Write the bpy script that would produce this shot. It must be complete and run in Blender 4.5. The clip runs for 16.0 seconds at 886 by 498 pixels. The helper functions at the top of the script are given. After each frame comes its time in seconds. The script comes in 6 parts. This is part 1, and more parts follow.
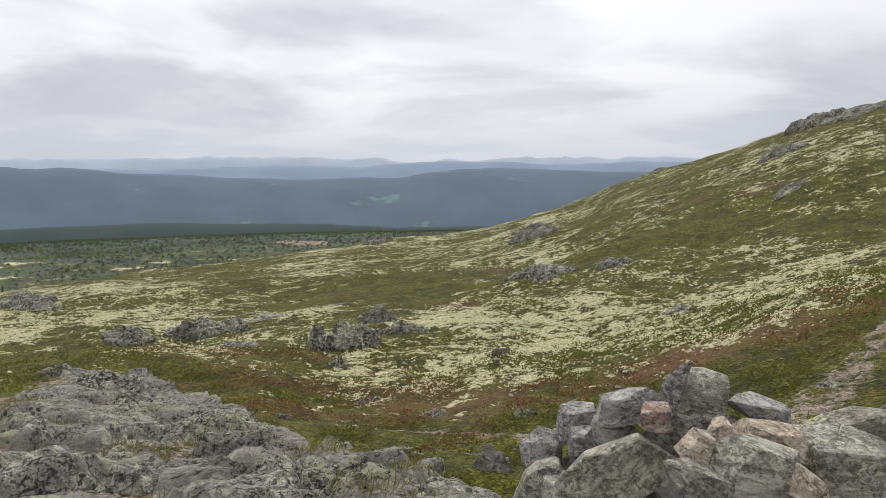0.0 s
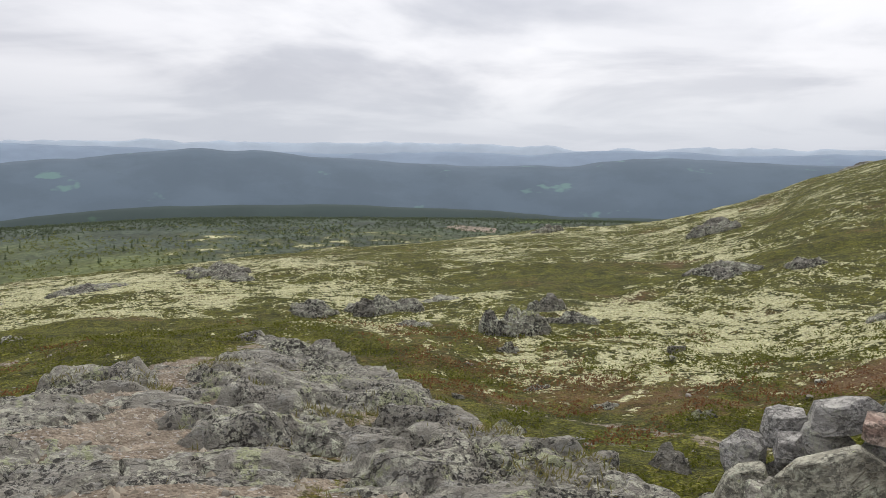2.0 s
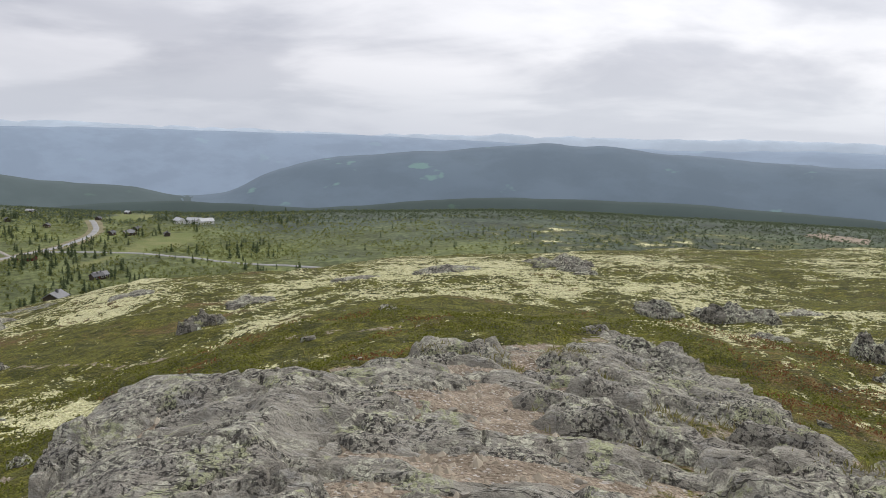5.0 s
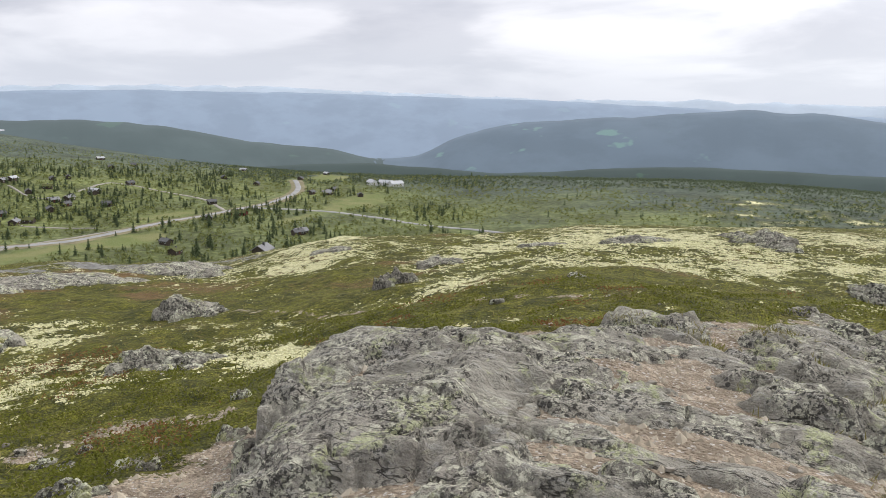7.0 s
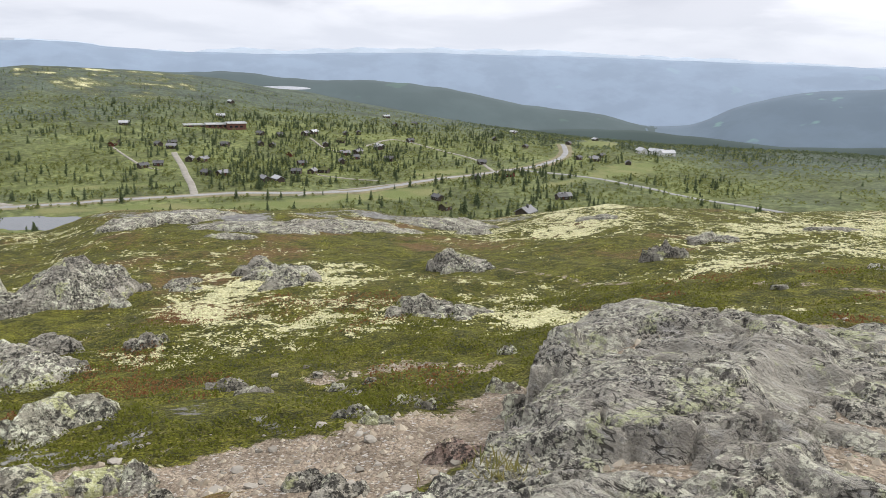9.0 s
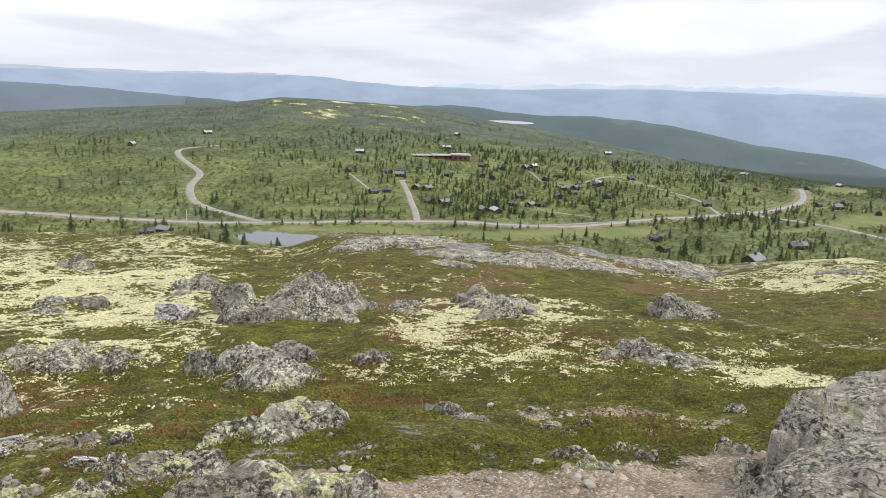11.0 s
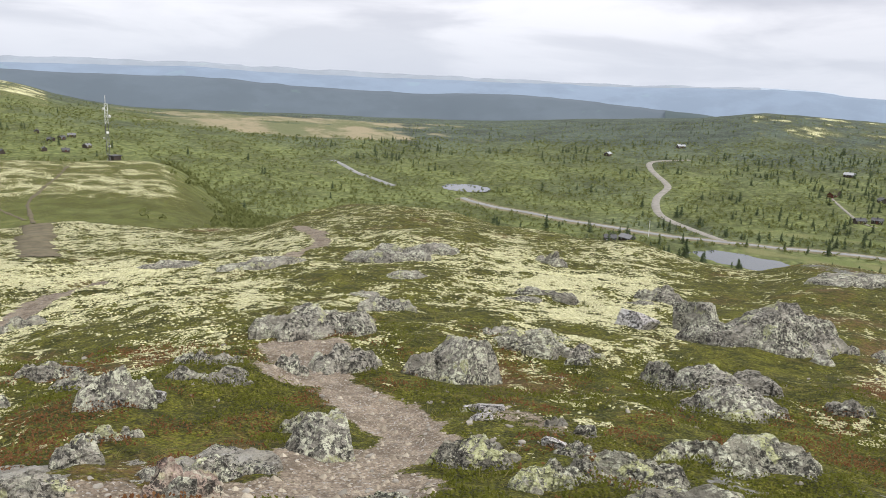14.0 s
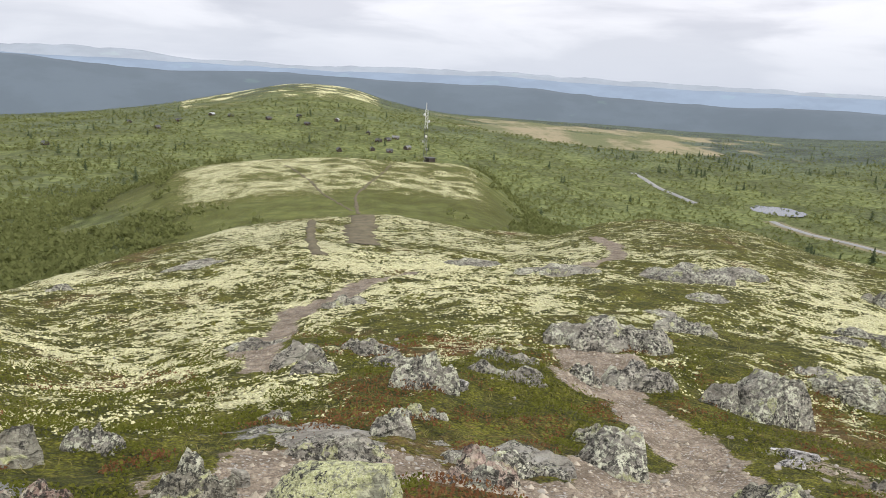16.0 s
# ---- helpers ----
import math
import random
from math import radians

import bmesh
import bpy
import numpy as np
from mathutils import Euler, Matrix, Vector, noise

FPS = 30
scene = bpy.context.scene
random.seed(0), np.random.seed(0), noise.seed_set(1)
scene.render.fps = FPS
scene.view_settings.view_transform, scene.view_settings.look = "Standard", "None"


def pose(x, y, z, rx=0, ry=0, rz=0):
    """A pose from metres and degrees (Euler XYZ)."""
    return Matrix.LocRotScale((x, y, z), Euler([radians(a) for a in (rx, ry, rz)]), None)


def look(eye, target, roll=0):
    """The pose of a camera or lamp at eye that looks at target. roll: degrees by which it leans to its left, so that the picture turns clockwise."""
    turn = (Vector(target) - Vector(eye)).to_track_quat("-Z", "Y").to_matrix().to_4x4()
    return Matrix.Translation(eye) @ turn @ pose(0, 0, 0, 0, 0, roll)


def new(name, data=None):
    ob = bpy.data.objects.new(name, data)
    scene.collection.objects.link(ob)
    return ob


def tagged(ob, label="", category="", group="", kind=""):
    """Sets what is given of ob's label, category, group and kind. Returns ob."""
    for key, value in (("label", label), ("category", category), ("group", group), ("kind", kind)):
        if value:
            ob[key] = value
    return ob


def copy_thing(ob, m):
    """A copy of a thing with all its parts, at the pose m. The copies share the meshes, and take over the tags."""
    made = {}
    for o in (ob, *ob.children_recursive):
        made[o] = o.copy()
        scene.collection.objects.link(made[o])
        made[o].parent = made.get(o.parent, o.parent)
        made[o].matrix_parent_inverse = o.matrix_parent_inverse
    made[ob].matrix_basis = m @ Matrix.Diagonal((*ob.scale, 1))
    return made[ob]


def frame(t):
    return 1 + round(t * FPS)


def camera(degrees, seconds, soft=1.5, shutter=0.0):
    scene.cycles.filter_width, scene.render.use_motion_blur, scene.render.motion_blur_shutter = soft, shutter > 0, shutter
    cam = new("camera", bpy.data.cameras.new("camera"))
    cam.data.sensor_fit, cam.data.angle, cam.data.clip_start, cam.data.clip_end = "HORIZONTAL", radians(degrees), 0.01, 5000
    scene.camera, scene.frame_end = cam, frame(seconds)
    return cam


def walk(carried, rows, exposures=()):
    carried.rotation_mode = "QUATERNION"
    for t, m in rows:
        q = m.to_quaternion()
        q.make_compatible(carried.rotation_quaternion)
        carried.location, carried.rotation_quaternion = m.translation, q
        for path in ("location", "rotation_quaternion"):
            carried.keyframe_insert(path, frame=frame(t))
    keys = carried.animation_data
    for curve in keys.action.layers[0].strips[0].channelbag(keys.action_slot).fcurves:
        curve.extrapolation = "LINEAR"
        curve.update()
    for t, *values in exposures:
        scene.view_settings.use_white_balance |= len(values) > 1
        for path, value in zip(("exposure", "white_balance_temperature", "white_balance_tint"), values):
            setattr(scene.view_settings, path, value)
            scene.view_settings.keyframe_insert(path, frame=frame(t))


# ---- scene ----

# ---- camera: held at arm's length, turned by the body from bearing 0 to 145 ----
cam = camera(60.43, 16.0, soft=0.6)
EYE_HEIGHT = 1.62
PATH = [  # seconds, x, y, height over the eye's mean, tilt, lean, bearing
    (0.0, 0.000, 0.422, 0.022, 83.21, 0.34, 0.00),
    (0.5, -0.020, 0.422, 0.018, 82.96, 0.16, 2.63),
    (1.0, -0.044, 0.416, 0.011, 82.70, -0.20, 6.06),
    (1.5, -0.074, 0.407, 0.012, 82.44, -0.48, 9.69),
    (2.0, -0.100, 0.392, 0.014, 82.27, -0.63, 12.82),
    (2.5, -0.125, 0.386, 0.013, 82.16, -0.79, 16.02),
    (3.0, -0.143, 0.385, 0.007, 82.18, -1.02, 19.11),
    (3.5, -0.176, 0.374, 0.003, 82.06, -1.35, 25.09),
    (4.0, -0.194, 0.367, 0.007, 82.06, -1.22, 30.45),
    (4.5, -0.219, 0.380, 0.010, 81.91, -1.44, 34.06),
    (5.0, -0.251, 0.359, -0.002, 81.54, -1.36, 38.38),
    (7.5, -0.361, 0.228, -0.026, 77.18, -1.82, 57.09),
    (8.0, -0.377, 0.190, -0.034, 75.57, -2.12, 62.97),
    (8.5, -0.388, 0.159, -0.022, 75.26, -1.98, 67.95),
    (11.0, -0.427, -0.003, -0.002, 77.51, -2.25, 88.69),
    (11.5, -0.421, -0.041, -0.001, 77.75, -2.56, 93.92),
    (12.0, -0.426, -0.086, -0.002, 77.78, -2.56, 100.55),
    (12.5, -0.403, -0.124, 0.001, 77.61, -2.33, 107.14),
    (13.0, -0.390, -0.152, 0.001, 77.39, -2.21, 112.78),
    (13.5, -0.371, -0.181, 0.004, 77.26, -2.13, 117.54),
    (14.0, -0.351, -0.212, 0.002, 77.15, -2.29, 123.04),
    (14.5, -0.320, -0.245, 0.001, 77.09, -2.28, 129.07),
    (15.0, -0.279, -0.301, 0.001, 76.83, -2.65, 134.99),
    (15.5, -0.259, -0.330, -0.009, 76.75, -2.73, 140.49),
    (16.0, -0.238, -0.347, -0.018, 76.93, -2.87, 145.42),
]
walk(cam, [(t, pose(x, y, EYE_HEIGHT + z, rx, ry, rz)) for t, x, y, z, rx, ry, rz in PATH],
     exposures=[(0.0, -0.20), (3.0, -0.17), (5.0, -0.10), (8.0, 0.28), (11.0, 0.34), (13.5, 0.24), (16.0, 0.21)])

# ---- overcast sky: a Nishita sky behind a closed layer of cloud, and a wide soft sun ----
SUN_ELEVATION, SUN_BEARING = 50.0, 5.0
sun = new("sun", bpy.data.lights.new("sun", "SUN"))
sun.data.energy, sun.data.angle, sun.data.color = 1.9, radians(26), (1.0, 0.96, 0.9)
SUN_WAY = Vector((-math.sin(radians(SUN_BEARING)) * math.cos(radians(SUN_ELEVATION)), math.cos(radians(SUN_BEARING)) * math.cos(radians(SUN_ELEVATION)), math.sin(radians(SUN_ELEVATION))))
sun.matrix_world = look(SUN_WAY * 60, (0, 0, 0))
world = bpy.data.worlds.new("overcast")
scene.world = world
world.use_nodes = True

# ---- the lie of the land: rings of height round the summit, by bearing (degrees left of +y) ----
EYE = 1.62


def hash2(ix, iy, seed):
    h = (ix.astype(np.int64) * 374761393 + iy.astype(np.int64) * 668265263 + seed * 974711) & 0xFFFFFFFF
    h = ((h ^ (h >> 13)) * 1274126177) & 0xFFFFFFFF
    h = ((h ^ (h >> 16)) * 2246822519) & 0xFFFFFFFF
    return ((h ^ (h >> 15)) & 0xFFFFFF) / float(0xFFFFFF)


def vnoise(x, y, seed=0):
    """Smooth value noise, -1 to 1, one cell per unit."""
    ix, iy = np.floor(x), np.floor(y)
    fx, fy = x - ix, y - iy
    fx, fy = fx * fx * fx * (fx * (fx * 6 - 15) + 10), fy * fy * fy * (fy * (fy * 6 - 15) + 10)
    a, b = hash2(ix, iy, seed), hash2(ix + 1, iy, seed)
    c, d = hash2(ix, iy + 1, seed), hash2(ix + 1, iy + 1, seed)
    return 2 * (a + (b - a) * fx + (c - a) * fy + (a - b - c + d) * fx * fy) - 1


def fbm(x, y, octaves=4, seed=0, gain=0.5):
    total, amp, norm = 0.0, 1.0, 0.0
    for k in range(octaves):
        total, norm = total + amp * vnoise(x, y, seed + 17 * k), norm + amp
        x, y, amp = x * 1.93 + 5.2 + 0.37 * y, y * 1.93 - 3.1 - 0.37 * x, amp * gain
    return total / norm


def smooth(a, b, v):
    t = np.clip((v - a) / (b - a), 0, 1)
    return t * t * (3 - 2 * t)


def ring(knots, soft=1.0):
    """A value for each half degree of bearing from (bearing, value) knots, rounded off."""
    k = sorted(knots)
    a = np.array([p[0] for p in k] + [k[0][0] + 360.0])
    v = np.array([p[1] for p in k] + [k[0][1]], float)
    grid = np.arange(720) * 0.5
    base = np.interp((grid - a[0]) % 360 + a[0], a, v)
    w = np.exp(-0.5 * (np.arange(-12, 13) * 0.5 / soft) ** 2)
    return np.convolve(np.concatenate([base[-12:], base, base[:12]]), w / w.sum(), "valid")


def on(table, bearing):
    p = (bearing % 360) * 2
    i = np.floor(p).astype(int)
    f = p - i
    return table[i % 720] * (1 - f) + table[(i + 1) % 720] * f


BEAR = (-90, -30, -20, -10, 0, 10, 20, 30, 40, 50, 60, 70, 80, 90, 100, 110, 120, 130, 140, 150, 160, 170, 180, 200, 240)
Z_2 = (.1, .1, .1, 0, 0, 0, 0, .02, .02, 0, -.05, -.12, -.2, -.22, -.22, -.22, -.22, -.2, -.18, -.18, -.18, -.15, -.1, 0, .1)
Z_5 = (.4, .1, -.1, -.3, -.4, -.35, -.25, -.15, -.05, -.1, -.45, -.75, -.85, -.95, -.95, -1, -1.05, -1, -.95, -.9, -.9, -.9, -.6, -.2, .2)
Z_9 = (1, .3, -.3, -.8, -1.1, -1.1, -.95, -.8, -.8, -1.1, -1.5, -1.75, -2, -1.95, -2, -2.1, -2.1, -2, -1.95, -1.95, -2.1, -2.2, -1.6, -.6, .4)
Z_16 = (1.6, .1, -.9, -1.3, -1.7, -1.8, -1.75, -1.65, -1.7, -2, -2.5, -2.9, -3, -3.1, -3.3, -3.3, -3.2, -3.15, -3.2, -3.5, -3.8, -4.2, -3, -1, 1)
CREST_R = (80, 64, 60, 60, 62, 55, 50, 45, 42, 38, 36, 36, 34, 32, 30, 34, 46, 55, 48, 48, 44, 34, 28, 40, 80)
# the brow of the hill: bearing and degrees above the eye's level
CREST_EL = ((-90, 3), (-30, 3.1), (-27, 2.5), (-24, 1.7), (-20.8, .6), (-17, -.7), (-13, -1.8), (-9, -3.5), (-6, -4.35), (-2.8, -5.4), (1, -5.9), (5.8, -6.3),
            (9.6, -6.8), (13.5, -7.35), (20, -7.8), (30, -8.5), (37.5, -8.95), (45, -9.5), (50, -10.1), (54, -10.4), (60, -10.8), (64, -11.5), (68.7, -12.3), (72, -12),
            (79, -11.75), (90, -11.45), (96, -11.55), (99.5, -12.65), (104, -12.5), (108, -11.8), (112.5, -11.65), (117.5, -11), (120, -10.5), (124, -9.7),
            (128, -9.55), (132.5, -10.05), (137, -11.5), (140, -11.6), (145, -11.1), (150, -10.9), (155, -11.1), (160, -11.7), (165, -13), (170.7, -14.5), (176, -15.5), (200, -10), (240, 0))
KNOLL_EL = ((-60, -2), (0, -8.3), (40, -11), (60, -12.6), (64, -12.2), (68, -12.4), (80, -13), (100, -13.5), (125, -12.5), (137, -11), (139, -9.8), (141.3, -7.6), (142.8, -6.8), (148, -6.8), (153, -6.7), (160, -7.1), (164.5, -7.9), (167.5, -9.4), (172, -10.8), (180, -11.5), (230, -8))
Z_400 = ((-60, -40), (0, -60), (20, -72), (45, -82), (60, -86), (110, -87), (125, -85), (138, -72), (150, -62), (165, -60), (180, -62), (230, -60))
Z_560 = ((-60, -60), (0, -78), (25, -80), (45, -86), (60, -88), (75, -88), (95, -87), (115, -88), (130, -86), (150, -72), (165, -66), (180, -66), (230, -70))
EL_850 = ((-60, -5.5), (-10, -5.7), (10, -5.9), (30, -5.9), (50, -6.3), (58, -6.5), (75, -5.9), (90, -5), (100, -4.9), (107, -5.2), (120, -5.6), (135, -5), (143, -4.5), (150, -3.6), (158, -3.3), (165, -4.2), (175, -4.9), (230, -5))
EL_1450 = ((-60, -5.6), (-10, -5.6), (10, -5.6), (21, -5.6), (33, -5.5), (42, -5.9), (50, -6.1), (58, -6.0), (64, -5.7), (70, -5.05), (75, -4.3), (80, -3.55), (82, -3.12), (85, -2.96), (87.6, -2.4), (90, -2.15), (96, -1.8), (99, -1.62), (101, -1.65), (103, -2.1), (106, -2.4), (112, -2.7),
           (120, -3.2), (130, -3.2), (142, -3.05), (145, -3), (148.8, -2.4), (152.5, -1.28), (156.5, -1.24), (161, -2.2), (165, -3.1), (170, -3.8), (175, -4.1), (230, -4))


def pairs(values):
    return list(zip(BEAR, values))


def up(el, r):
    return EYE + r * np.tan(np.radians(el))


RING_R, RING_Z = [], []
for _r, _z in ((0.3, 0.0 * ring(pairs(Z_2))), (2.5, ring(pairs(Z_2), 3)), (5, ring(pairs(Z_5), 3)), (9, ring(pairs(Z_9), 3)), (16, ring(pairs(Z_16), 3))):
    RING_R.append(np.full(720, float(_r)))
    RING_Z.append(_z)
_rc, _ec, _kn = ring(pairs(CREST_R), 3), ring(CREST_EL, 0.8), ring(KNOLL_EL, 1.0)
RING_R += [_rc, 118 + 0 * _rc + np.maximum(0, _rc - 70) * 1.2, np.full(720, 225.0), np.full(720, 400.0), np.full(720, 560.0), np.full(720, 850.0), np.full(720, 1450.0), np.full(720, 1850.0), np.full(720, 2250.0), np.full(720, 5200.0)]
_dip = np.where(_kn > _ec - 1, np.minimum(_ec - 0.9, _kn - 2.6), np.minimum(_ec - 1.6, _kn))
_dip = np.where(_ec > -5, _ec - 3.5, _dip)
RING_Z += [up(_ec, _rc), up(_dip, RING_R[6]), up(_kn, 225), ring(Z_400, 3), ring(Z_560, 3), up(ring(EL_850, 3), 850), up(ring(EL_1450, 1.0), 1450), up(ring(EL_1450, 3), 1450) - 45, np.full(720, -400.0), np.full(720, -460.0)]
RING_U = np.array([np.log(r) for r in RING_R])
RING_Z = np.array(RING_Z)


def lie(bearing, r):
    """Height of the land with no small relief: monotone cubic from ring to ring."""
    b, u = np.ravel(bearing), np.log(np.maximum(np.ravel(r), 0.31))
    U = np.array([on(t, b) for t in RING_U])
    Z = np.array([on(t, b) for t in RING_Z])
    h = U[1:] - U[:-1]
    s = (Z[1:] - Z[:-1]) / h
    m = np.zeros_like(Z)
    w1, w2 = 2 * h[1:] + h[:-1], h[1:] + 2 * h[:-1]
    same = s[1:] * s[:-1] > 0
    with np.errstate(divide="ignore", invalid="ignore"):
        m[1:-1] = np.where(same, (w1 + w2) / (w1 / s[:-1] + w2 / s[1:]), 0)
    m[-1] = s[-1]
    k = np.clip((u[None] >= U).sum(0) - 1, 0, len(U) - 2)
    j = np.arange(len(u))
    hh, t = h[k, j], np.clip((u - U[k, j]) / h[k, j], 0, 1)
    t2, t3 = t * t, t * t * t
    z = (2 * t3 - 3 * t2 + 1) * Z[k, j] + (t3 - 2 * t2 + t) * hh * m[k, j] + (3 * t2 - 2 * t3) * Z[k + 1, j] + (t3 - t2) * hh * m[k + 1, j]
    return z.reshape(np.shape(r))


def ground_z(x, y):
    """Height of the ground, with hummocks; works on arrays."""
    x, y = np.asarray(x, float), np.asarray(y, float)
    r = np.hypot(x, y)
    z = lie(np.degrees(np.arctan2(-x, y)), r)
    near, mid = smooth(1.0, 6.0, r), smooth(8, 30, r)
    hum = 0.075 * fbm(x / 0.6, y / 0.6, 3, 3) * smooth(60, 25, r) * near + 0.19 * fbm(x / 2.3, y / 2.3, 3, 9) * near * smooth(300, 120, r)
    hum = hum + 0.35 * fbm(x / 9.0, y / 9.0, 3, 21) * mid * smooth(500, 200, r) + 2.2 * fbm(x / 70.0, y / 70.0, 4, 33) * smooth(90, 500, r)
    hum = hum + 9.0 * fbm(x / 330.0, y / 330.0, 4, 41) * smooth(900, 1900, r) * smooth(1200, 1700, r)
    return z + hum

# ---- node helpers ----
class Net:
    """Short hands for building a node tree."""

    def __init__(self, tree):
        self.t = tree
        self.t.nodes.clear()

    def add(self, kind, inputs=(), **props):
        n = self.t.nodes.new(kind)
        for k, v in props.items():
            setattr(n, k, v)
        for k, v in dict(inputs).items():
            self.put(n, k, v)
        return n

    def put(self, n, key, v):
        if isinstance(v, bpy.types.NodeSocket):
            self.t.links.new(v, n.inputs[key])
        elif isinstance(v, tuple) and len(v) == 3 and n.inputs[key].type == "RGBA":
            n.inputs[key].default_value = (*v, 1)
        else:
            n.inputs[key].default_value = v

    def coord(self, scale=(1, 1, 1), kind="Object", turn=0.0, random=False):
        v = self.add("ShaderNodeTexCoord").outputs[kind]
        if random:
            r = self.add("ShaderNodeObjectInfo").outputs["Random"]
            s = self.add("ShaderNodeVectorMath", {0: self.comb(r, r, r), 1: (37.0, 91.0, 53.0)}, operation="MULTIPLY").outputs[0]
            v = self.add("ShaderNodeVectorMath", {0: v, 1: s}, operation="ADD").outputs[0]
        if turn:
            v = self.add("ShaderNodeMapping", {"Vector": v, "Rotation": (0, 0, radians(turn))}).outputs[0]
        return self.add("ShaderNodeMapping", {"Vector": v, "Scale": scale}).outputs[0]

    def comb(self, a, b, c):
        return self.add("ShaderNodeCombineXYZ", {0: a, 1: b, 2: c}).outputs[0]

    def noise(self, vec, scale, detail=4.0, rough=0.55, warp=0.0):
        return self.add("ShaderNodeTexNoise", {"Vector": vec, "Scale": scale, "Detail": detail, "Roughness": rough, "Distortion": warp}).outputs["Fac"]

    def cells(self, vec, scale, out="Distance", feature="F1"):
        return self.add("ShaderNodeTexVoronoi", {"Vector": vec, "Scale": scale}, feature=feature).outputs[out]

    def math(self, op, a, b=0.0, c=0.0):
        return self.add("ShaderNodeMath", {0: a, 1: b, 2: c}, operation=op).outputs[0]

    def step(self, v, lo, hi, a=0.0, b=1.0):
        return self.add("ShaderNodeMapRange", {"Value": v, "From Min": lo, "From Max": hi, "To Min": a, "To Max": b}, interpolation_type="SMOOTHSTEP").outputs[0]

    def mix(self, f, a, b, blend="MIX"):
        n = self.add("ShaderNodeMix", data_type="RGBA", blend_type=blend)
        for i, v in ((0, f), (6, a), (7, b)):
            if isinstance(v, bpy.types.NodeSocket):
                self.t.links.new(v, n.inputs[i])
            else:
                n.inputs[i].default_value = (*v, 1) if isinstance(v, tuple) else v
        return n.outputs[2]

    def attr(self, name):
        n = self.add("ShaderNodeAttribute", attribute_name=name)
        s = self.add("ShaderNodeSeparateColor", {0: n.outputs["Color"]})
        return s.outputs[0], s.outputs[1], s.outputs[2]

    def bump(self, height, strength, distance):
        return self.add("ShaderNodeBump", {"Height": height, "Strength": strength, "Distance": distance}).outputs[0]

    def surface(self, colour, rough=0.9, normal=None, **more):
        ins = {"Base Color": colour, "Roughness": rough, "Specular IOR Level": 0.25}
        ins.update({k.replace("_", " "): v for k, v in more.items()})
        if normal is not None:
            ins["Normal"] = normal
        b = self.add("ShaderNodeBsdfPrincipled", ins)
        self.add("ShaderNodeOutputMaterial", {0: b.outputs[0]})
        return b


def material(name):
    m = bpy.data.materials.new(name)
    m.use_nodes = True
    return m, Net(m.node_tree)


# clouds: long grey banks over a bright band above the horizon
n = Net(world.node_tree)
way = n.add("ShaderNodeTexCoord").outputs["Generated"]
sep = n.add("ShaderNodeSeparateXYZ", {0: way})
lift = n.math("ADD", n.math("MAXIMUM", sep.outputs[2], 0.0), 0.17)
flat = n.comb(n.math("DIVIDE", sep.outputs[0], lift), n.math("DIVIDE", sep.outputs[1], lift), 0.0)
banks = n.noise(flat, 0.70, 6.0, 0.50, 0.35)
wisps = n.noise(n.add("ShaderNodeMapping", {"Vector": way, "Scale": (1.2, 1.2, 4.0)}).outputs[0], 2.4, 6.0, 0.55, 0.4)
grey = n.math("ADD", n.math("MULTIPLY", n.step(banks, 0.42, 0.60), 0.70), n.math("MULTIPLY", n.step(wisps, 0.42, 0.62), 0.30))
cloud = n.mix(grey, (1.0, 1.0, 1.025), (0.62, 0.636, 0.695))
low = n.step(sep.outputs[2], 0.0, 0.10)
cloud = n.mix(low, n.mix(0.72, cloud, (0.70, 0.75, 0.82)), cloud)
toward = n.add("ShaderNodeVectorMath", {0: way, 1: tuple(SUN_WAY)}, operation="DOT_PRODUCT").outputs["Value"]
bright = n.step(toward, 0.42, 1.0)
cloud = n.mix(bright, n.mix(1.0, cloud, (0.93, 0.93, 0.97), "MULTIPLY"), n.mix(1.0, cloud, (1.46, 1.45, 1.44), "MULTIPLY"))
high = n.step(sep.outputs[2], 0.25, 0.9)
cloud = n.mix(high, cloud, n.mix(0.5, cloud, (1.2, 1.2, 1.24)))
sky = n.add("ShaderNodeTexSky", sky_type="NISHITA", sun_disc=False, sun_elevation=radians(SUN_ELEVATION), sun_rotation=radians(-SUN_BEARING))
clear = n.add("ShaderNodeBackground", {"Color": sky.outputs[0], "Strength": 0.08})
cover = n.add("ShaderNodeBackground", {"Color": cloud, "Strength": 0.97})
n.add("ShaderNodeOutputWorld", {0: n.add("ShaderNodeMixShader", {0: 0.93, 1: clear.outputs[0], 2: cover.outputs[0]}).outputs[0]})

# ---- materials ----
LICHEN_A, LICHEN_B = (0.56, 0.54, 0.28), (0.86, 0.83, 0.54)
GREEN_A, GREEN_B, GREEN_C = (0.064, 0.069, 0.009), (0.150, 0.150, 0.017), (0.26, 0.238, 0.042)
RUST, EARTH = (0.13, 0.055, 0.03), (0.10, 0.076, 0.052)
GRAVEL_A, GRAVEL_B = (0.45, 0.375, 0.285), (0.25, 0.198, 0.148)

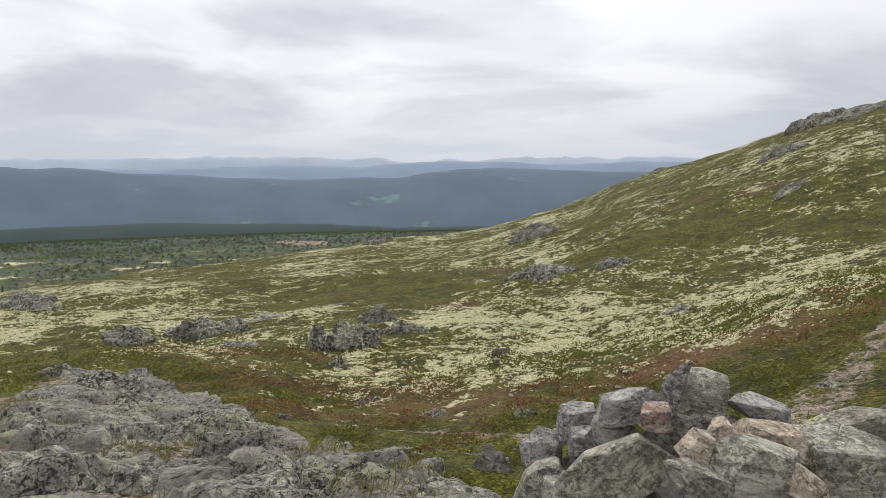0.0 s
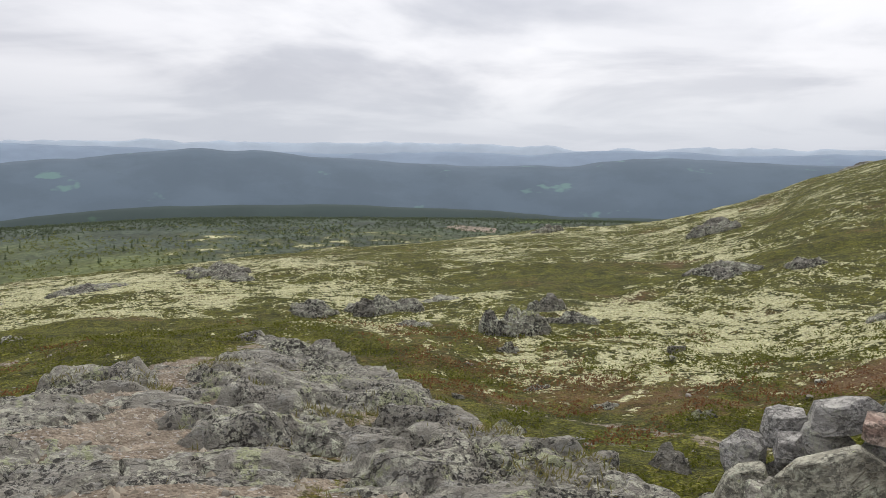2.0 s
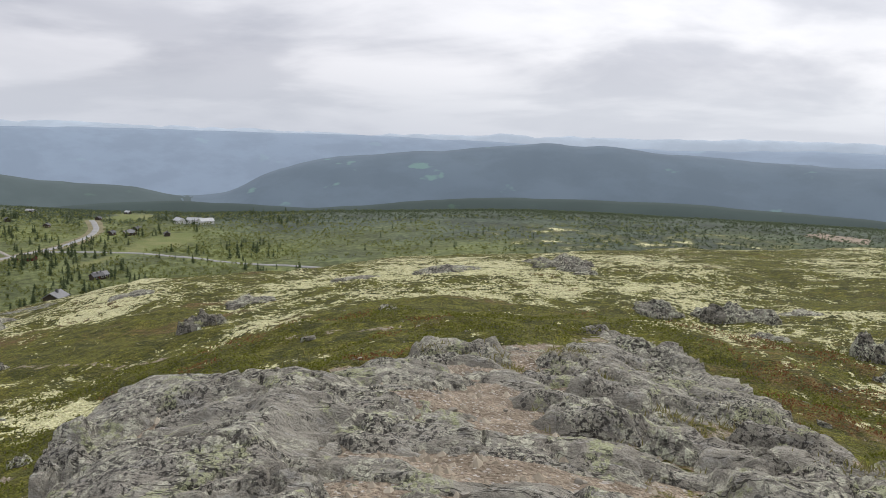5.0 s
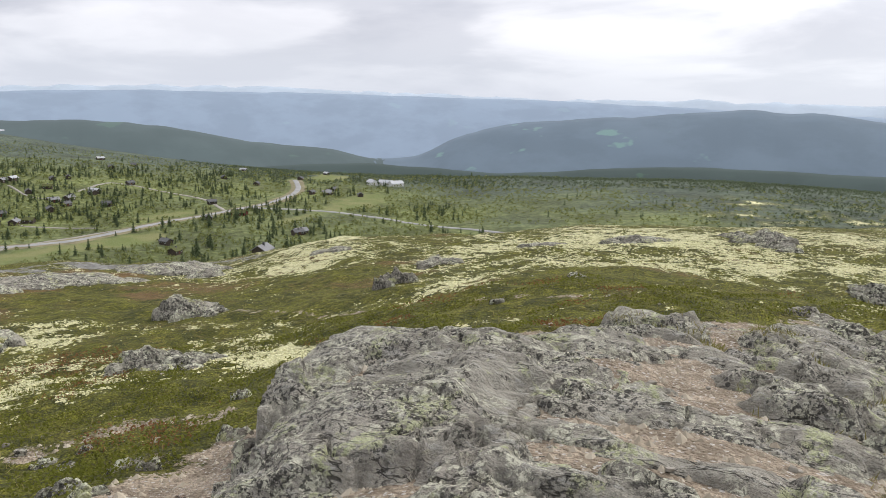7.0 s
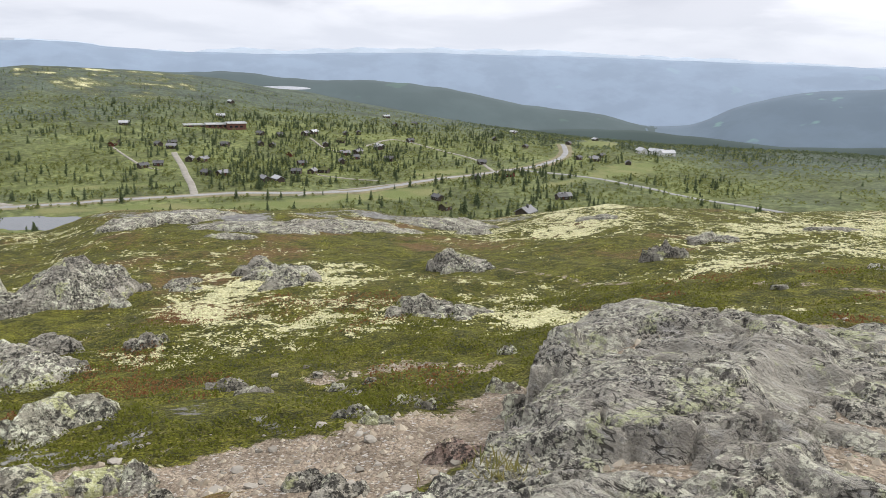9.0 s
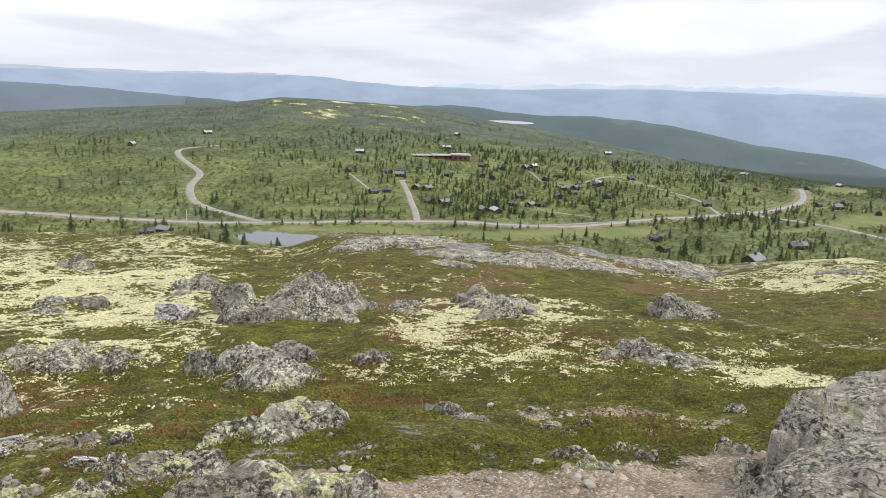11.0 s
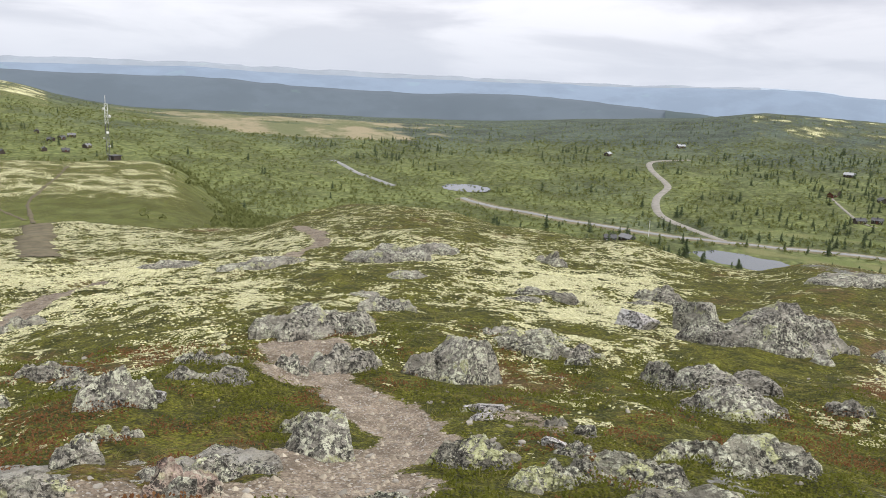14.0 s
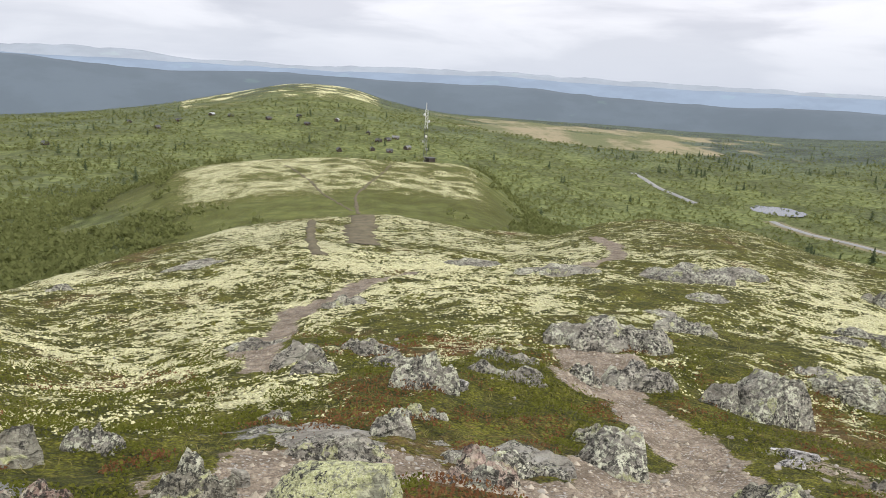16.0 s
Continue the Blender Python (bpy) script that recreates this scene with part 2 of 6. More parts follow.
MAT_GROUND, n = material("heath_ground")
P = n.coord()
lichen, bare, wood = n.attr("cover")
red, meadow, stony = n.attr("cover2")
big, mid, fine, tiny = n.noise(P, 0.28, 4, 0.55), n.noise(P, 1.6, 5, 0.6, 0.5), n.noise(P, 7.0, 4, 0.65), n.noise(P, 38.0, 3, 0.6)
col = n.mix(n.step(mid, 0.35, 0.65), GREEN_A, GREEN_B)
col = n.mix(n.math("MULTIPLY", n.step(fine, 0.48, 0.66), 0.5), col, GREEN_C)
col = n.mix(n.math("MULTIPLY", n.step(n.noise(P, 0.9, 5, 0.65), 0.54, 0.68), 0.35), col, (0.19, 0.14, 0.04))
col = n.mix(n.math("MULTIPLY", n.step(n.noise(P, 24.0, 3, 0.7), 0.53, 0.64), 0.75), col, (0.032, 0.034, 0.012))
# leaf and bush cells: gaps between them shaded in the colour, plus random variation
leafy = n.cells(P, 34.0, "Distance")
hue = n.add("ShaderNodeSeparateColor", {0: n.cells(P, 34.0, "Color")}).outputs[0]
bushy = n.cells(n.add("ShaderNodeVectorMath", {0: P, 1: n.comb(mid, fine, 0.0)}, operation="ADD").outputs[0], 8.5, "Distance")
leaf_shade = n.math("MULTIPLY", n.step(leafy, 0.75, 0.15, 0.62, 1.3), n.step(bushy, 0.75, 0.2, 0.65, 1.2))
leaf_shade = n.math("MULTIPLY", leaf_shade, n.math("ADD", 0.78, n.math("MULTIPLY", hue, 0.45)))
col = n.mix(1.0, col, n.comb(leaf_shade, leaf_shade, leaf_shade), "MULTIPLY")
stip = n.step(n.noise(P, 17.0, 3, 0.7), 0.62, 0.70)
col = n.mix(n.math("MULTIPLY", stip, n.step(lichen, 0.1, 0.5, 0.05, 0.45)), col, (0.60, 0.58, 0.35))
col = n.mix(n.math("MULTIPLY", n.step(n.math("ADD", n.math("MULTIPLY", red, 0.55), n.math("MULTIPLY", fine, 0.7)), 0.55, 0.85), 0.7), col, n.mix(n.step(tiny, 0.4, 0.6), RUST, (0.22, 0.13, 0.07)))
lv = n.math("ADD", n.math("MULTIPLY", n.noise(P, 0.9, 4, 0.6, 0.5), 0.2), n.math("ADD", n.math("MULTIPLY", n.noise(P, 3.2, 4, 0.6, 0.5), 0.42), n.math("MULTIPLY", n.noise(P, 10.0, 4, 0.65, 0.3), 0.38)))
lv = n.math("ADD", lv, n.math("MULTIPLY", n.math("SUBTRACT", n.noise(P, 0.22, 6, 0.75, 0.3), 0.5), 0.26))
thr = n.math("SUBTRACT", 0.622, n.math("MULTIPLY", lichen, 0.195))
lm = n.step(n.math("SUBTRACT", lv, thr), -0.010, 0.014)
lm = n.math("MULTIPLY", lm, n.step(n.noise(P, 22.0, 3, 0.7), 0.36, 0.52, 0.25, 1.0))
col = n.mix(lm, col, n.mix(n.step(tiny, 0.35, 0.65), LICHEN_A, LICHEN_B))
grit = n.cells(P, 55.0, "Color")
gsep = n.add("ShaderNodeSeparateColor", {0: grit})
gcol = n.mix(gsep.outputs[0], GRAVEL_B, GRAVEL_A)
gcol = n.mix(n.step(n.noise(P, 3.2, 6, 0.7), 0.40, 0.60), n.mix(0.55, gcol, EARTH), gcol)
gcol = n.mix(n.step(gsep.outputs[1], 0.9, 0.95), gcol, (0.45, 0.42, 0.38))
bm_ = n.step(n.math("ADD", bare, n.math("MULTIPLY", n.math("SUBTRACT", n.noise(P, 4.5, 6, 0.75), 0.5), 1.9)), 0.42, 0.58)
col = n.mix(bm_, col, gcol)
scol = n.mix(n.step(n.noise(P, 3.0, 6, 0.7), 0.4, 0.6), (0.16, 0.155, 0.15), (0.30, 0.295, 0.28))
col = n.mix(n.step(n.math("ADD", stony, n.math("MULTIPLY", n.math("SUBTRACT", fine, 0.5), 1.1)), 0.5, 0.65), col, scol)
W1, W2 = n.noise(P, 0.035, 5, 0.6), n.noise(P, 0.16, 4, 0.6)
conifer = n.add("ShaderNodeAttribute", attribute_name="cover2").outputs["Alpha"]
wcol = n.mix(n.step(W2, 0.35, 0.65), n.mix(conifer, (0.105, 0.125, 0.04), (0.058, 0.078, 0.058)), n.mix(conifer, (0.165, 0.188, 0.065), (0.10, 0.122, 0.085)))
# canopy drawn in colour: bright crown centres, shaded gaps, broad random variation
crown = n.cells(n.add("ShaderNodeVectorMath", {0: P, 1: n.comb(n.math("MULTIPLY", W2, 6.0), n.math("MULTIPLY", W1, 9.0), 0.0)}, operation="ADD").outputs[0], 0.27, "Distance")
canopy_shade = n.math("MULTIPLY", n.step(crown, 0.8, 0.1, 0.72, 1.15), n.step(n.noise(P, 0.02, 4, 0.6), 0.35, 0.65, 0.72, 1.2))
wcol = n.mix(1.0, wcol, n.comb(canopy_shade, canopy_shade, canopy_shade), "MULTIPLY")
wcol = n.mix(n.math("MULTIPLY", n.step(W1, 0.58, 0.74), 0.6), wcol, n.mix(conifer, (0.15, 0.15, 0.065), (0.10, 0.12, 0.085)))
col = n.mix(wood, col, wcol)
mcol = n.mix(n.step(W1, 0.4, 0.62), (0.13, 0.155, 0.05), (0.18, 0.18, 0.075))
mcol = n.mix(n.step(red, 0.3, 0.7), mcol, n.mix(n.step(n.noise(n.coord((0.4, 1.0, 1.0), turn=-46), 0.012, 5, 0.65), 0.42, 0.58), (0.14, 0.15, 0.07), (0.30, 0.255, 0.16)))
col = n.mix(meadow, col, mcol)
h = n.math("ADD", n.math("SUBTRACT", fine, n.math("MULTIPLY", leafy, 0.3)), n.math("ADD", n.math("MULTIPLY", tiny, 0.35), n.math("MULTIPLY", lm, 0.3)))
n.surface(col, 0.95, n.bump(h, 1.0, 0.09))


def rock_material(name, pale, dark, spots, yellow, grain=0.0, stretch=(1, 1, 2.0), size=1.0, black=0.85, cracks=0.4, relief=0.08):
    """Foliated gneiss: streaks along the grain, cracks, pale, black and yellow-green lichen."""
    m, n = material(name)
    P = n.coord((size, size, size), random=True)
    S = n.coord(tuple(size * v for v in stretch), turn=grain, random=True)
    a, b, c = n.noise(S, 1.7, 5, 0.6, 0.4), n.noise(S, 9.0, 5, 0.65, 0.3), n.noise(P, 46.0, 3, 0.6)
    col = n.mix(n.step(a, 0.40, 0.60), dark, pale)
    col = n.mix(n.math("MULTIPLY", n.step(b, 0.52, 0.62), 0.6), col, tuple(v * 1.3 for v in pale))
    col = n.mix(n.math("MULTIPLY", n.step(b, 0.42, 0.34), 0.4), col, tuple(v * 0.6 for v in dark))
    col = n.mix(n.math("MULTIPLY", n.step(c, 0.56, 0.64), 0.45), col, tuple(v * 0.5 for v in dark))
    pits = n.math("MULTIPLY", n.step(n.cells(P, 21.0), 0.30, 0.16), n.step(n.noise(P, 6.0, 3, 0.6), 0.46, 0.58))
    col = n.mix(n.math("MULTIPLY", pits, 0.4), col, tuple(v * 0.3 for v in dark))
    bent = n.add("ShaderNodeVectorMath", {0: S, 1: n.comb(n.math("MULTIPLY", a, 0.8), n.math("MULTIPLY", b, 0.25), a)}, operation="ADD").outputs[0]
    seam = n.step(n.cells(bent, 2.6, "Distance", "DISTANCE_TO_EDGE"), 0.045, 0.012)
    crack = n.math("MULTIPLY", seam, n.step(a, 0.40, 0.55))
    patch = n.step(n.noise(P, 1.5, 4, 0.6, 0.4), 0.43, 0.55)
    crust = n.math("MULTIPLY", n.step(n.noise(P, 16.0, 6, 0.72, 0.4), 0.49, 0.53), patch)
    col = n.mix(n.math("MULTIPLY", crust, spots), col, (0.64, 0.645, 0.50))
    blk = n.math("MULTIPLY", n.step(n.noise(P, 22.0, 6, 0.75, 0.1), 0.49, 0.53), n.step(n.noise(P, 2.4, 5, 0.7, 0.2), 0.44, 0.52))
    col = n.mix(n.math("MULTIPLY", blk, black), col, (0.028, 0.027, 0.025))
    yl = n.math("MULTIPLY", n.step(n.noise(P, 2.3, 4, 0.6, 0.4), 0.64 - 0.08 * yellow, 0.68 - 0.08 * yellow), n.step(n.noise(P, 17.0, 6, 0.7, 0.3), 0.44, 0.50))
    col = n.mix(n.math("MULTIPLY", yl, min(1.0, yellow + 0.2)), col, n.mix(n.step(c, 0.4, 0.6), (0.38, 0.395, 0.19), (0.56, 0.565, 0.34)))
    col = n.mix(n.math("MULTIPLY", crack, cracks), col, (0.035, 0.03, 0.025))
    h = n.math("ADD", n.math("MULTIPLY", a, 0.8), n.math("ADD", n.math("MULTIPLY", b, 0.7), n.math("SUBTRACT", n.math("MULTIPLY", c, 0.15), n.math("MULTIPLY", pits, 0.2))))
    h = n.math("SUBTRACT", n.math("ADD", h, n.math("MULTIPLY", crust, 0.08)), n.math("MULTIPLY", crack, 0.5))
    n.surface(col, 0.9, n.bump(h, 1.0, relief / size))
    return m


GNEISS = {"grey_gneiss": ((0.37, 0.35, 0.295), (0.21, 0.196, 0.163), 0.9, 0.6), "dark_slate": ((0.34, 0.325, 0.30), (0.20, 0.19, 0.175), 0.4, 0.1), "reddish_gneiss": ((0.42, 0.335, 0.275), (0.26, 0.18, 0.145), 0.5, 0.25),
          "tan_schist": ((0.52, 0.44, 0.34), (0.40, 0.33, 0.25), 0.1, 0.0), "lichen_covered_gneiss": ((0.33, 0.315, 0.25), (0.19, 0.178, 0.14), 0.9, 1.2), "yellow_lichened_gneiss": ((0.40, 0.40, 0.27), (0.18, 0.18, 0.13), 0.6, 3.0), "pale_quartz": ((0.70, 0.68, 0.66), (0.5, 0.47, 0.46), 0.2, 0.0)}
MAT_ROCK, MAT_SLATE, MAT_PINK, MAT_TAN, MAT_MOSSY, MAT_YELLOW, MAT_QUARTZ = [rock_material(k, *v) for k, v in GNEISS.items()]
CAIRN_MATS = {k: rock_material(k + "_stone", tuple(1.4 * c for c in v[0]), tuple(1.25 * c for c in v[1]), *v[2:], size=2.8, cracks=0.05, black=0.55, stretch=(1, 1, 3.0), relief=0.07) for k, v in GNEISS.items()}
MAT_YELLOW = rock_material("yellow_crusted_gneiss", *GNEISS["yellow_lichened_gneiss"], size=2.2, cracks=0.2, black=0.95)


def bedrock_material(name, strike):
    """Ice-worn gneiss: fine bands along the strike, thin seams, crusts of pale, black and yellow-green lichen."""
    m, n = material(name)
    P = n.coord()
    S = n.coord((1.0, 3.0, 2.0), turn=-strike)
    T = n.coord((1.0, 4.5, 3.0), turn=-strike)
    big, band, line, grain = n.noise(P, 0.8, 4, 0.55), n.noise(S, 2.2, 5, 0.6, 0.1), n.noise(T, 4.5, 4, 0.65, 0.0), n.noise(P, 60.0, 3, 0.65)
    col = n.mix(n.step(band, 0.36, 0.64), (0.265, 0.247, 0.208), (0.37, 0.35, 0.298))
    col = n.mix(n.math("MULTIPLY", n.step(big, 0.5, 0.68), 0.5), col, (0.33, 0.30, 0.255))
    col = n.mix(n.math("MULTIPLY", n.step(line, 0.55, 0.62), 0.5), col, (0.47, 0.46, 0.425))
    col = n.mix(n.math("MULTIPLY", n.step(line, 0.43, 0.36), 0.45), col, (0.13, 0.122, 0.105))
    col = n.mix(n.math("MULTIPLY", n.step(grain, 0.55, 0.66), 0.35), col, (0.17, 0.16, 0.145))
    seam = n.math("MULTIPLY", n.step(n.math("ABSOLUTE", n.math("SUBTRACT", n.noise(T, 1.5, 4, 0.55, 0.1), 0.5)), 0.012, 0.003), n.step(band, 0.42, 0.55))
    crust = n.math("MULTIPLY", n.step(n.noise(P, 17.0, 5, 0.7, 0.4), 0.49, 0.54), n.step(n.noise(P, 1.7, 4, 0.6, 0.4), 0.44, 0.56))
    col = n.mix(n.math("MULTIPLY", crust, 0.75), col, (0.62, 0.61, 0.485))
    yl = n.math("MULTIPLY", n.step(n.noise(P, 2.6, 5, 0.65, 0.5), 0.55, 0.61), n.step(n.noise(P, 26.0, 5, 0.7, 0.3), 0.43, 0.50))
    col = n.mix(n.math("MULTIPLY", yl, 0.75), col, n.mix(n.step(grain, 0.4, 0.6), (0.36, 0.385, 0.20), (0.50, 0.52, 0.32)))
    blk = n.math("MULTIPLY", n.step(n.noise(P, 32.0, 5, 0.75, 0.1), 0.51, 0.55), n.step(n.noise(P, 1.8, 5, 0.7, 0.2), 0.45, 0.55))
    col = n.mix(n.math("MULTIPLY", blk, 0.85), col, (0.030, 0.029, 0.027))
    spot = n.math("MULTIPLY", n.step(n.cells(P, 11.0), 0.26, 0.20), n.step(n.noise(P, 2.2, 3, 0.6), 0.50, 0.60))
    col = n.mix(n.math("MULTIPLY", spot, 0.8), col, (0.045, 0.043, 0.04))
    col = n.mix(n.math("MULTIPLY", seam, 0.8), col, (0.05, 0.045, 0.038))
    pock = n.noise(P, 13.0, 5, 0.7)
    h = n.math("ADD", n.math("MULTIPLY", band, 0.5), n.math("ADD", n.math("MULTIPLY", line, 0.3), n.math("ADD", n.math("MULTIPLY", pock, 0.55), n.math("MULTIPLY", grain, 0.2))))
    h = n.math("SUBTRACT", n.math("ADD", h, n.math("MULTIPLY", crust, 0.1)), n.math("MULTIPLY", seam, 0.3))
    n.surface(col, 0.9, n.bump(h, 1.0, 0.11))
    return m


MAT_BEDROCK = bedrock_material("foliated_bedrock", 26.0)


def plant_material(name, a, b, through_=0.0, size=6.0):
    m, n = material(name)
    r = n.add("ShaderNodeNewGeometry").outputs["Random Per Island"]
    P = n.coord()
    col = n.mix(n.math("ADD", n.math("MULTIPLY", r, 0.6), n.math("MULTIPLY", n.noise(P, size, 3), 0.4)), a, b)
    front = n.add("ShaderNodeBsdfDiffuse", {"Color": col})
    back = n.add("ShaderNodeBsdfTranslucent", {"Color": col})
    n.add("ShaderNodeOutputMaterial", {0: n.add("ShaderNodeMixShader", {0: through_, 1: front.outputs[0], 2: back.outputs[0]}).outputs[0]})
    return m


MAT_LICHEN = plant_material("reindeer_lichen", (0.40, 0.39, 0.18), (0.88, 0.85, 0.57))
MAT_LEAF = plant_material("dwarf_shrub_leaf", (0.066, 0.080, 0.014), (0.19, 0.19, 0.04), 0.4, size=2.0)
MAT_RED = plant_material("reddened_heath_leaf", (0.12, 0.04, 0.02), (0.26, 0.15, 0.07), 0.4, size=2.0)
MAT_GRASS = plant_material("dry_grass", (0.14, 0.15, 0.04), (0.32, 0.27, 0.12), 0.4, size=2.0)
MAT_PEBBLE = plant_material("gravel_stone", (0.22, 0.182, 0.135), (0.58, 0.52, 0.42), size=25.0)
MAT_RUBBLE = plant_material("loose_stone", (0.15, 0.135, 0.11), (0.44, 0.41, 0.36), size=20.0)
MAT_SPRUCE = plant_material("spruce_needles", (0.070, 0.092, 0.050), (0.115, 0.145, 0.075), 0.4, size=0.05)
MAT_BIRCH = plant_material("mountain_birch_leaves", (0.158, 0.176, 0.062), (0.225, 0.243, 0.098), 0.5, size=0.02)
# birch leaves again, greyed and paled in colour to stand for distance haze
MAT_HAZED_BIRCH = plant_material("hazed_birch_leaves", (0.15, 0.175, 0.075), (0.25, 0.27, 0.125), 0.5, size=0.01)
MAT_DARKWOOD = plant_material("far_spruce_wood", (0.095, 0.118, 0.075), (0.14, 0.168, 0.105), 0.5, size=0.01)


def plain(name, col, rough=0.8, scale=3.0, vary=0.35, metal=0.0):
    m, n = material(name)
    P = n.coord(random=True)
    d = tuple(c * (1 - vary) for c in col)
    n.surface(n.mix(n.step(n.noise(P, scale, 5, 0.65), 0.3, 0.7), d, col), rough, n.bump(n.noise(P, scale * 4, 3), 0.3, 0.02), Metallic=metal)
    return m


MAT_BARK = plain("bark", (0.12, 0.095, 0.075), 0.9)
MAT_ROAD = plain("pale_gravel_road", (0.32, 0.30, 0.265), 0.9, 0.2, 0.3)
MAT_TARMAC = plain("worn_pale_asphalt", (0.30, 0.30, 0.30), 0.75, 0.1, 0.25)
MAT_TRAIL = plain("trodden_earth", (0.17, 0.145, 0.09), 0.95, 2.0, 0.4)
MAT_VERGE = plain("verge_grass", (0.23, 0.205, 0.12), 0.95, 0.1, 0.4)
MAT_TIMBER = plain("dark_stained_timber", (0.085, 0.068, 0.058), 0.8, 1.0)
MAT_REDWOOD = plain("red_brown_timber", (0.17, 0.06, 0.045), 0.8, 1.0)
MAT_BROWN = plain("brown_timber", (0.20, 0.10, 0.08), 0.8, 1.0)
MAT_ROOF = plain("weathered_roof", (0.13, 0.13, 0.135), 0.8, 0.8)
MAT_ROOF_GREY = plain("grey_roof_felt", (0.24, 0.24, 0.25), 0.8, 0.8, 0.2)
MAT_ROOF_PALE = plain("pale_metal_roof", (0.45, 0.46, 0.48), 0.5, 0.8, 0.2)
MAT_TURF = plain("turf_roof", (0.11, 0.12, 0.045), 0.95, 1.5)
MAT_WHITE = plain("white_paint", (0.75, 0.75, 0.74), 0.6, 1.0, 0.1)
MAT_REDPAINT = plain("red_paint", (0.5, 0.08, 0.05), 0.6, 1.0, 0.2)
MAT_STEEL = plain("galvanised_steel", (0.35, 0.36, 0.37), 0.5, 1.0, 0.2, 0.6)
MAT_FIELD = plain("ploughed_field", (0.32, 0.26, 0.20), 0.95, 0.03, 0.25)
MAT_GREENFIELD = plain("mown_field", (0.14, 0.20, 0.06), 0.95, 0.03, 0.3)
MAT_GLASS, n = material("window_glass")
n.surface((0.03, 0.035, 0.04), 0.08)
MAT_WATER, n = material("lake_water")
n.surface((0.03, 0.04, 0.045), 0.06, n.bump(n.noise(n.coord((1, 1, 1)), 0.8, 3), 0.08, 0.05), Specular_IOR_Level=0.5)


def haze_tinted_material(name, col, glow, patch):
    """Far hills: the air's blue haze is put into base colour and glow."""
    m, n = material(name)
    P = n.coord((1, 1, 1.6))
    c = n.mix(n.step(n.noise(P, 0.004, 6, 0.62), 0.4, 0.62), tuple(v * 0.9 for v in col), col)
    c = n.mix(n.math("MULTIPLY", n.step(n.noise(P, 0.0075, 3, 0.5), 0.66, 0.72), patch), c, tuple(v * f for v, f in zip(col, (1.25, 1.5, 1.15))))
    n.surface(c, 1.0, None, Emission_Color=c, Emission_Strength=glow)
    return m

# ---- building helpers ----
def mesh_of(name, verts, faces, mat, smooth_shade=True):
    """A mesh from arrays: faces is an (n, 3) or (n, 4) index array."""
    verts, faces = np.ascontiguousarray(verts, np.float32), np.ascontiguousarray(faces, np.int32)
    me = bpy.data.meshes.new(name)
    k = faces.shape[1]
    me.vertices.add(len(verts))
    me.vertices.foreach_set("co", verts.ravel())
    me.loops.add(faces.size)
    me.loops.foreach_set("vertex_index", faces.ravel())
    me.polygons.add(len(faces))
    me.polygons.foreach_set("loop_start", np.arange(0, faces.size, k, dtype=np.int32))
    me.polygons.foreach_set("use_smooth", np.full(len(faces), smooth_shade))
    me.update(calc_edges=True)
    me.materials.append(mat)
    return me


def part(name, me, parent, label="", m=None):
    ob = new(name, me)
    ob.parent = parent
    if m is not None:
        ob.matrix_basis = m
    return tagged(ob, label)


def boxes(rows):
    """Vertices and quads of boxes (x0, y0, z0, x1, y1, z1)."""
    V, F = [], []
    for x0, y0, z0, x1, y1, z1 in rows:
        o = len(V)
        V += [(x0, y0, z0), (x1, y0, z0), (x1, y1, z0), (x0, y1, z0), (x0, y0, z1), (x1, y0, z1), (x1, y1, z1), (x0, y1, z1)]
        F += [(o, o + 3, o + 2, o + 1), (o + 4, o + 5, o + 6, o + 7), (o, o + 1, o + 5, o + 4), (o + 1, o + 2, o + 6, o + 5), (o + 2, o + 3, o + 7, o + 6), (o + 3, o, o + 4, o + 7)]
    return np.array(V, float), np.array(F)


def grid_faces(rows, cols):
    i = np.arange(rows * cols).reshape(rows, cols)
    return np.stack([i[:-1, :-1], i[:-1, 1:], i[1:, 1:], i[1:, :-1]], -1).reshape(-1, 4)


def bearing_of(x, y):
    return np.degrees(np.arctan2(-x, y))


def polar(bearing, r):
    return -r * np.sin(np.radians(bearing)), r * np.cos(np.radians(bearing))


def line_distance(x, y, line):
    """Distance of points from a polyline in plan."""
    best = np.full(np.shape(x), 1e9)
    for (ax, ay), (bx, by) in zip(line[:-1], line[1:]):
        dx, dy = bx - ax, by - ay
        t = np.clip(((x - ax) * dx + (y - ay) * dy) / (dx * dx + dy * dy), 0, 1)
        best = np.minimum(best, np.hypot(x - ax - t * dx, y - ay - t * dy))
    return best


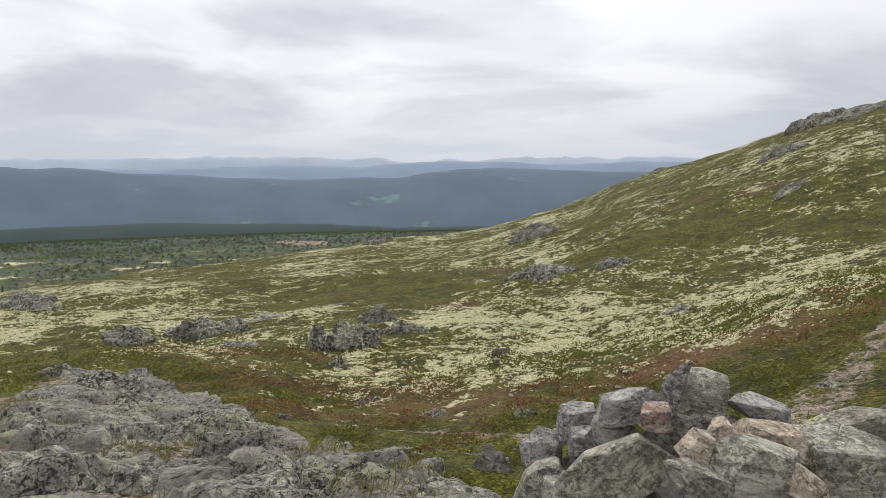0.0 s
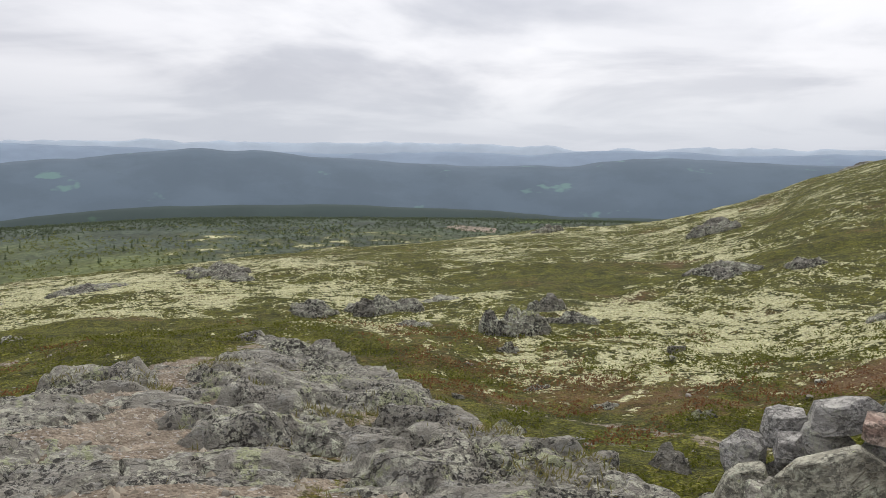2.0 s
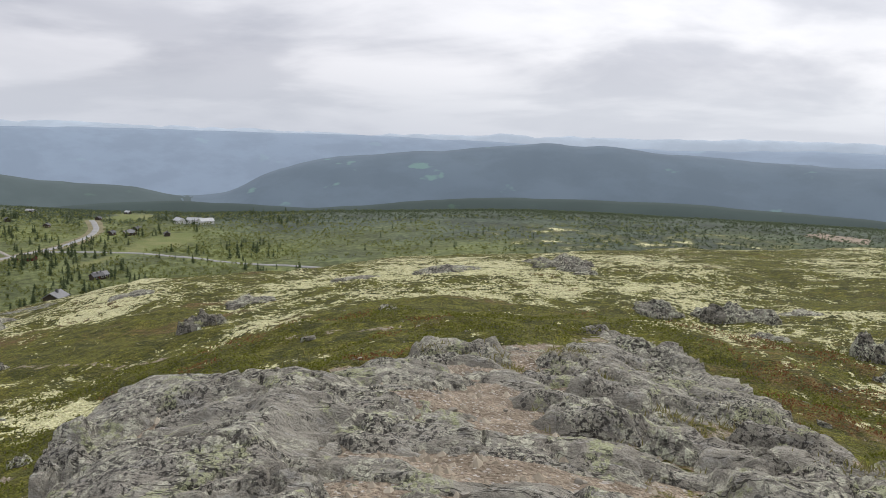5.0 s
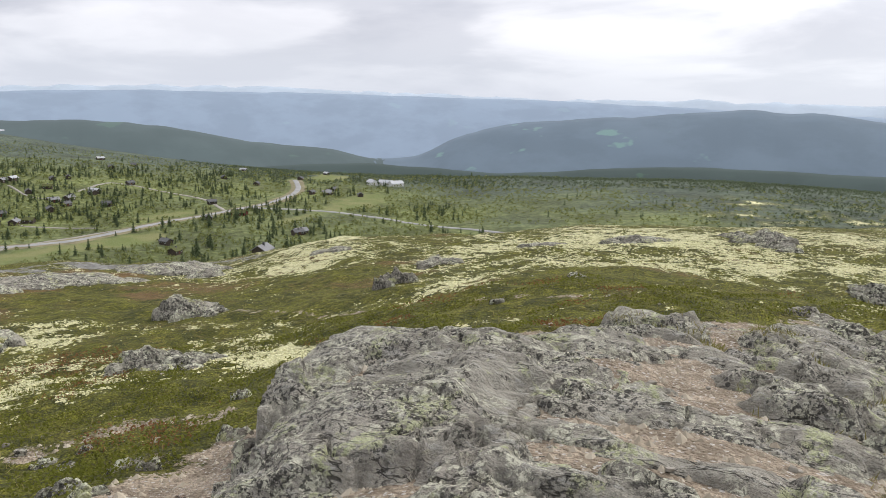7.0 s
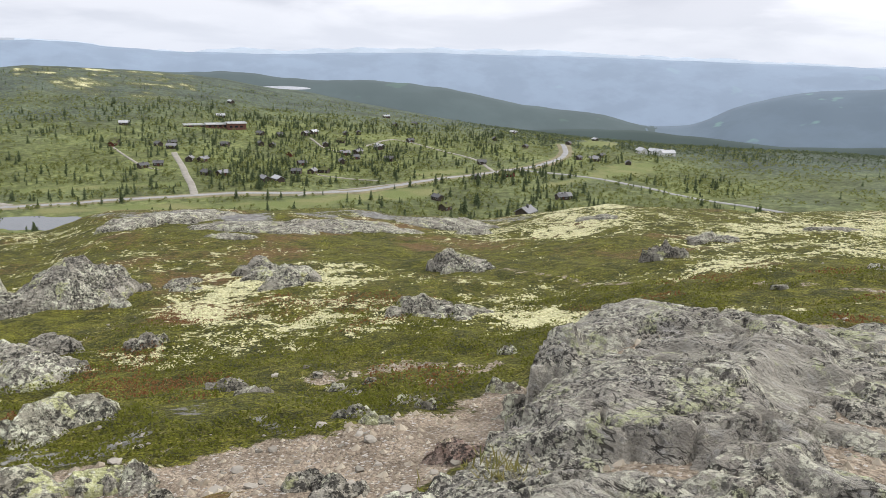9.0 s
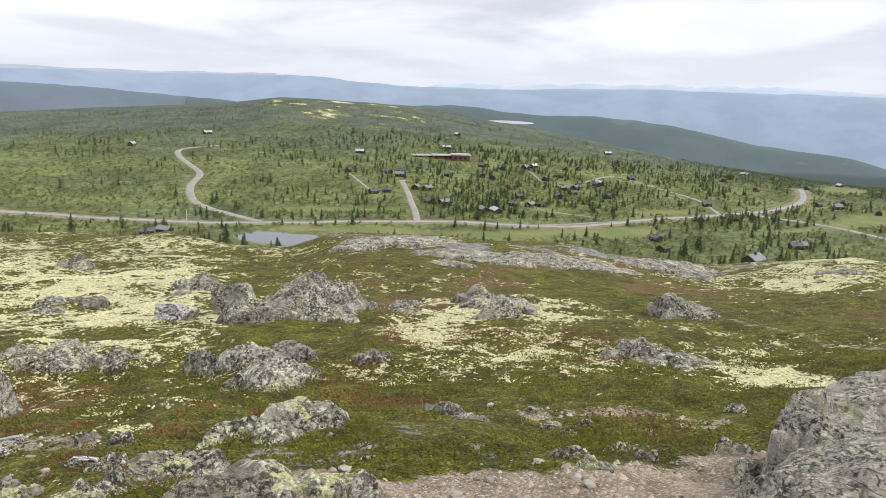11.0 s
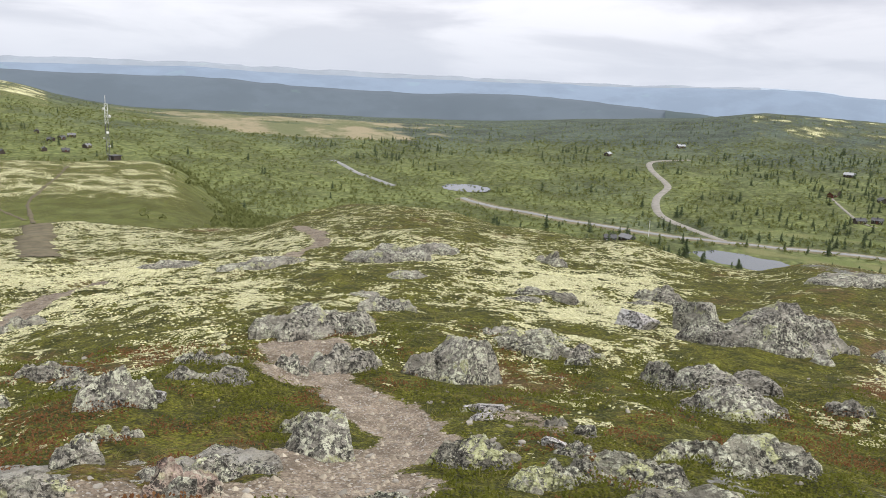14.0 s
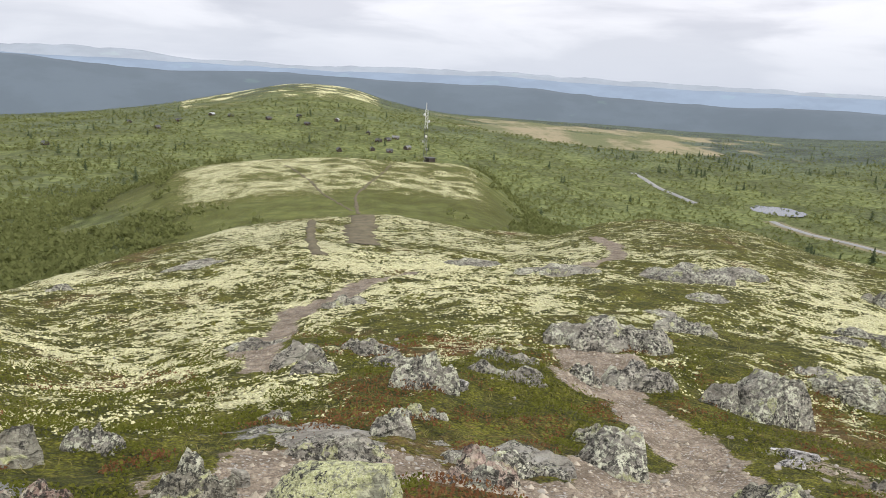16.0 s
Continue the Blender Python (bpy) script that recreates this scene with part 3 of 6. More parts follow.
# ---- plan: trails, roads, water, open ground ----
TRAILS = [  # half width, line
    (0.48, [(-1.0, -3.2), (-2.1, -4.5), (-3.0, -4.2), (-3.6, -3.1), (-4.6, -3.6), (-5.6, -3.9), (-6.6, -5.0), (-7.1, -6.4), (-8.2, -7.6)]),
    (0.5, [(-2.2, 0.2), (-3.4, 0.4), (-4.4, 1.2), (-4.7, 1.9), (-5.2, 2.4)]),
    (0.45, [(-2.0, -2.2), (-3.4, -1.6), (-4.6, -0.6), (-4.6, 0.4)]),
    (0.34, [(-3.9, -9.2), (-4.4, -11.2), (-4.9, -12.1), (-7.4, -16.4), (-8.9, -17.3), (-10.1, -18.2), (-13.0, -20.3)]),
    (0.3, [(-19.0, -18.6), (-22.0, -19.5), (-25.0, -22.5), (-28.5, -27.0)]),
    (0.22, [(5.2, 8.2), (3.6, 6.6), (2.8, 5.8), (2.2, 5.2)]),
    (0.2, [(1.0, 6.2), (0.2, 7.0), (-1.2, 7.9)]),
    (0.22, [(-6.9, 2.77), (-7.55, 1.96), (-7.6, 1.2)]),
    (0.24, [(-7.1, -4.2), (-6.9, -3.5), (-6.6, -2.6)]),
    (0.12, [(-15.1, 5.8), (-13.1, 6.4), (-10.2, 7.1), (-8.8, 7.9), (-6.9, 8.7)]),
]
LAKES = [(-414.0, -74.0, 27.0, 15.0, 80.0, -87.2), (-528.0, -318.0, 20.0, 16.0, 60.0, -86.6), (-1830.0, 205.0, 60.0, 45.0, 0.0, -89.0)]
SLAB_R = ring([(-40, 0), (-24, 0), (-17, 2.7), (-10, 4.2), (-6, 4.8), (0, 5.5), (8, 6.2), (14, 7.6), (18, 9.4), (24, 11.6), (30, 10.2), (40, 8.3), (50, 7.3), (59, 6.9), (64, 5.6), (67, 4.3), (75, 3.0), (90, 1.2), (110, 0), (300, 0)], 0.9)
SLAB_LIFT = ring([(-20, 0), (10, 0.0), (25, 0), (32, -.04), (40, -.08), (45, -.12), (50, -.02), (54, .22), (57, .38), (60, .48), (64, .42), (70, .2), (75, .08), (90, 0), (300, 0)], 2)


def slab_inside(x, y):
    """1 well inside the bare rock of the summit, 0 outside."""
    r = np.hypot(x, y)
    edge = on(SLAB_R, bearing_of(x, y)) + 0.55 * fbm(x / 0.8, y / 0.5, 4, 55)
    return smooth(0.0, 0.16, edge - r)


def land_z(x, y):
    """The ground as built: hummocks, the lift under the summit rock and the lake basins."""
    x, y = np.asarray(x, float), np.asarray(y, float)
    r = np.hypot(x, y)
    z = ground_z(x, y)
    z = z + on(SLAB_LIFT, bearing_of(x, y)) * smooth(3.8, 6.6, r) * slab_inside(x, y)
    for half, line in TRAILS[:4]:
        z = z - 0.06 * smooth(1.5 * half, 0.4 * half, line_distance(x, y, line))
    for cx, cy, a, b, turn, lz in LAKES:
        dx, dy = x - cx, y - cy
        c, s = math.cos(radians(turn)), math.sin(radians(turn))
        q = np.hypot((dx * c + dy * s) / a, (-dx * s + dy * c) / b)
        z = z + (np.minimum(z, lz + 0.6) - z) * smooth(1.9, 1.3, q) - 1.6 * smooth(1.12, 0.85, q)
    return z


# ---- ground: one sheet to the horizon, on rings round the summit ----
bear = np.concatenate([np.arange(-36, 182, 0.35), np.arange(182, 324.1, 2.0)])
bear[-1] = 324.0
rad = np.concatenate([[0.05, 0.2, 0.4], np.exp(np.arange(np.log(0.6), np.log(2100), 0.0182)), [2250, 2600, 3500, 4300, 4900]])
B, R = np.meshgrid(bear, rad)
X, Y = polar(B, R)
Z = land_z(X, Y)
ground = new("ground", mesh_of("ground", np.stack([X, Y, Z], -1).reshape(-1, 3), grid_faces(len(rad), len(bear)), MAT_GROUND))
tagged(ground, "heath hillside with pale reindeer lichen, dwarf shrubs and gravel trails", "hillside", kind="structure")
x, y, r, b = X.ravel(), Y.ravel(), R.ravel(), B.ravel()


# how densely the lichen lies: bearings, distances and the share added or taken
LICHEN_EAST = [(17, 43, 15, 42, .34), (7, 21, 12.3, 15, .30), (-9, 12, 26, 60, .22), (-28, -13, 8.5, 16, .30), (-13, 1.5, 9.5, 19, .30), (-30, -18, 24, 50, .06), (8, 22, 15, 18.5, .25),
               (9, 14, 9, 12.5, -.4), (0, 10, 20, 26, -.35), (-22, -9, 21, 36, -.22), (-30, -25, 6, 9, -.5), (14, 22, 9.5, 12.3, -.3), (41, 46, 8, 12, -.6), (24, 46, 10.5, 15, -.6)]
LICHEN_NORTH = [(60, 69, 24, 45, .32), (46, 57, 12.4, 25, .28), (61, 68.5, 10, 12.3, .5), (77, 92, 9.6, 17, .42), (57, 64, 22, 40, .25), (61, 77, 9.1, 10.9, .35), (88, 97, 9.4, 11.2, .35), (30, 46, 16, 32, .2),
                (54, 68, 12.5, 23, -.5), (46, 58, 8.5, 12.2, -.6), (61, 79, 4, 9.0, -.7), (73, 95, 17, 26, -.6), (93, 104, 9, 17, -.2), (79, 100, 4, 8.5, -.4)]
LICHEN_WEST = [(105, 119, 11.5, 36, .3), (126, 148, 11.5, 46, .0), (113, 129, 18, 32, .08), (107, 116, 12.6, 13.8, .4), (157, 177, 14, 60, .30), (134, 157, 15, 48, .25), (153, 172, 8.2, 15, .08),
               (110, 126, 13.8, 15.4, -.4), (146, 153, 7.5, 12.5, -.6), (164, 178, 34, 200, -.5), (96, 104, 17, 26, -.3), (118, 146, 5, 10, -.35)]


def lichen_plan(x, y, r, b):
    wb, wr = b + 110 / np.maximum(r, 6) * 0.35 * fbm(x / 1.3, y / 1.3, 3, 207), r * (1 + 0.10 * fbm(x / 1.7, y / 1.7, 3, 208))
    total = np.zeros_like(x)
    for b0, b1, r0, r1, share in LICHEN_EAST + LICHEN_NORTH + LICHEN_WEST:
        e, f = min(2.5, 0.25 * (b1 - b0)), 0.12 * (r1 - r0) + 0.1
        total = total + share * smooth(b0 - e, b0 + e, wb) * smooth(b1 + e, b1 - e, wb) * smooth(r0 - f, r0 + f, wr) * smooth(r1 + 2 * f, r1 - f, wr)
    return total


def covers(x, y):
    """Shares of lichen, bare gravel, woodland, red heath, meadow and stony ground."""
    r, b = np.hypot(x, y), bearing_of(x, y)
    b = np.where(b < -90, b + 360, b)
    patch = 0.65 * fbm(x / 1.5, y / 1.5, 4, 71) + 0.5 * fbm(x / 4.5, y / 4.5, 2, 73)
    broad = fbm(x / 11.0, y / 11.0, 3, 77)
    want = 0.30 + 0.10 * smooth(100, 150, b) - 0.08 * smooth(60, 75, b) * smooth(100, 92, b)
    streak = 0.6 * fbm(x / 0.7, y / 0.7, 3, 209) + 0.5 * fbm(x / 2.6, y / 2.6, 3, 210)
    lichen = np.clip(0.10 + 0.74 * np.clip(want + lichen_plan(x, y, r, b), 0, 1) + 0.30 * patch + 0.15 * broad + 0.42 * streak, 0, 0.9) * smooth(4.5, 8.5, r - 2.0 * smooth(60, 40, b)) * smooth(260, 200, r)
    lichen = lichen * (1 - smooth(70, 95, r) * smooth(220, 150, r) * smooth(60, 75, b) * smooth(136, 128, b))
    lichen = lichen * (1 - smooth(52, 66, r) * smooth(133, 138, b))
    lichen = np.where((r > 150) & (r < 240) & (b > 137) & (b < 168), np.clip(0.47 + 0.5 * fbm(x / 11.0, y / 11.0, 3, 5) + 0.8 * fbm(x / 3.2, y / 3.2, 3, 7) + 0.22 * smooth(150, 158, b), 0, 0.72) * smooth(140.5, 143, b) * smooth(165.5, 163, b) * smooth(150, 170, r), lichen)
    far = (r > 560) & (r < 800) & (b > 12) & (b < 40)
    lichen = np.where(far, np.clip(-0.02 + 0.9 * fbm(x / 40.0, y / 25.0, 3, 6) + 0.9 * fbm(x / 9.0, y / 9.0, 2, 9), 0, 1) * smooth(560, 600, r) * smooth(800, 740, r) * smooth(37, 32, b), lichen)
    hill = (r > 900) & (r < 1600) & (((b > 150) & (b < 164)) | ((b > 90) & (b < 101)))
    lichen = np.where(hill, np.clip(0.0 + 0.42 * smooth(140, 151, b) + 0.9 * fbm(x / 50.0, y / 50.0, 3, 8) + 0.9 * fbm(x / 14.0, y / 14.0, 2, 12), 0, 1) * smooth(900, 1150, r), lichen)
    speck = 0.45 * fbm(x * 2.4, y * 2.4, 3, 201) + 0.55 * fbm(x * 6.0, y * 6.0, 2, 203)
    lichen = np.where(r < 45, np.clip(lichen + 0.45 * speck * smooth(45, 25, r), 0, 1) * smooth(0.02, 0.2, lichen), lichen)
    bare = np.zeros_like(x)
    for half, line in TRAILS:
        d = line_distance(x, y, line)
        bare = np.maximum(bare, (1.0 if half > 0.25 else 0.5) * smooth(1.6 * half, 0.4 * half, d + 0.9 * half * fbm(x / 0.7, y / 0.7, 3, 13)))
    bare = np.maximum(bare, slab_inside(x, y) * (0.9 - 0.42 * smooth(36, 26, b) * smooth(0.25, -0.1, fbm(x / 1.1, y / 1.1, 2, 57))))
    bare = np.maximum(bare, 0.42 * smooth(9, 5, r) * smooth(0.0, 0.35, fbm(x / 1.4, y / 1.4, 3, 19)))
    bare = np.maximum(bare, smooth(2.6, 1.8, r + 1.3 * fbm(x / 0.9, y / 0.9, 3, 23)))
    bw = b + 5 * fbm(x / 30.0, y / 30.0, 3, 83)
    wood = np.maximum(smooth(240, 290, r), np.maximum(smooth(60, 110, r) * smooth(160, 170, bw - 0.03 * (r - 150)), smooth(75, 110, r) * smooth(50, 60, b) * smooth(146, 137, bw))) * (1 - np.where(far | hill, np.clip(lichen * 1.5, 0, 1), 0))
    wood = np.maximum(wood, 0.5 * smooth(70, 100, r) * smooth(132, 137, b) * (1 - np.clip(2 * lichen, 0, 1)))
    red = np.clip(0.08 + 0.9 * fbm(x / 2.1, y / 2.1, 3, 29) + 0.15 * smooth(16, 8, r), 0, 1) * smooth(120, 60, r)
    red = red + 0.2 * smooth(8, 12, r) * smooth(40, 25, r) * smooth(66, 76, b) * smooth(100, 90, b)
    red = red + 0.28 * smooth(5.8, 6.6, r) * smooth(9.6, 8.2, r) * smooth(-22, -14, b) * smooth(23, 17, b) * smooth(-0.25, 0.25, fbm(x / 0.9, y / 0.9, 3, 58))
    meadow = np.zeros_like(x)
    for cx, cy, a, c, turn in MEADOWS:
        dx, dy = x - cx, y - cy
        co, si = math.cos(radians(turn)), math.sin(radians(turn))
        q = np.hypot((dx * co + dy * si) / a, (-dx * si + dy * co) / c) + 0.7 * fbm(x / 45.0, y / 45.0, 4, 31)
        meadow = np.maximum(meadow, smooth(1.1, 0.9, q))
        if cx * cx + cy * cy > 8.5e5 and cy < 0:
            red = np.maximum(red, smooth(1.25, 1.0, q))
    stony = 0.75 * smooth(0.12, 0.4, fbm(x / 1.1, y / 1.1, 3, 43)) * smooth(10, 4, r) * (1 - bare)
    rib = smooth(5.0, 1.5, line_distance(x, y, [(-26, 3), (-31, -1), (-33, 6), (-33.5, 13)]))
    stony = np.maximum(stony, rib * (0.55 + 0.5 * fbm(x / 1.6, y / 1.6, 3, 47)))
    return lichen, bare, np.clip(wood, 0, 1), np.clip(red, 0, 1), meadow, stony


MEADOWS = [(-462, 100, 55, 16, 115), (-560, 180, 30, 12, 115), (-500, 262, 60, 9, 120), (-445, -20, 45, 14, 95), (-520, -60, 60, 9, 95), (-560, 345, 70, 15, 130),
           (-740, -725, 190, 120, -46), (-880, -850, 230, 80, -46), (-800, 450, 90, 18, 150), (-1000, 560, 120, 22, 150)]
L = covers(x, y)
conifer = np.clip(smooth(650, 1100, r) * smooth(150, 120, b) + smooth(1000, 1500, r) + 0.9 * smooth(60, 45, b) * smooth(420, 700, r + 250 * smooth(32, 20, b)) + 0.7 * fbm(x / 120.0, y / 120.0, 3, 97) * smooth(300, 500, r), 0, 1)
for name, k in (("cover", 0), ("cover2", 3)):
    a = ground.data.color_attributes.new(name, "FLOAT_COLOR", "POINT")
    a.data.foreach_set("color", np.stack([L[k], L[k + 1], L[k + 2], conifer], -1).astype(np.float32).ravel())

# ---- bare summit rock: a foliated slab with a blunt step, and broken ledges standing out of gravel ----
sb, sr = np.arange(-26, 92, 0.29), np.exp(np.arange(np.log(1.6), np.log(12.4), 0.0056))
B, R = np.meshgrid(sb, sr)
X, Y = polar(B, R)
STRIKE = 26.0
# foot of the steep side, width across the line of sight, height, run of the back slope, turn
SLAB_STEPS = [(-4.62, 3.20, 2.0, 0.13, 1.2, -4), (-3.15, 2.02, 1.2, 0.20, 1.3, -6), (-3.55, 3.25, 0.5, 0.13, 0.6, 10), (-2.54, 2.06, 0.40, 0.09, 0.5, -14), (-2.71, 2.30, 0.40, 0.10, 0.5, -10),
              (-3.60, 1.30, 0.85, 0.13, 0.7, -4), (-3.67, 0.84, 0.46, 0.20, 0.4, 6), (-2.77, 1.55, 0.6, 0.10, 0.3, -8), (-4.35, 2.16, 0.34, 0.24, 0.5, 12), (-4.85, 2.36, 0.40, 0.20, 0.4, 0),
              (-5.1, 4.4, 1.3, 0.05, 0.9, -6), (-4.1, 4.5, 0.9, 0.08, 0.6, -12)]
LEDGES_HIGH = [(-4.73, 6.32, 1.0, 0.20, 0.5, -4), (-4.63, 5.75, 1.1, 0.10, 0.5, -6), (-3.47, 6.80, 1.0, 0.14, 0.8, -16), (-2.99, 6.37, 0.9, 0.15, 0.7, -22), (-4.57, 10.31, 0.75, 0.18, 0.6, 0),
               (-3.52, 9.26, 0.8, 0.20, 0.6, -12), (-2.82, 5.61, 0.62, 0.16, 0.5, -24), (-2.78, 5.00, 0.70, 0.15, 0.5, -8), (-2.6, 8.0, 0.9, 0.14, 0.9, -20), (-2.3, 7.2, 0.8, 0.12, 0.6, -18), (-3.9, 8.2, 1.0, 0.14, 0.9, -10)]
LEDGES_LOW = [(-2.34, 4.60, 0.55, 0.16, 0.4, -6), (-2.00, 4.85, 0.50, 0.13, 0.35, -8), (-1.50, 5.61, 0.55, 0.17, 0.4, -10), (-2.26, 4.66, 0.2, 0.09, 0.2, 0), (-1.61, 4.78, 0.42, 0.12, 0.3, -6), (-1.44, 4.60, 0.40, 0.11, 0.3, -8),
              (-1.13, 5.41, 0.8, 0.13, 0.5, -6), (-0.61, 5.38, 0.6, 0.15, 0.4, -4), (-1.21, 4.18, 0.5, 0.14, 0.35, -10), (-0.68, 4.91, 0.3, 0.12, 0.3, 0), (-0.2, 4.4, 0.8, 0.10, 0.5, -6), (0.25, 4.75, 0.5, 0.09, 0.4, 0), (-0.5, 3.9, 0.7, 0.09, 0.4, -8)]

LEDGES_SMALL = []
_rng = random.Random(12)
for _k in range(46):
    _b, _r = _rng.uniform(-6, 40), _rng.uniform(3.3, 8.6)
    LEDGES_SMALL.append((*(float(q) for q in polar(_b, _r)), _rng.uniform(0.22, 0.65), _rng.uniform(0.07, 0.15), _rng.uniform(0.2, 0.45), _rng.uniform(-24, 8)))


def ledge(x, y):
    """Height of the rock over the gravel: smooth foliated slab, and ledges with a steep near side and a long back slope."""
    c, s = math.cos(radians(STRIKE)), math.sin(radians(STRIKE))
    u, v = x * c + y * s, -x * s + y * c
    b = bearing_of(x, y)
    broken = smooth(44, 34, b)
    low = smooth(24, 12, b)
    warp = fbm(u / 1.3, v / 0.9, 3, 61)
    z = 0.05 - 0.065 * broken + 0.02 * low + 0.08 * fbm(u / 1.5, v / 0.8, 3, 63) + 0.075 * fbm(u / 0.6, v / 0.28, 4, 64)
    for k, (gap, high) in enumerate(((0.46, 0.11), (0.17, 0.055))):
        a = (v + 0.16 * warp + 0.05 * fbm(u / 0.5, v / 0.5, 2, 65 + k)) / gap
        i = np.floor(a)
        f = a - i
        z = z + high * (hash2(i, i * 0, 71 + k) - 0.35) * (smooth(0.0, 0.16, f) - f) * smooth(-0.3, 0.2, fbm(u / 0.9 + 7 * k, v / 0.6, 2, 75 + k) + 0.1)
    rag = 1 + 0.35 * fbm(u / 0.45, v / 0.22, 3, 83)
    jx, jy = 0.10 * fbm(x / 0.35, y / 0.35, 3, 81), 0.10 * fbm(x / 0.35 + 9, y / 0.35, 3, 82)
    for k, (lx, ly, wide, high, run, turn) in enumerate(SLAB_STEPS + LEDGES_HIGH + LEDGES_LOW + LEDGES_SMALL):
        d = math.hypot(lx, ly)
        ca, sa = math.cos(radians(turn)), math.sin(radians(turn))
        dx, dy = x + jx - lx, y + jy - ly
        pp, qq = (dx * ly - dy * lx) / d, (dx * lx + dy * ly) / d
        p_, q_ = pp * ca + qq * sa, -pp * sa + qq * ca
        side = smooth(0.62, 0.40, np.abs(p_ / wide - 0.06 * np.sin(7 * q_ / run + k)))
        rise = smooth(-0.03, 0.05 + 0.12 * high, q_) * (0.8 + 0.2 * smooth(0.0, 0.5 * run, q_)) * smooth(1.35 * run, 0.45 * run, q_)
        top = high * side * rise * rag
        z = np.where(top > 0.015, np.maximum(z + 0.35 * top, np.maximum(z, 0) * 0.3 + top), z)
    cut = np.minimum(np.abs(fbm(u / 0.8, v / 0.22, 3, 68)), 1.6 * np.abs(fbm(u / 0.5, v / 0.9, 3, 70)))
    return z - 0.075 * smooth(0.06, 0.0, cut) + 0.018 * fbm(u / 0.30, v / 0.09, 3, 67) + 0.014 * fbm(u / 0.09, v / 0.06, 2, 69)


Z0 = land_z(X, Y)
inside = slab_inside(X, Y)
Z = Z0 + ledge(X, Y) * smooth(0.7, 2.2, R) - 0.5 * (1 - inside) - 0.05 * smooth(2.2, 1.0, R)
me = mesh_of("summit_rock", np.stack([X, Y, Z], -1).reshape(-1, 3), grid_faces(len(sr), len(sb)), MAT_BEDROCK, True)
tagged(new("summit_rock", me), "weathered grey gneiss bedrock with ledges, lichen spots and gravel hollows", "bedrock", kind="structure")

# ---- far hills, so distant that they do not shift; haze is in colour and glow ----
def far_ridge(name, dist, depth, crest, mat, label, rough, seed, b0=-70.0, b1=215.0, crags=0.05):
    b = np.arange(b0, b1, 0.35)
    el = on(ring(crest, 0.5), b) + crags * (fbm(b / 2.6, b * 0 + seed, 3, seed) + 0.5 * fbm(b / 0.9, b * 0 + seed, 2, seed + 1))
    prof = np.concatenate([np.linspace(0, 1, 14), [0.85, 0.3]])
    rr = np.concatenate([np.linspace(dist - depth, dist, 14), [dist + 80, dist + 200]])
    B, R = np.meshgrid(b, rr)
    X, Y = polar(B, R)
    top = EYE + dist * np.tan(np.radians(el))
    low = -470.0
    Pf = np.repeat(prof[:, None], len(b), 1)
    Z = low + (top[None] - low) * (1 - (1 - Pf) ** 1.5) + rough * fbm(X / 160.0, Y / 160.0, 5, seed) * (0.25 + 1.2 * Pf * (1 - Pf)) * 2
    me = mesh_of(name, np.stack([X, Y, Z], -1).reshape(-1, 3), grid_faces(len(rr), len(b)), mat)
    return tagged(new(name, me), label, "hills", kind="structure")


RIDGE = [(-70, -1), (-30, -1.1), (-20, -1.2), (-15, -1.1), (-10, -.95), (-6, -.75), (-4, -.65), (0, -.9), (3, -1.35), (10, -1.5), (15, -1.35), (22, -.88), (26, -.5), (28, -.6), (30.5, -.38), (34, -.62), (39, -1.15), (43, -1.4), (48, -1.96), (51, -2.9), (54, -4.4), (57, -4.7),
                                          (62, -3.85), (66, -3.55), (72, -2.55), (77, -2.05), (82, -2.2), (88, -1.8), (92, -1.9), (100, -2.3), (110, -1.6), (118, -1.1), (125, -1.35), (132, -1.2), (141, -.75), (149, -.84), (155, -.54), (165, -.8), (170, -.5), (175, -.2), (215, -.4)]
# bluer and paler with distance: each base colour and glow carries painted haze
far_ridge("backdrop_wooded_ridge", 2900, 800, RIDGE, haze_tinted_material("far_wooded_hill", (0.085, 0.112, 0.142), 0.72, 0.9), "dark wooded ridge under blue haze", 14, 91, -70, 57.5)
far_ridge("backdrop_wooded_spur", 2900, 800, RIDGE, haze_tinted_material("far_wooded_spur", (0.062, 0.082, 0.086), 0.55, 0.4), "wooded spur across the valley in thin haze", 14, 91, 56.5, 107)
far_ridge("backdrop_hazy_hills", 2950, 800, RIDGE, haze_tinted_material("far_hazy_hill", (0.084, 0.104, 0.125), 0.68, 0.3), "hazy blue-grey wooded hills", 14, 91, 100, 215)
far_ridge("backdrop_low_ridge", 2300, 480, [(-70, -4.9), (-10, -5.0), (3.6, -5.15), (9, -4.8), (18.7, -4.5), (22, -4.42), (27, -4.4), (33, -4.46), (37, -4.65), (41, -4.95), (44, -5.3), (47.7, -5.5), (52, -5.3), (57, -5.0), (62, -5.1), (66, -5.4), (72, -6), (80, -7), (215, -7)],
          haze_tinted_material("low_wooded_ridge", (0.040, 0.057, 0.055), 0.4, 0.8), "low dark wooded ridge across the valley", 6, 96, -70, 78, crags=0.03)
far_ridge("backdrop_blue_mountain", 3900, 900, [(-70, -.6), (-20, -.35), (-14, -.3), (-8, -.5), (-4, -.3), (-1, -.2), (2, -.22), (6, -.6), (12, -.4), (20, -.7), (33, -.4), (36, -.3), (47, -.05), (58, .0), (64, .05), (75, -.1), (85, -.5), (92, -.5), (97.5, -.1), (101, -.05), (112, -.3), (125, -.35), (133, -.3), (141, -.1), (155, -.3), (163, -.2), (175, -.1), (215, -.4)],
          haze_tinted_material("hazed_blue_mountain", (0.152, 0.19, 0.246), 0.8, 0.12), "blue mountain ridge in the haze", 10, 93)
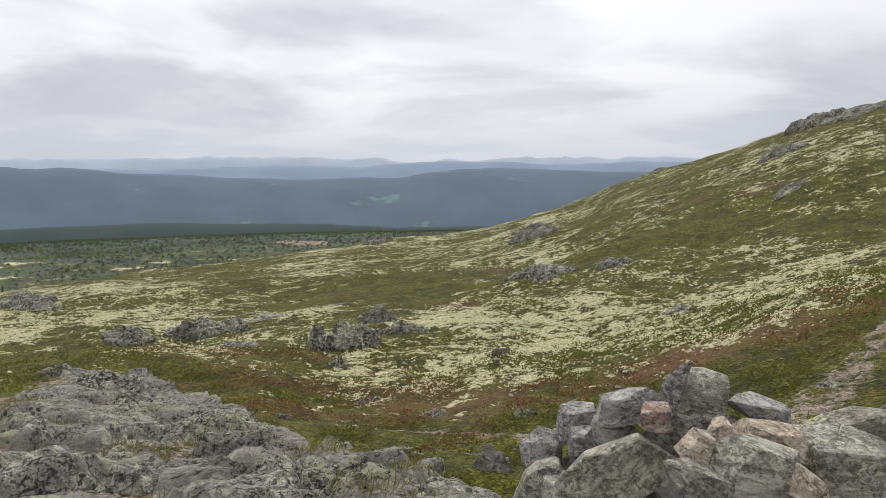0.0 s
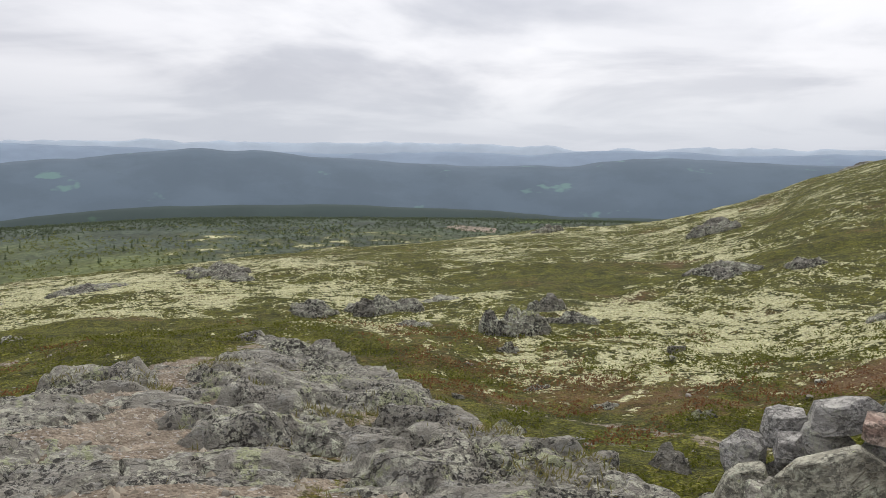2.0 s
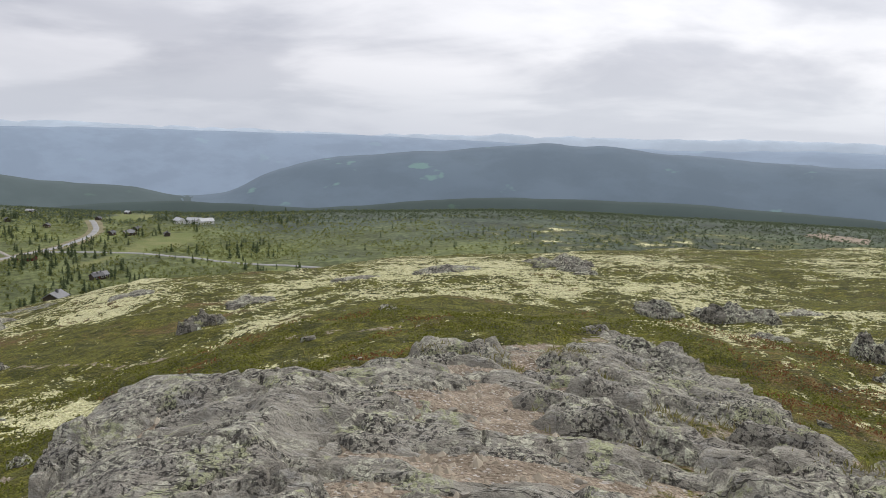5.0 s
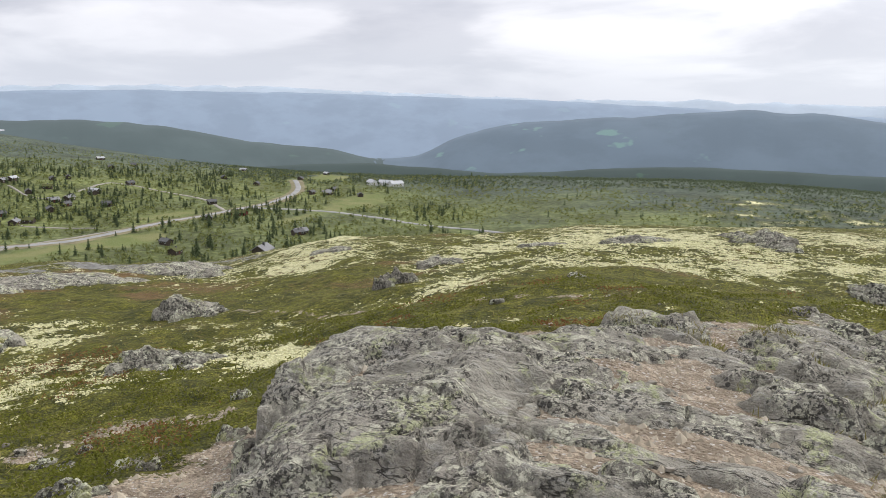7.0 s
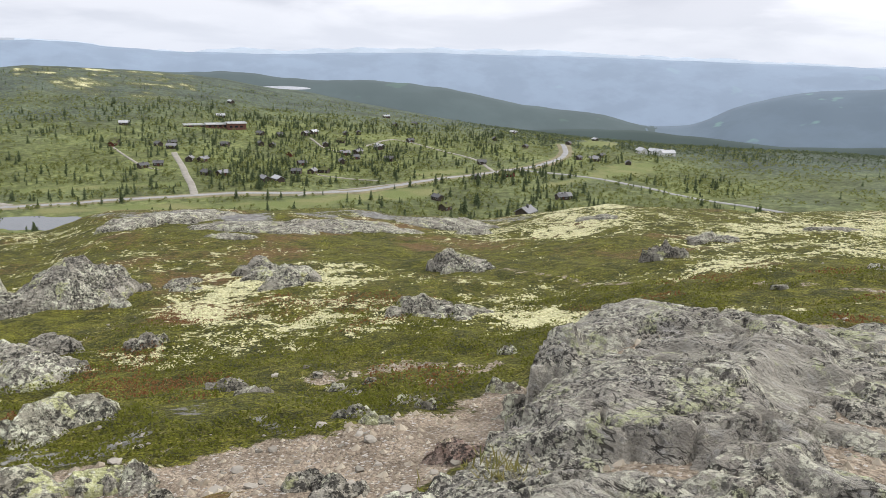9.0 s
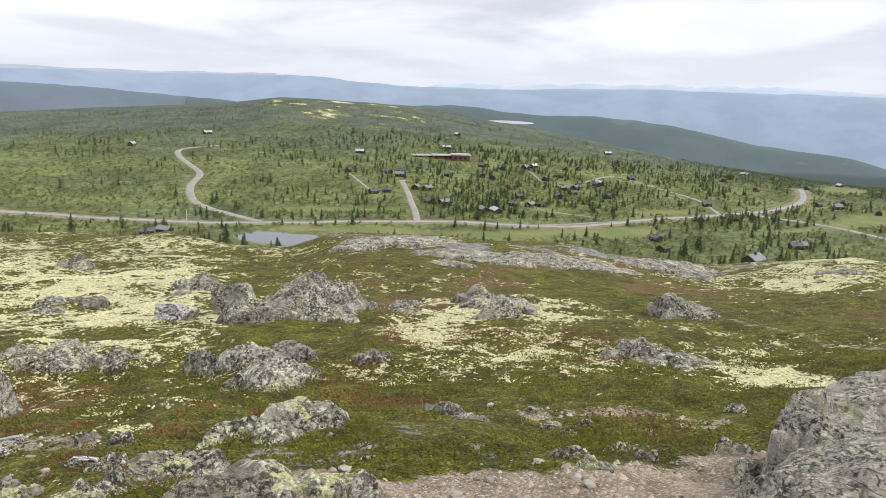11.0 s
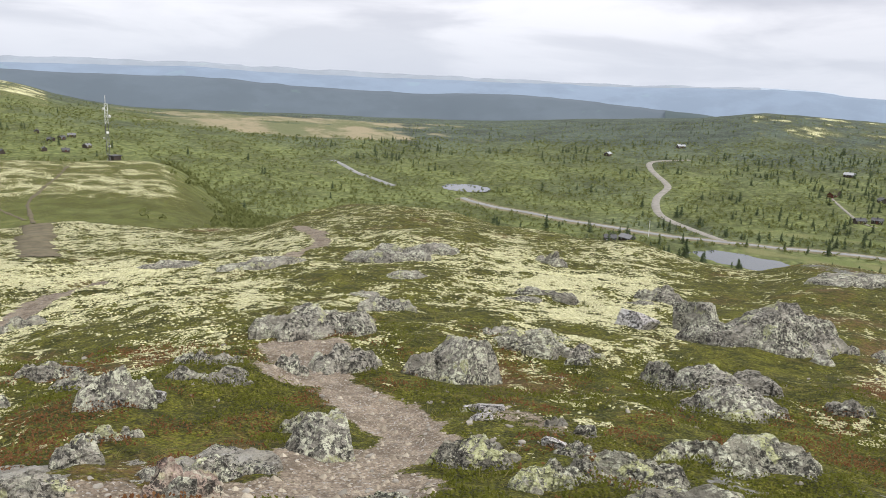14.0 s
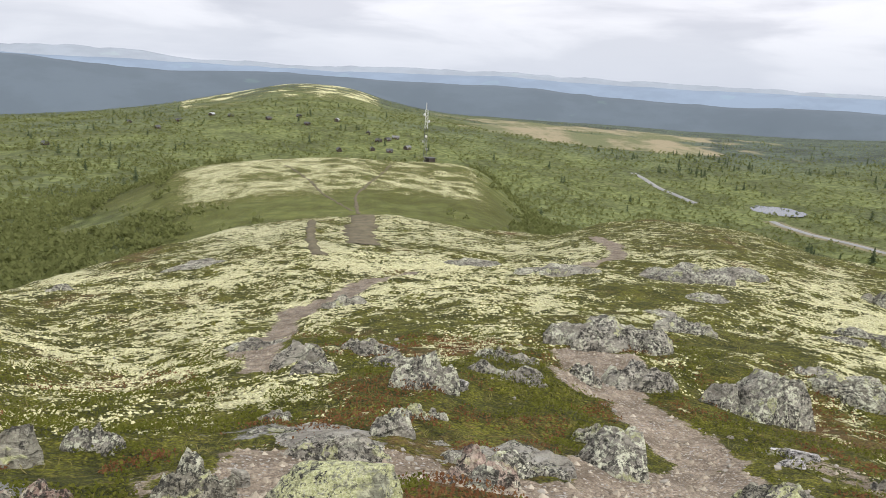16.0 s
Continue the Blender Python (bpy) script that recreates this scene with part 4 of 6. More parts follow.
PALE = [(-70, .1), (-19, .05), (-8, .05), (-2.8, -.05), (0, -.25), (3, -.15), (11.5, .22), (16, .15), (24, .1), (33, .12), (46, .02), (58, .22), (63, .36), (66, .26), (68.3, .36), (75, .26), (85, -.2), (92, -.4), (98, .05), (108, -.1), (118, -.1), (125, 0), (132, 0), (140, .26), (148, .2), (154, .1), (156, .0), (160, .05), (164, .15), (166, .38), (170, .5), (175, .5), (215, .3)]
far_ridge("backdrop_pale_mountain", 4500, 500, PALE, haze_tinted_material("hazed_pale_mountain", (0.252, 0.292, 0.345), 0.85, 0.08), "mountain range on the horizon, tinted pale blue for haze", 6, 95, -70, 101, crags=0.2)
far_ridge("backdrop_grey_fells", 4510, 500, PALE, haze_tinted_material("hazed_fell", (0.205, 0.228, 0.262), 0.8, 0.15), "fells along the horizon, tinted grey-blue for haze", 6, 95, 98, 215, crags=0.14)

# ---- water ----
for cx, cy, a, bb, turn, lz in LAKES:
    k = 48
    t = np.linspace(0, 2 * np.pi, k, endpoint=False)
    q = 1.25 + 0.0 * t
    c, s = math.cos(radians(turn)), math.sin(radians(turn))
    ex, ey = a * q * np.cos(t), bb * q * np.sin(t)
    V = np.concatenate([[[cx, cy, lz]], np.stack([cx + ex * c - ey * s, cy + ex * s + ey * c, 0 * t + lz], -1)])
    F = np.array([(0, 1 + i, 1 + (i + 1) % k) for i in range(k)])
    tagged(new("water", mesh_of("water", V, F, MAT_WATER)), "still grey pond mirroring the overcast sky", "pond", kind="structure")

# ---- roads ----
def strip(name, line, half, mat, label, lift=0.35, pace=6.0, ragged=0.0):
    pts = [Vector((*p, 0)) for p in line]
    dense = []
    for i in range(len(pts) - 1):
        p0, p1, p2, p3 = pts[max(i - 1, 0)], pts[i], pts[i + 1], pts[min(i + 2, len(pts) - 1)]
        steps = max(2, int((p2 - p1).length / pace))
        for k in range(steps):
            t = k / steps
            dense.append(0.5 * ((2 * p1) + (p2 - p0) * t + (2 * p0 - 5 * p1 + 4 * p2 - p3) * t * t + (3 * p1 - p0 - 3 * p2 + p3) * t ** 3))
    dense.append(pts[-1])
    D = np.array([(p.x, p.y) for p in dense])
    T = np.gradient(D, axis=0)
    T /= np.linalg.norm(T, axis=1)[:, None] + 1e-9
    N = np.stack([-T[:, 1], T[:, 0]], -1)
    if ragged:
        N = N * (1 + ragged * fbm(D[:, 0] / pace, D[:, 1] / pace, 3, 17))[:, None]
    across = np.array([-1.25, -1.0, -0.5, 0, 0.5, 1.0, 1.25]) * half
    drop = np.array([-0.5, 0, 0.05, 0.08, 0.05, 0, -0.5])
    Q = D[:, None] + N[:, None] * across[None, :, None]
    z = np.maximum(land_z(Q[..., 0], Q[..., 1]), land_z(D[:, 0], D[:, 1])[:, None]) + lift + drop
    V = np.concatenate([Q, z[..., None]], -1).reshape(-1, 3)
    return tagged(new(name, mesh_of(name, V, grid_faces(len(D), 7), mat)), label, "road", kind="structure")


ROAD_WEST = [(-540, -470), (-511, -418), (-502, -393), (-488, -359)]
ROAD_MAIN = [(-482, -292), (-474, -275), (-466, -240), (-458, -170), (-458, -97), (-470, -51), (-479, -2), (-478, 55), (-484, 100), (-521, 160), (-558, 225), (-592, 284), (-671, 343), (-760, 385)]
ROAD_BEND = [(-462, -98), (-493, -126), (-528, -157), (-590, -179), (-640, -186), (-672, -198), (-736, -232), (-786, -246), (-815, -217)]
ROAD_SIDE = [(-479, -2), (-520, -4), (-548, -7), (-600, -11), (-649, -17)]
ROAD_LOW = [(-566, 250), (-520, 285), (-474, 300), (-422, 313), (-390, 327), (-340, 345)]
ROAD_CABINS = [(-560, 225), (-630, 232), (-690, 215), (-745, 190), (-700, 150)]
DRIVES = [[(-680, -65), (-600, -40), (-577, -26)], [(-740, 105), (-680, 112), (-655, 132)], [(-573, 82), (-548, 90), (-522, 122)], [(-470, 58), (-482, 78), (-508, 132)]]
strip("road", ROAD_WEST, 2.2, MAT_TARMAC, "short open stretch of pale road among birches")
strip("verge", ROAD_MAIN, 6.5, MAT_VERGE, "pale grass verge along the valley road", 0.15)
strip("road", ROAD_MAIN, 2.5, MAT_TARMAC, "pale grey two-lane road along the valley floor")
strip("road", ROAD_BEND, 2.5, MAT_ROAD, "pale gravel road bending up through birch woods")
strip("road", ROAD_SIDE, 2.0, MAT_ROAD, "straight gravel side road up to the cabins")
strip("road", ROAD_LOW, 2.0, MAT_TARMAC, "pale road running on across the valley")
strip("road", ROAD_CABINS, 1.3, MAT_ROAD, "narrow gravel drive among the cabins")
for line in DRIVES:
    strip("road", line, 0.9, MAT_ROAD, "narrow gravel drive to a cabin")

# trodden trails over the brow and the knoll
strip("trail", [(-12.0, -24.6), (-14.6, -31.0), (-19.6, -41.5)], 0.24, MAT_TRAIL, "narrow brown trail trodden through the lichen", 0.006, 0.5, 0.7)
strip("trail", [(-16.8, -30.0), (-19.0, -34.5), (-21.2, -38.2), (-24.5, -44.0)], 0.75, MAT_TRAIL, "trodden trail over the brow of the ridge", 0.006, 0.5, 0.5)
strip("trail", [(-64.0, -117.0), (-69.0, -127.0), (-74.7, -137.5), (-88.0, -155.0), (-101.8, -172.9), (-112.0, -186.0)], 0.3, MAT_TRAIL, "brown trail climbing the knoll", 0.05, 1.2, 1.2)
strip("trail", [(-65.0, -121.0), (-69.3, -141.4), (-76.1, -163.9), (-81.3, -184.3), (-84.0, -196.0)], 0.24, MAT_TRAIL, "second brown trail over the knoll", 0.05, 1.2, 1.2)

# ---- rocks: split, angular blocks of gneiss ----
def sphere_mesh(level):
    bm = bmesh.new()
    bmesh.ops.create_icosphere(bm, subdivisions=level, radius=1.0)
    V = np.array([v.co[:] for v in bm.verts])
    F = np.array([[v.index for v in f.verts] for f in bm.faces])
    bm.free()
    return V, F


SPHERES = {k: sphere_mesh(k) for k in (2, 3, 4, 5)}


def noise3(V, scale, seed):
    return (vnoise(V[:, 0] * scale + 3.1, V[:, 1] * scale + V[:, 2] * scale * 0.63, seed) + vnoise(V[:, 2] * scale - 7.7, V[:, 0] * scale * 0.58 - V[:, 1] * scale, seed + 9) + vnoise(V[:, 1] * scale + 1.9, V[:, 2] * scale + 0.4 * V[:, 0] * scale, seed + 4)) / 2


def block_arrays(size, seed, level=4, cuts=11, rough=0.035, flat=0.0, most=1.25, boxy=False):
    """An angular stone: a ball cut by planes, chipped and roughened; size is its full extent."""
    rng = np.random.default_rng(seed)
    V, F = SPHERES[level]
    N = rng.normal(size=(cuts, 3))
    if boxy:
        N[:4] = np.array([(1, 0, 0), (-1, 0, 0), (0, 1, 0), (0, -1, 0)]) + 0.28 * rng.normal(size=(4, 3))
    N /= np.linalg.norm(N, axis=1)[:, None]
    N = np.concatenate([N, [[0.12, 0.1, 1], [-0.1, 0.15, -1]]])
    N /= np.linalg.norm(N, axis=1)[:, None]
    D = np.concatenate([rng.uniform(*((0.62, 0.95) if cuts > 15 else (0.5, 0.82)), cuts), [0.6 - flat, 0.7]])
    if boxy:
        D[:4], D[4:cuts] = rng.uniform(0.6, 0.75, 4), rng.uniform(0.82, 1.1, cuts - 4)
    dot = V @ N.T
    reach = np.where(dot > 1e-3, D[None] / np.maximum(dot, 1e-3), 9).min(1)
    reach = np.minimum(reach, most)
    W = V * reach[:, None]
    W = W * (1 + rough * 1.6 * noise3(W, 2.6, seed) + rough * 1.1 * noise3(W, 7.0, seed + 3) + rough * 0.6 * noise3(W, 19.0, seed + 5))[:, None]
    lean = W[:, 2] + 0.35 * W[:, 0] + 0.12 * noise3(W, 1.7, seed + 7)
    sheet = np.floor(lean * 7.0)
    W[:, :2] *= (1 + 0.07 * (hash2(sheet, sheet * 0, seed) - 0.5))[:, None]
    lo, hi = W.min(0), W.max(0)
    W = (W - (lo + hi) / 2) / (hi - lo) * np.array(size)
    return W, F


def block_mesh(name, *args, **kw):
    mat = args[2]
    V, F = block_arrays(args[0], args[1], *args[3:], **kw)
    return mesh_of(name, V, F, mat, False)


def outcrop_mesh(name, size, seed, mat, res, blocks=6):
    """An outcrop in one skin: a cluster of split blocks with flat, tilted tops and steep sides that dive under the turf."""
    rng = np.random.default_rng(seed)
    w, d, h = size
    p, q = np.meshgrid(np.linspace(-1.3, 1.3, res), np.linspace(-1.3, 1.3, res))
    jx, jy = rng.uniform(-40, 40, 2)
    wx, wy = 0.07 * fbm(p * 2.5 + jx, q * 2.5, 3, seed), 0.07 * fbm(p * 2.5, q * 2.5 + jy, 3, seed + 1)
    a, b = p + wx, q + wy
    dip, way = rng.uniform(0.15, 0.5), rng.uniform(0, 6.28)
    turn = rng.uniform(0, 6.28)
    z = np.full(p.shape, -0.6)
    for k in range(blocks):
        far = 0.0 if k == 0 else rng.uniform(0.3, 0.78)
        ang = rng.uniform(0, 6.28)
        cx, cy = far * math.cos(ang), far * math.sin(ang)
        top = (1.0 if k == 0 else rng.uniform(0.4, 0.9)) * (1 - 0.35 * far)
        wa = way + rng.normal() * 0.35
        block = top + dip * rng.uniform(0.5, 1.4) * ((a - cx) * math.cos(wa) + (b - cy) * math.sin(wa))
        reach = (0.45 if k == 0 else rng.uniform(0.2, 0.42)) * (1 if blocks > 4 else 1.5 if k == 0 else 0.9)
        for j in range(6):
            sa = turn + j * 1.047 + rng.normal() * 0.28
            edge = reach * rng.uniform(0.75, 1.25)
            block = np.minimum(block, rng.uniform(1.6, 5.0) * (edge - (a - cx) * math.cos(sa) - (b - cy) * math.sin(sa)) + 0.12)
        z = np.maximum(z, block)
    lay = (a * math.cos(way) + b * math.sin(way)) * 7.0
    z = z + 0.10 * (smooth(0.0, 0.25, lay - np.floor(lay)) - (lay - np.floor(lay))) * (0.4 + hash2(np.floor(lay), np.floor(lay) * 0, seed))
    cut = np.abs(fbm(a * 2.6 + jx, b * 2.6, 2, seed + 4))
    z = z - 0.18 * smooth(0.08, 0.0, cut) + 0.10 * fbm(p * 5 + jy, q * 5, 3, seed + 5) + 0.06 * fbm(p * 14, q * 14 + jx, 2, seed + 6)
    z = np.minimum(z, 3.0 * (1.18 - np.hypot(p, q)) + 0.08 * wx / 0.07)
    z = np.where(z < 0.03, 2.2 * z - 0.45, z)
    z = z * h / np.quantile(z, 0.997)
    x = p * w / 2 + 0.010 * w * fbm(p * 9 + 2, q * 9, 2, seed + 8)
    y = q * d / 2 + 0.010 * w * fbm(p * 9, q * 9 + 7, 2, seed + 9)
    return mesh_of(name, np.stack([x, y, z], -1).reshape(-1, 3), grid_faces(res, res), mat, False)


KINDS = {"grey": (MAT_ROCK, "grey gneiss boulder with pale and black lichen spots"), "bare": (MAT_ROCK, "big bare grey gneiss block with angular faces"),
         "lichened": (MAT_MOSSY, "low gneiss rock covered in yellow-green lichen"), "quartz": (MAT_QUARTZ, "small pale quartz stone lying in the heath"),
         "reddish": (MAT_PINK, "reddish split gneiss stone beside the trail"), "plate": (MAT_BEDROCK, "flat bare grey gneiss slab worn smooth in the trail"), "yellow": (MAT_YELLOW, "rounded rock crusted with yellow-green and black lichen")}
rock_count = 0


def rock(x, y, w, h, kind):
    """A rock that stands out of the ground by h and is w wide as seen from the summit."""
    global rock_count
    rock_count += 1
    r = math.hypot(x, y)
    rib = r > 22 and -x > abs(y) * 0.6 and y > -4
    if rib:
        w, h = 1.45 * w, 0.62 * h
    px = w / r * 1340
    level = 5 if px > 110 else 4 if px > 45 else 3
    rng = random.Random(rock_count * 13)
    mat, label = KINDS[kind]
    size = (w * 1.06, w * rng.uniform(0.7, 0.95), h * 1.5)
    round_ = kind == "yellow"
    low = px > 30 and kind in ("grey", "bare", "lichened", "reddish", "plate") and w > 1.35 * h
    if low:
        me = outcrop_mesh("rock", (w * 1.28, w * rng.uniform(0.75, 1.0), h * 0.86), 100 + rock_count, mat, 66 if px > 140 else 48 if px > 80 else 30, 14 if rib else 4 if kind == "bare" else 10 if h < 0.4 * w else 7)
    else:
        me = block_mesh("rock", size, 100 + rock_count, mat, level, 26 if round_ else 9, 0.03 if round_ else 0.025, boxy=not round_)
    ob = new("rock", me)
    z = float(land_z(np.array([x]), np.array([y]))[0])
    turn = math.degrees(math.atan2(-x, y))
    e = 0.4 * w
    zz = land_z(np.array([x + e, x - e, x, x]), np.array([y, y, y + e, y - e]))
    up_ = Vector((-(zz[0] - zz[1]) / (2 * e), -(zz[2] - zz[3]) / (2 * e), 1)).normalized()
    lay = Vector((0, 0, 1)).rotation_difference(up_).to_matrix().to_4x4()
    if low:
        ob.matrix_world = Matrix.Translation((x, y, z)) @ lay @ pose(0, 0, 0, 0, 0, turn + rng.uniform(-20, 20))
    else:
        ob.matrix_world = Matrix.Translation((x, y, z + h * 0.1)) @ lay @ pose(0, 0, 0, rng.uniform(-7, 7), rng.uniform(-9, 9), turn + rng.uniform(-25, 25))
    return tagged(ob, label, "rock", "rocks on the hillside")


rock(-1.64, 12.63, 0.95, 0.45, "grey")
rock(-1.32, 15.28, 0.80, 0.41, "grey")
rock(-0.81, 14.16, 0.74, 0.23, "grey")
rock(4.29, 35.78, 2.24, 0.69, "grey")
rock(-4.95, 56.92, 1.77, 0.63, "grey")
rock(18.63, 38.69, 2.19, 0.63, "grey")
rock(19.75, 37.25, 2.76, 0.43, "grey")
rock(20.81, 36.78, 1.24, 0.37, "grey")
rock(18.38, 64.69, 2.95, 0.69, "grey")
rock(12.16, 69.59, 2.59, 0.52, "grey")
rock(2.68, 20.48, 1.66, 0.36, "grey")
rock(4.26, 19.45, 0.74, 0.27, "grey")
rock(13.34, 31.16, 1.73, 0.45, "grey")
rock(10.26, 23.05, 1.11, 0.22, "grey")
rock(0.31, 5.41, 0.32, 0.19, "grey")
rock(-0.92, 6.41, 0.31, 0.11, "grey")
rock(-1.84, 4.71, 0.35, 0.18, "bare")
rock(-1.44, 4.92, 0.36, 0.17, "grey")
rock(-1.32, 4.98, 0.24, 0.12, "grey")
rock(-4.21, 9.45, 0.77, 0.22, "grey")
rock(-3.47, 8.58, 0.56, 0.15, "grey")
rock(-15.11, 27.16, 1.83, 0.55, "grey")
rock(-13.17, 24.52, 1.04, 0.33, "grey")
rock(-4.99, 14.97, 0.83, 0.40, "grey")
rock(-6.08, 14.49, 0.59, 0.21, "grey")
rock(-4.67, 16.46, 0.77, 0.23, "grey")
rock(-1.51, 10.99, 0.25, 0.17, "grey")
rock(0.81, 11.08, 0.22, 0.11, "grey")
rock(0.71, 7.28, 0.23, 0.10, "grey")
rock(1.02, 6.63, 0.36, 0.08, "grey")
rock(-1.61, 7.85, 0.15, 0.06, "grey")
rock(-0.10, 8.19, 0.25, 0.08, "grey")
rock(1.73, 6.50, 0.31, 0.07, "grey")
rock(-0.91, 9.10, 0.28, 0.07, "grey")
rock(3.84, 12.63, 0.39, 0.10, "grey")
rock(0.70, 10.34, 0.11, 0.06, "grey")
rock(2.01, 8.55, 0.14, 0.05, "grey")
rock(2.82, 5.85, 0.15, 0.04, "grey")
rock(2.82, 5.04, 0.13, 0.06, "grey")
rock(3.23, 5.56, 0.20, 0.05, "grey")
rock(-16.96, 21.94, 1.24, 0.45, "grey")
rock(-14.75, 27.06, 1.51, 0.46, "grey")
rock(-17.12, 28.88, 1.25, 0.35, "grey")
rock(-12.03, 23.04, 0.77, 0.15, "grey")
rock(-16.55, 12.66, 1.24, 0.28, "grey")
rock(-13.11, 9.04, 0.72, 0.38, "grey")
rock(-12.74, 8.49, 0.46, 0.28, "grey")
rock(-6.01, 14.87, 0.84, 0.26, "grey")
rock(-4.61, 15.15, 1.06, 0.40, "grey")
rock(-4.06, 17.58, 0.80, 0.16, "grey")
rock(-17.41, 17.81, 0.86, 0.19, "grey")
rock(-3.56, 13.21, 0.61, 0.14, "grey")
rock(-5.08, 10.26, 0.52, 0.14, "grey")
rock(-8.87, 9.78, 0.30, 0.10, "grey")
rock(-24.05, 13.74, 0.83, 0.21, "grey")
rock(-8.46, 7.65, 0.23, 0.07, "grey")
rock(-15.73, 5.31, 1.00, 0.43, "grey")
rock(-14.84, 5.59, 0.72, 0.14, "grey")
rock(-16.31, 1.45, 1.48, 0.42, "grey")
rock(-10.94, 3.17, 0.70, 0.28, "grey")
rock(-10.45, 3.59, 0.76, 0.17, "grey")
rock(-7.18, 1.31, 0.23, 0.09, "grey")
rock(-5.38, 1.12, 0.24, 0.09, "grey")
rock(-7.55, 0.31, 0.42, 0.13, "grey")
rock(-5.87, 1.62, 0.22, 0.08, "grey")
rock(-3.99, 0.61, 0.27, 0.11, "grey")
rock(-3.24, 0.63, 0.42, 0.15, "lichened")
rock(-3.31, 1.17, 0.61, 0.13, "grey")
rock(-5.59, 2.34, 0.29, 0.13, "grey")
rock(-10.47, -0.61, 0.49, 0.18, "grey")
rock(-22.64, 0.81, 0.68, 0.17, "grey")
rock(-31.09, 10.97, 1.48, 0.59, "grey")
rock(-16.32, -0.30, 0.62, 0.15, "grey")
rock(-7.47, 3.23, 0.23, 0.11, "grey")
rock(-17.35, 22.63, 1.19, 0.38, "grey")
rock(-7.63, 1.21, 0.10, 0.06, "grey")
rock(-7.05, 1.61, 0.14, 0.06, "grey")
rock(-6.64, 2.11, 0.11, 0.05, "grey")
rock(-15.47, -2.33, 2.52, 0.96, "bare")
rock(-16.14, -3.88, 1.01, 0.76, "grey")
rock(-18.90, -5.41, 1.19, 0.50, "grey")
rock(-10.71, -2.52, 1.50, 0.38, "grey")
rock(-9.48, -1.88, 1.12, 0.33, "bare")
rock(-10.73, -2.96, 0.69, 0.43, "grey")
rock(-15.27, -4.89, 0.81, 0.34, "quartz")
rock(-6.70, -1.10, 1.15, 0.30, "lichened")
rock(-4.70, -0.31, 0.29, 0.17, "grey")
rock(-15.34, 5.25, 1.34, 0.44, "grey")
rock(-14.48, 1.75, 1.10, 0.33, "grey")
rock(-11.30, 3.49, 0.90, 0.25, "grey")
rock(-10.66, 3.89, 0.78, 0.16, "grey")
rock(-25.40, -1.93, 1.14, 0.38, "grey")
rock(-24.46, 1.96, 2.18, 0.47, "grey")
rock(-24.60, 4.12, 2.04, 0.44, "grey")
rock(-29.69, 9.83, 3.00, 0.69, "grey")
rock(-25.77, 9.60, 0.83, 0.46, "grey")
rock(-22.44, 1.01, 0.68, 0.27, "grey")
rock(-9.24, -5.18, 0.46, 0.46, "grey")
rock(-5.41, -1.79, 0.72, 0.25, "lichened")
rock(-5.87, -2.53, 0.23, 0.07, "quartz")
rock(-5.86, -2.32, 0.19, 0.12, "grey")
rock(-15.61, -0.20, 0.60, 0.17, "grey")
rock(-3.81, -0.10, 0.32, 0.17, "lichened")
rock(-3.80, 0.72, 0.30, 0.14, "grey")
rock(-4.03, 1.45, 0.38, 0.14, "reddish")
rock(-4.73, 2.16, 0.41, 0.18, "grey")
rock(-3.74, 0.30, 0.13, 0.10, "grey")
rock(-26.66, -0.92, 1.59, 0.36, "grey")
rock(-28.21, 0.31, 1.47, 0.34, "grey")
rock(-25.87, 6.16, 1.97, 0.39, "grey")
rock(-6.90, 0.51, 0.28, 0.07, "grey")
rock(-5.07, 1.22, 0.21, 0.09, "grey")
rock(-5.46, 1.72, 0.18, 0.10, "grey")
rock(-14.50, -1.32, 0.56, 0.16, "grey")
rock(-6.85, 1.41, 0.16, 0.06, "grey")
rock(-10.72, -4.25, 0.36, 0.11, "grey")
rock(-16.87, -8.03, 0.85, 0.20, "grey")
rock(-16.78, -7.18, 0.56, 0.25, "grey")
rock(-11.38, -6.00, 0.60, 0.16, "grey")
rock(-11.85, -5.42, 0.80, 0.24, "grey")
rock(-8.65, -5.20, 1.15, 0.68, "bare")
rock(-8.34, -5.39, 0.47, 0.36, "grey")
rock(-9.16, -8.43, 1.40, 0.50, "grey")
rock(-9.56, -7.60, 0.94, 0.41, "grey")
rock(-7.63, -6.39, 0.85, 0.36, "grey")
rock(-7.85, -6.22, 0.55, 0.23, "grey")
rock(-6.79, -6.49, 0.37, 0.25, "grey")
rock(-4.66, -4.04, 0.60, 0.43, "bare")
rock(-5.09, -4.68, 0.33, 0.22, "grey")
rock(-4.34, -6.31, 0.71, 0.42, "grey")
rock(-3.00, -3.83, 0.47, 0.30, "reddish")
rock(-2.95, -3.66, 0.23, 0.18, "grey")
rock(-5.14, -2.86, 0.62, 0.26, "lichened")
rock(-3.09, -1.96, 0.30, 0.18, "grey")
rock(-4.83, -2.12, 0.46, 0.20, "lichened")
rock(-4.76, -0.98, 0.95, 0.22, "lichened")
rock(-11.02, -5.15, 1.02, 0.28, "lichened")
rock(-11.28, -4.47, 0.56, 0.24, "grey")
rock(-20.18, -14.98, 2.78, 0.56, "grey")
rock(-21.86, -14.40, 1.56, 0.31, "grey")
rock(-16.82, -17.24, 2.14, 0.25, "grey")
rock(-25.29, -11.33, 0.92, 0.59, "grey")
rock(-16.77, -11.79, 0.93, 0.19, "grey")
rock(-16.53, -21.67, 2.04, 0.28, "grey")
rock(-6.20, -7.42, 0.45, 0.17, "grey")
rock(-6.29, -7.10, 0.37, 0.13, "grey")
rock(-3.66, -5.49, 0.32, 0.15, "grey")
rock(-6.57, -3.64, 0.24, 0.06, "quartz")
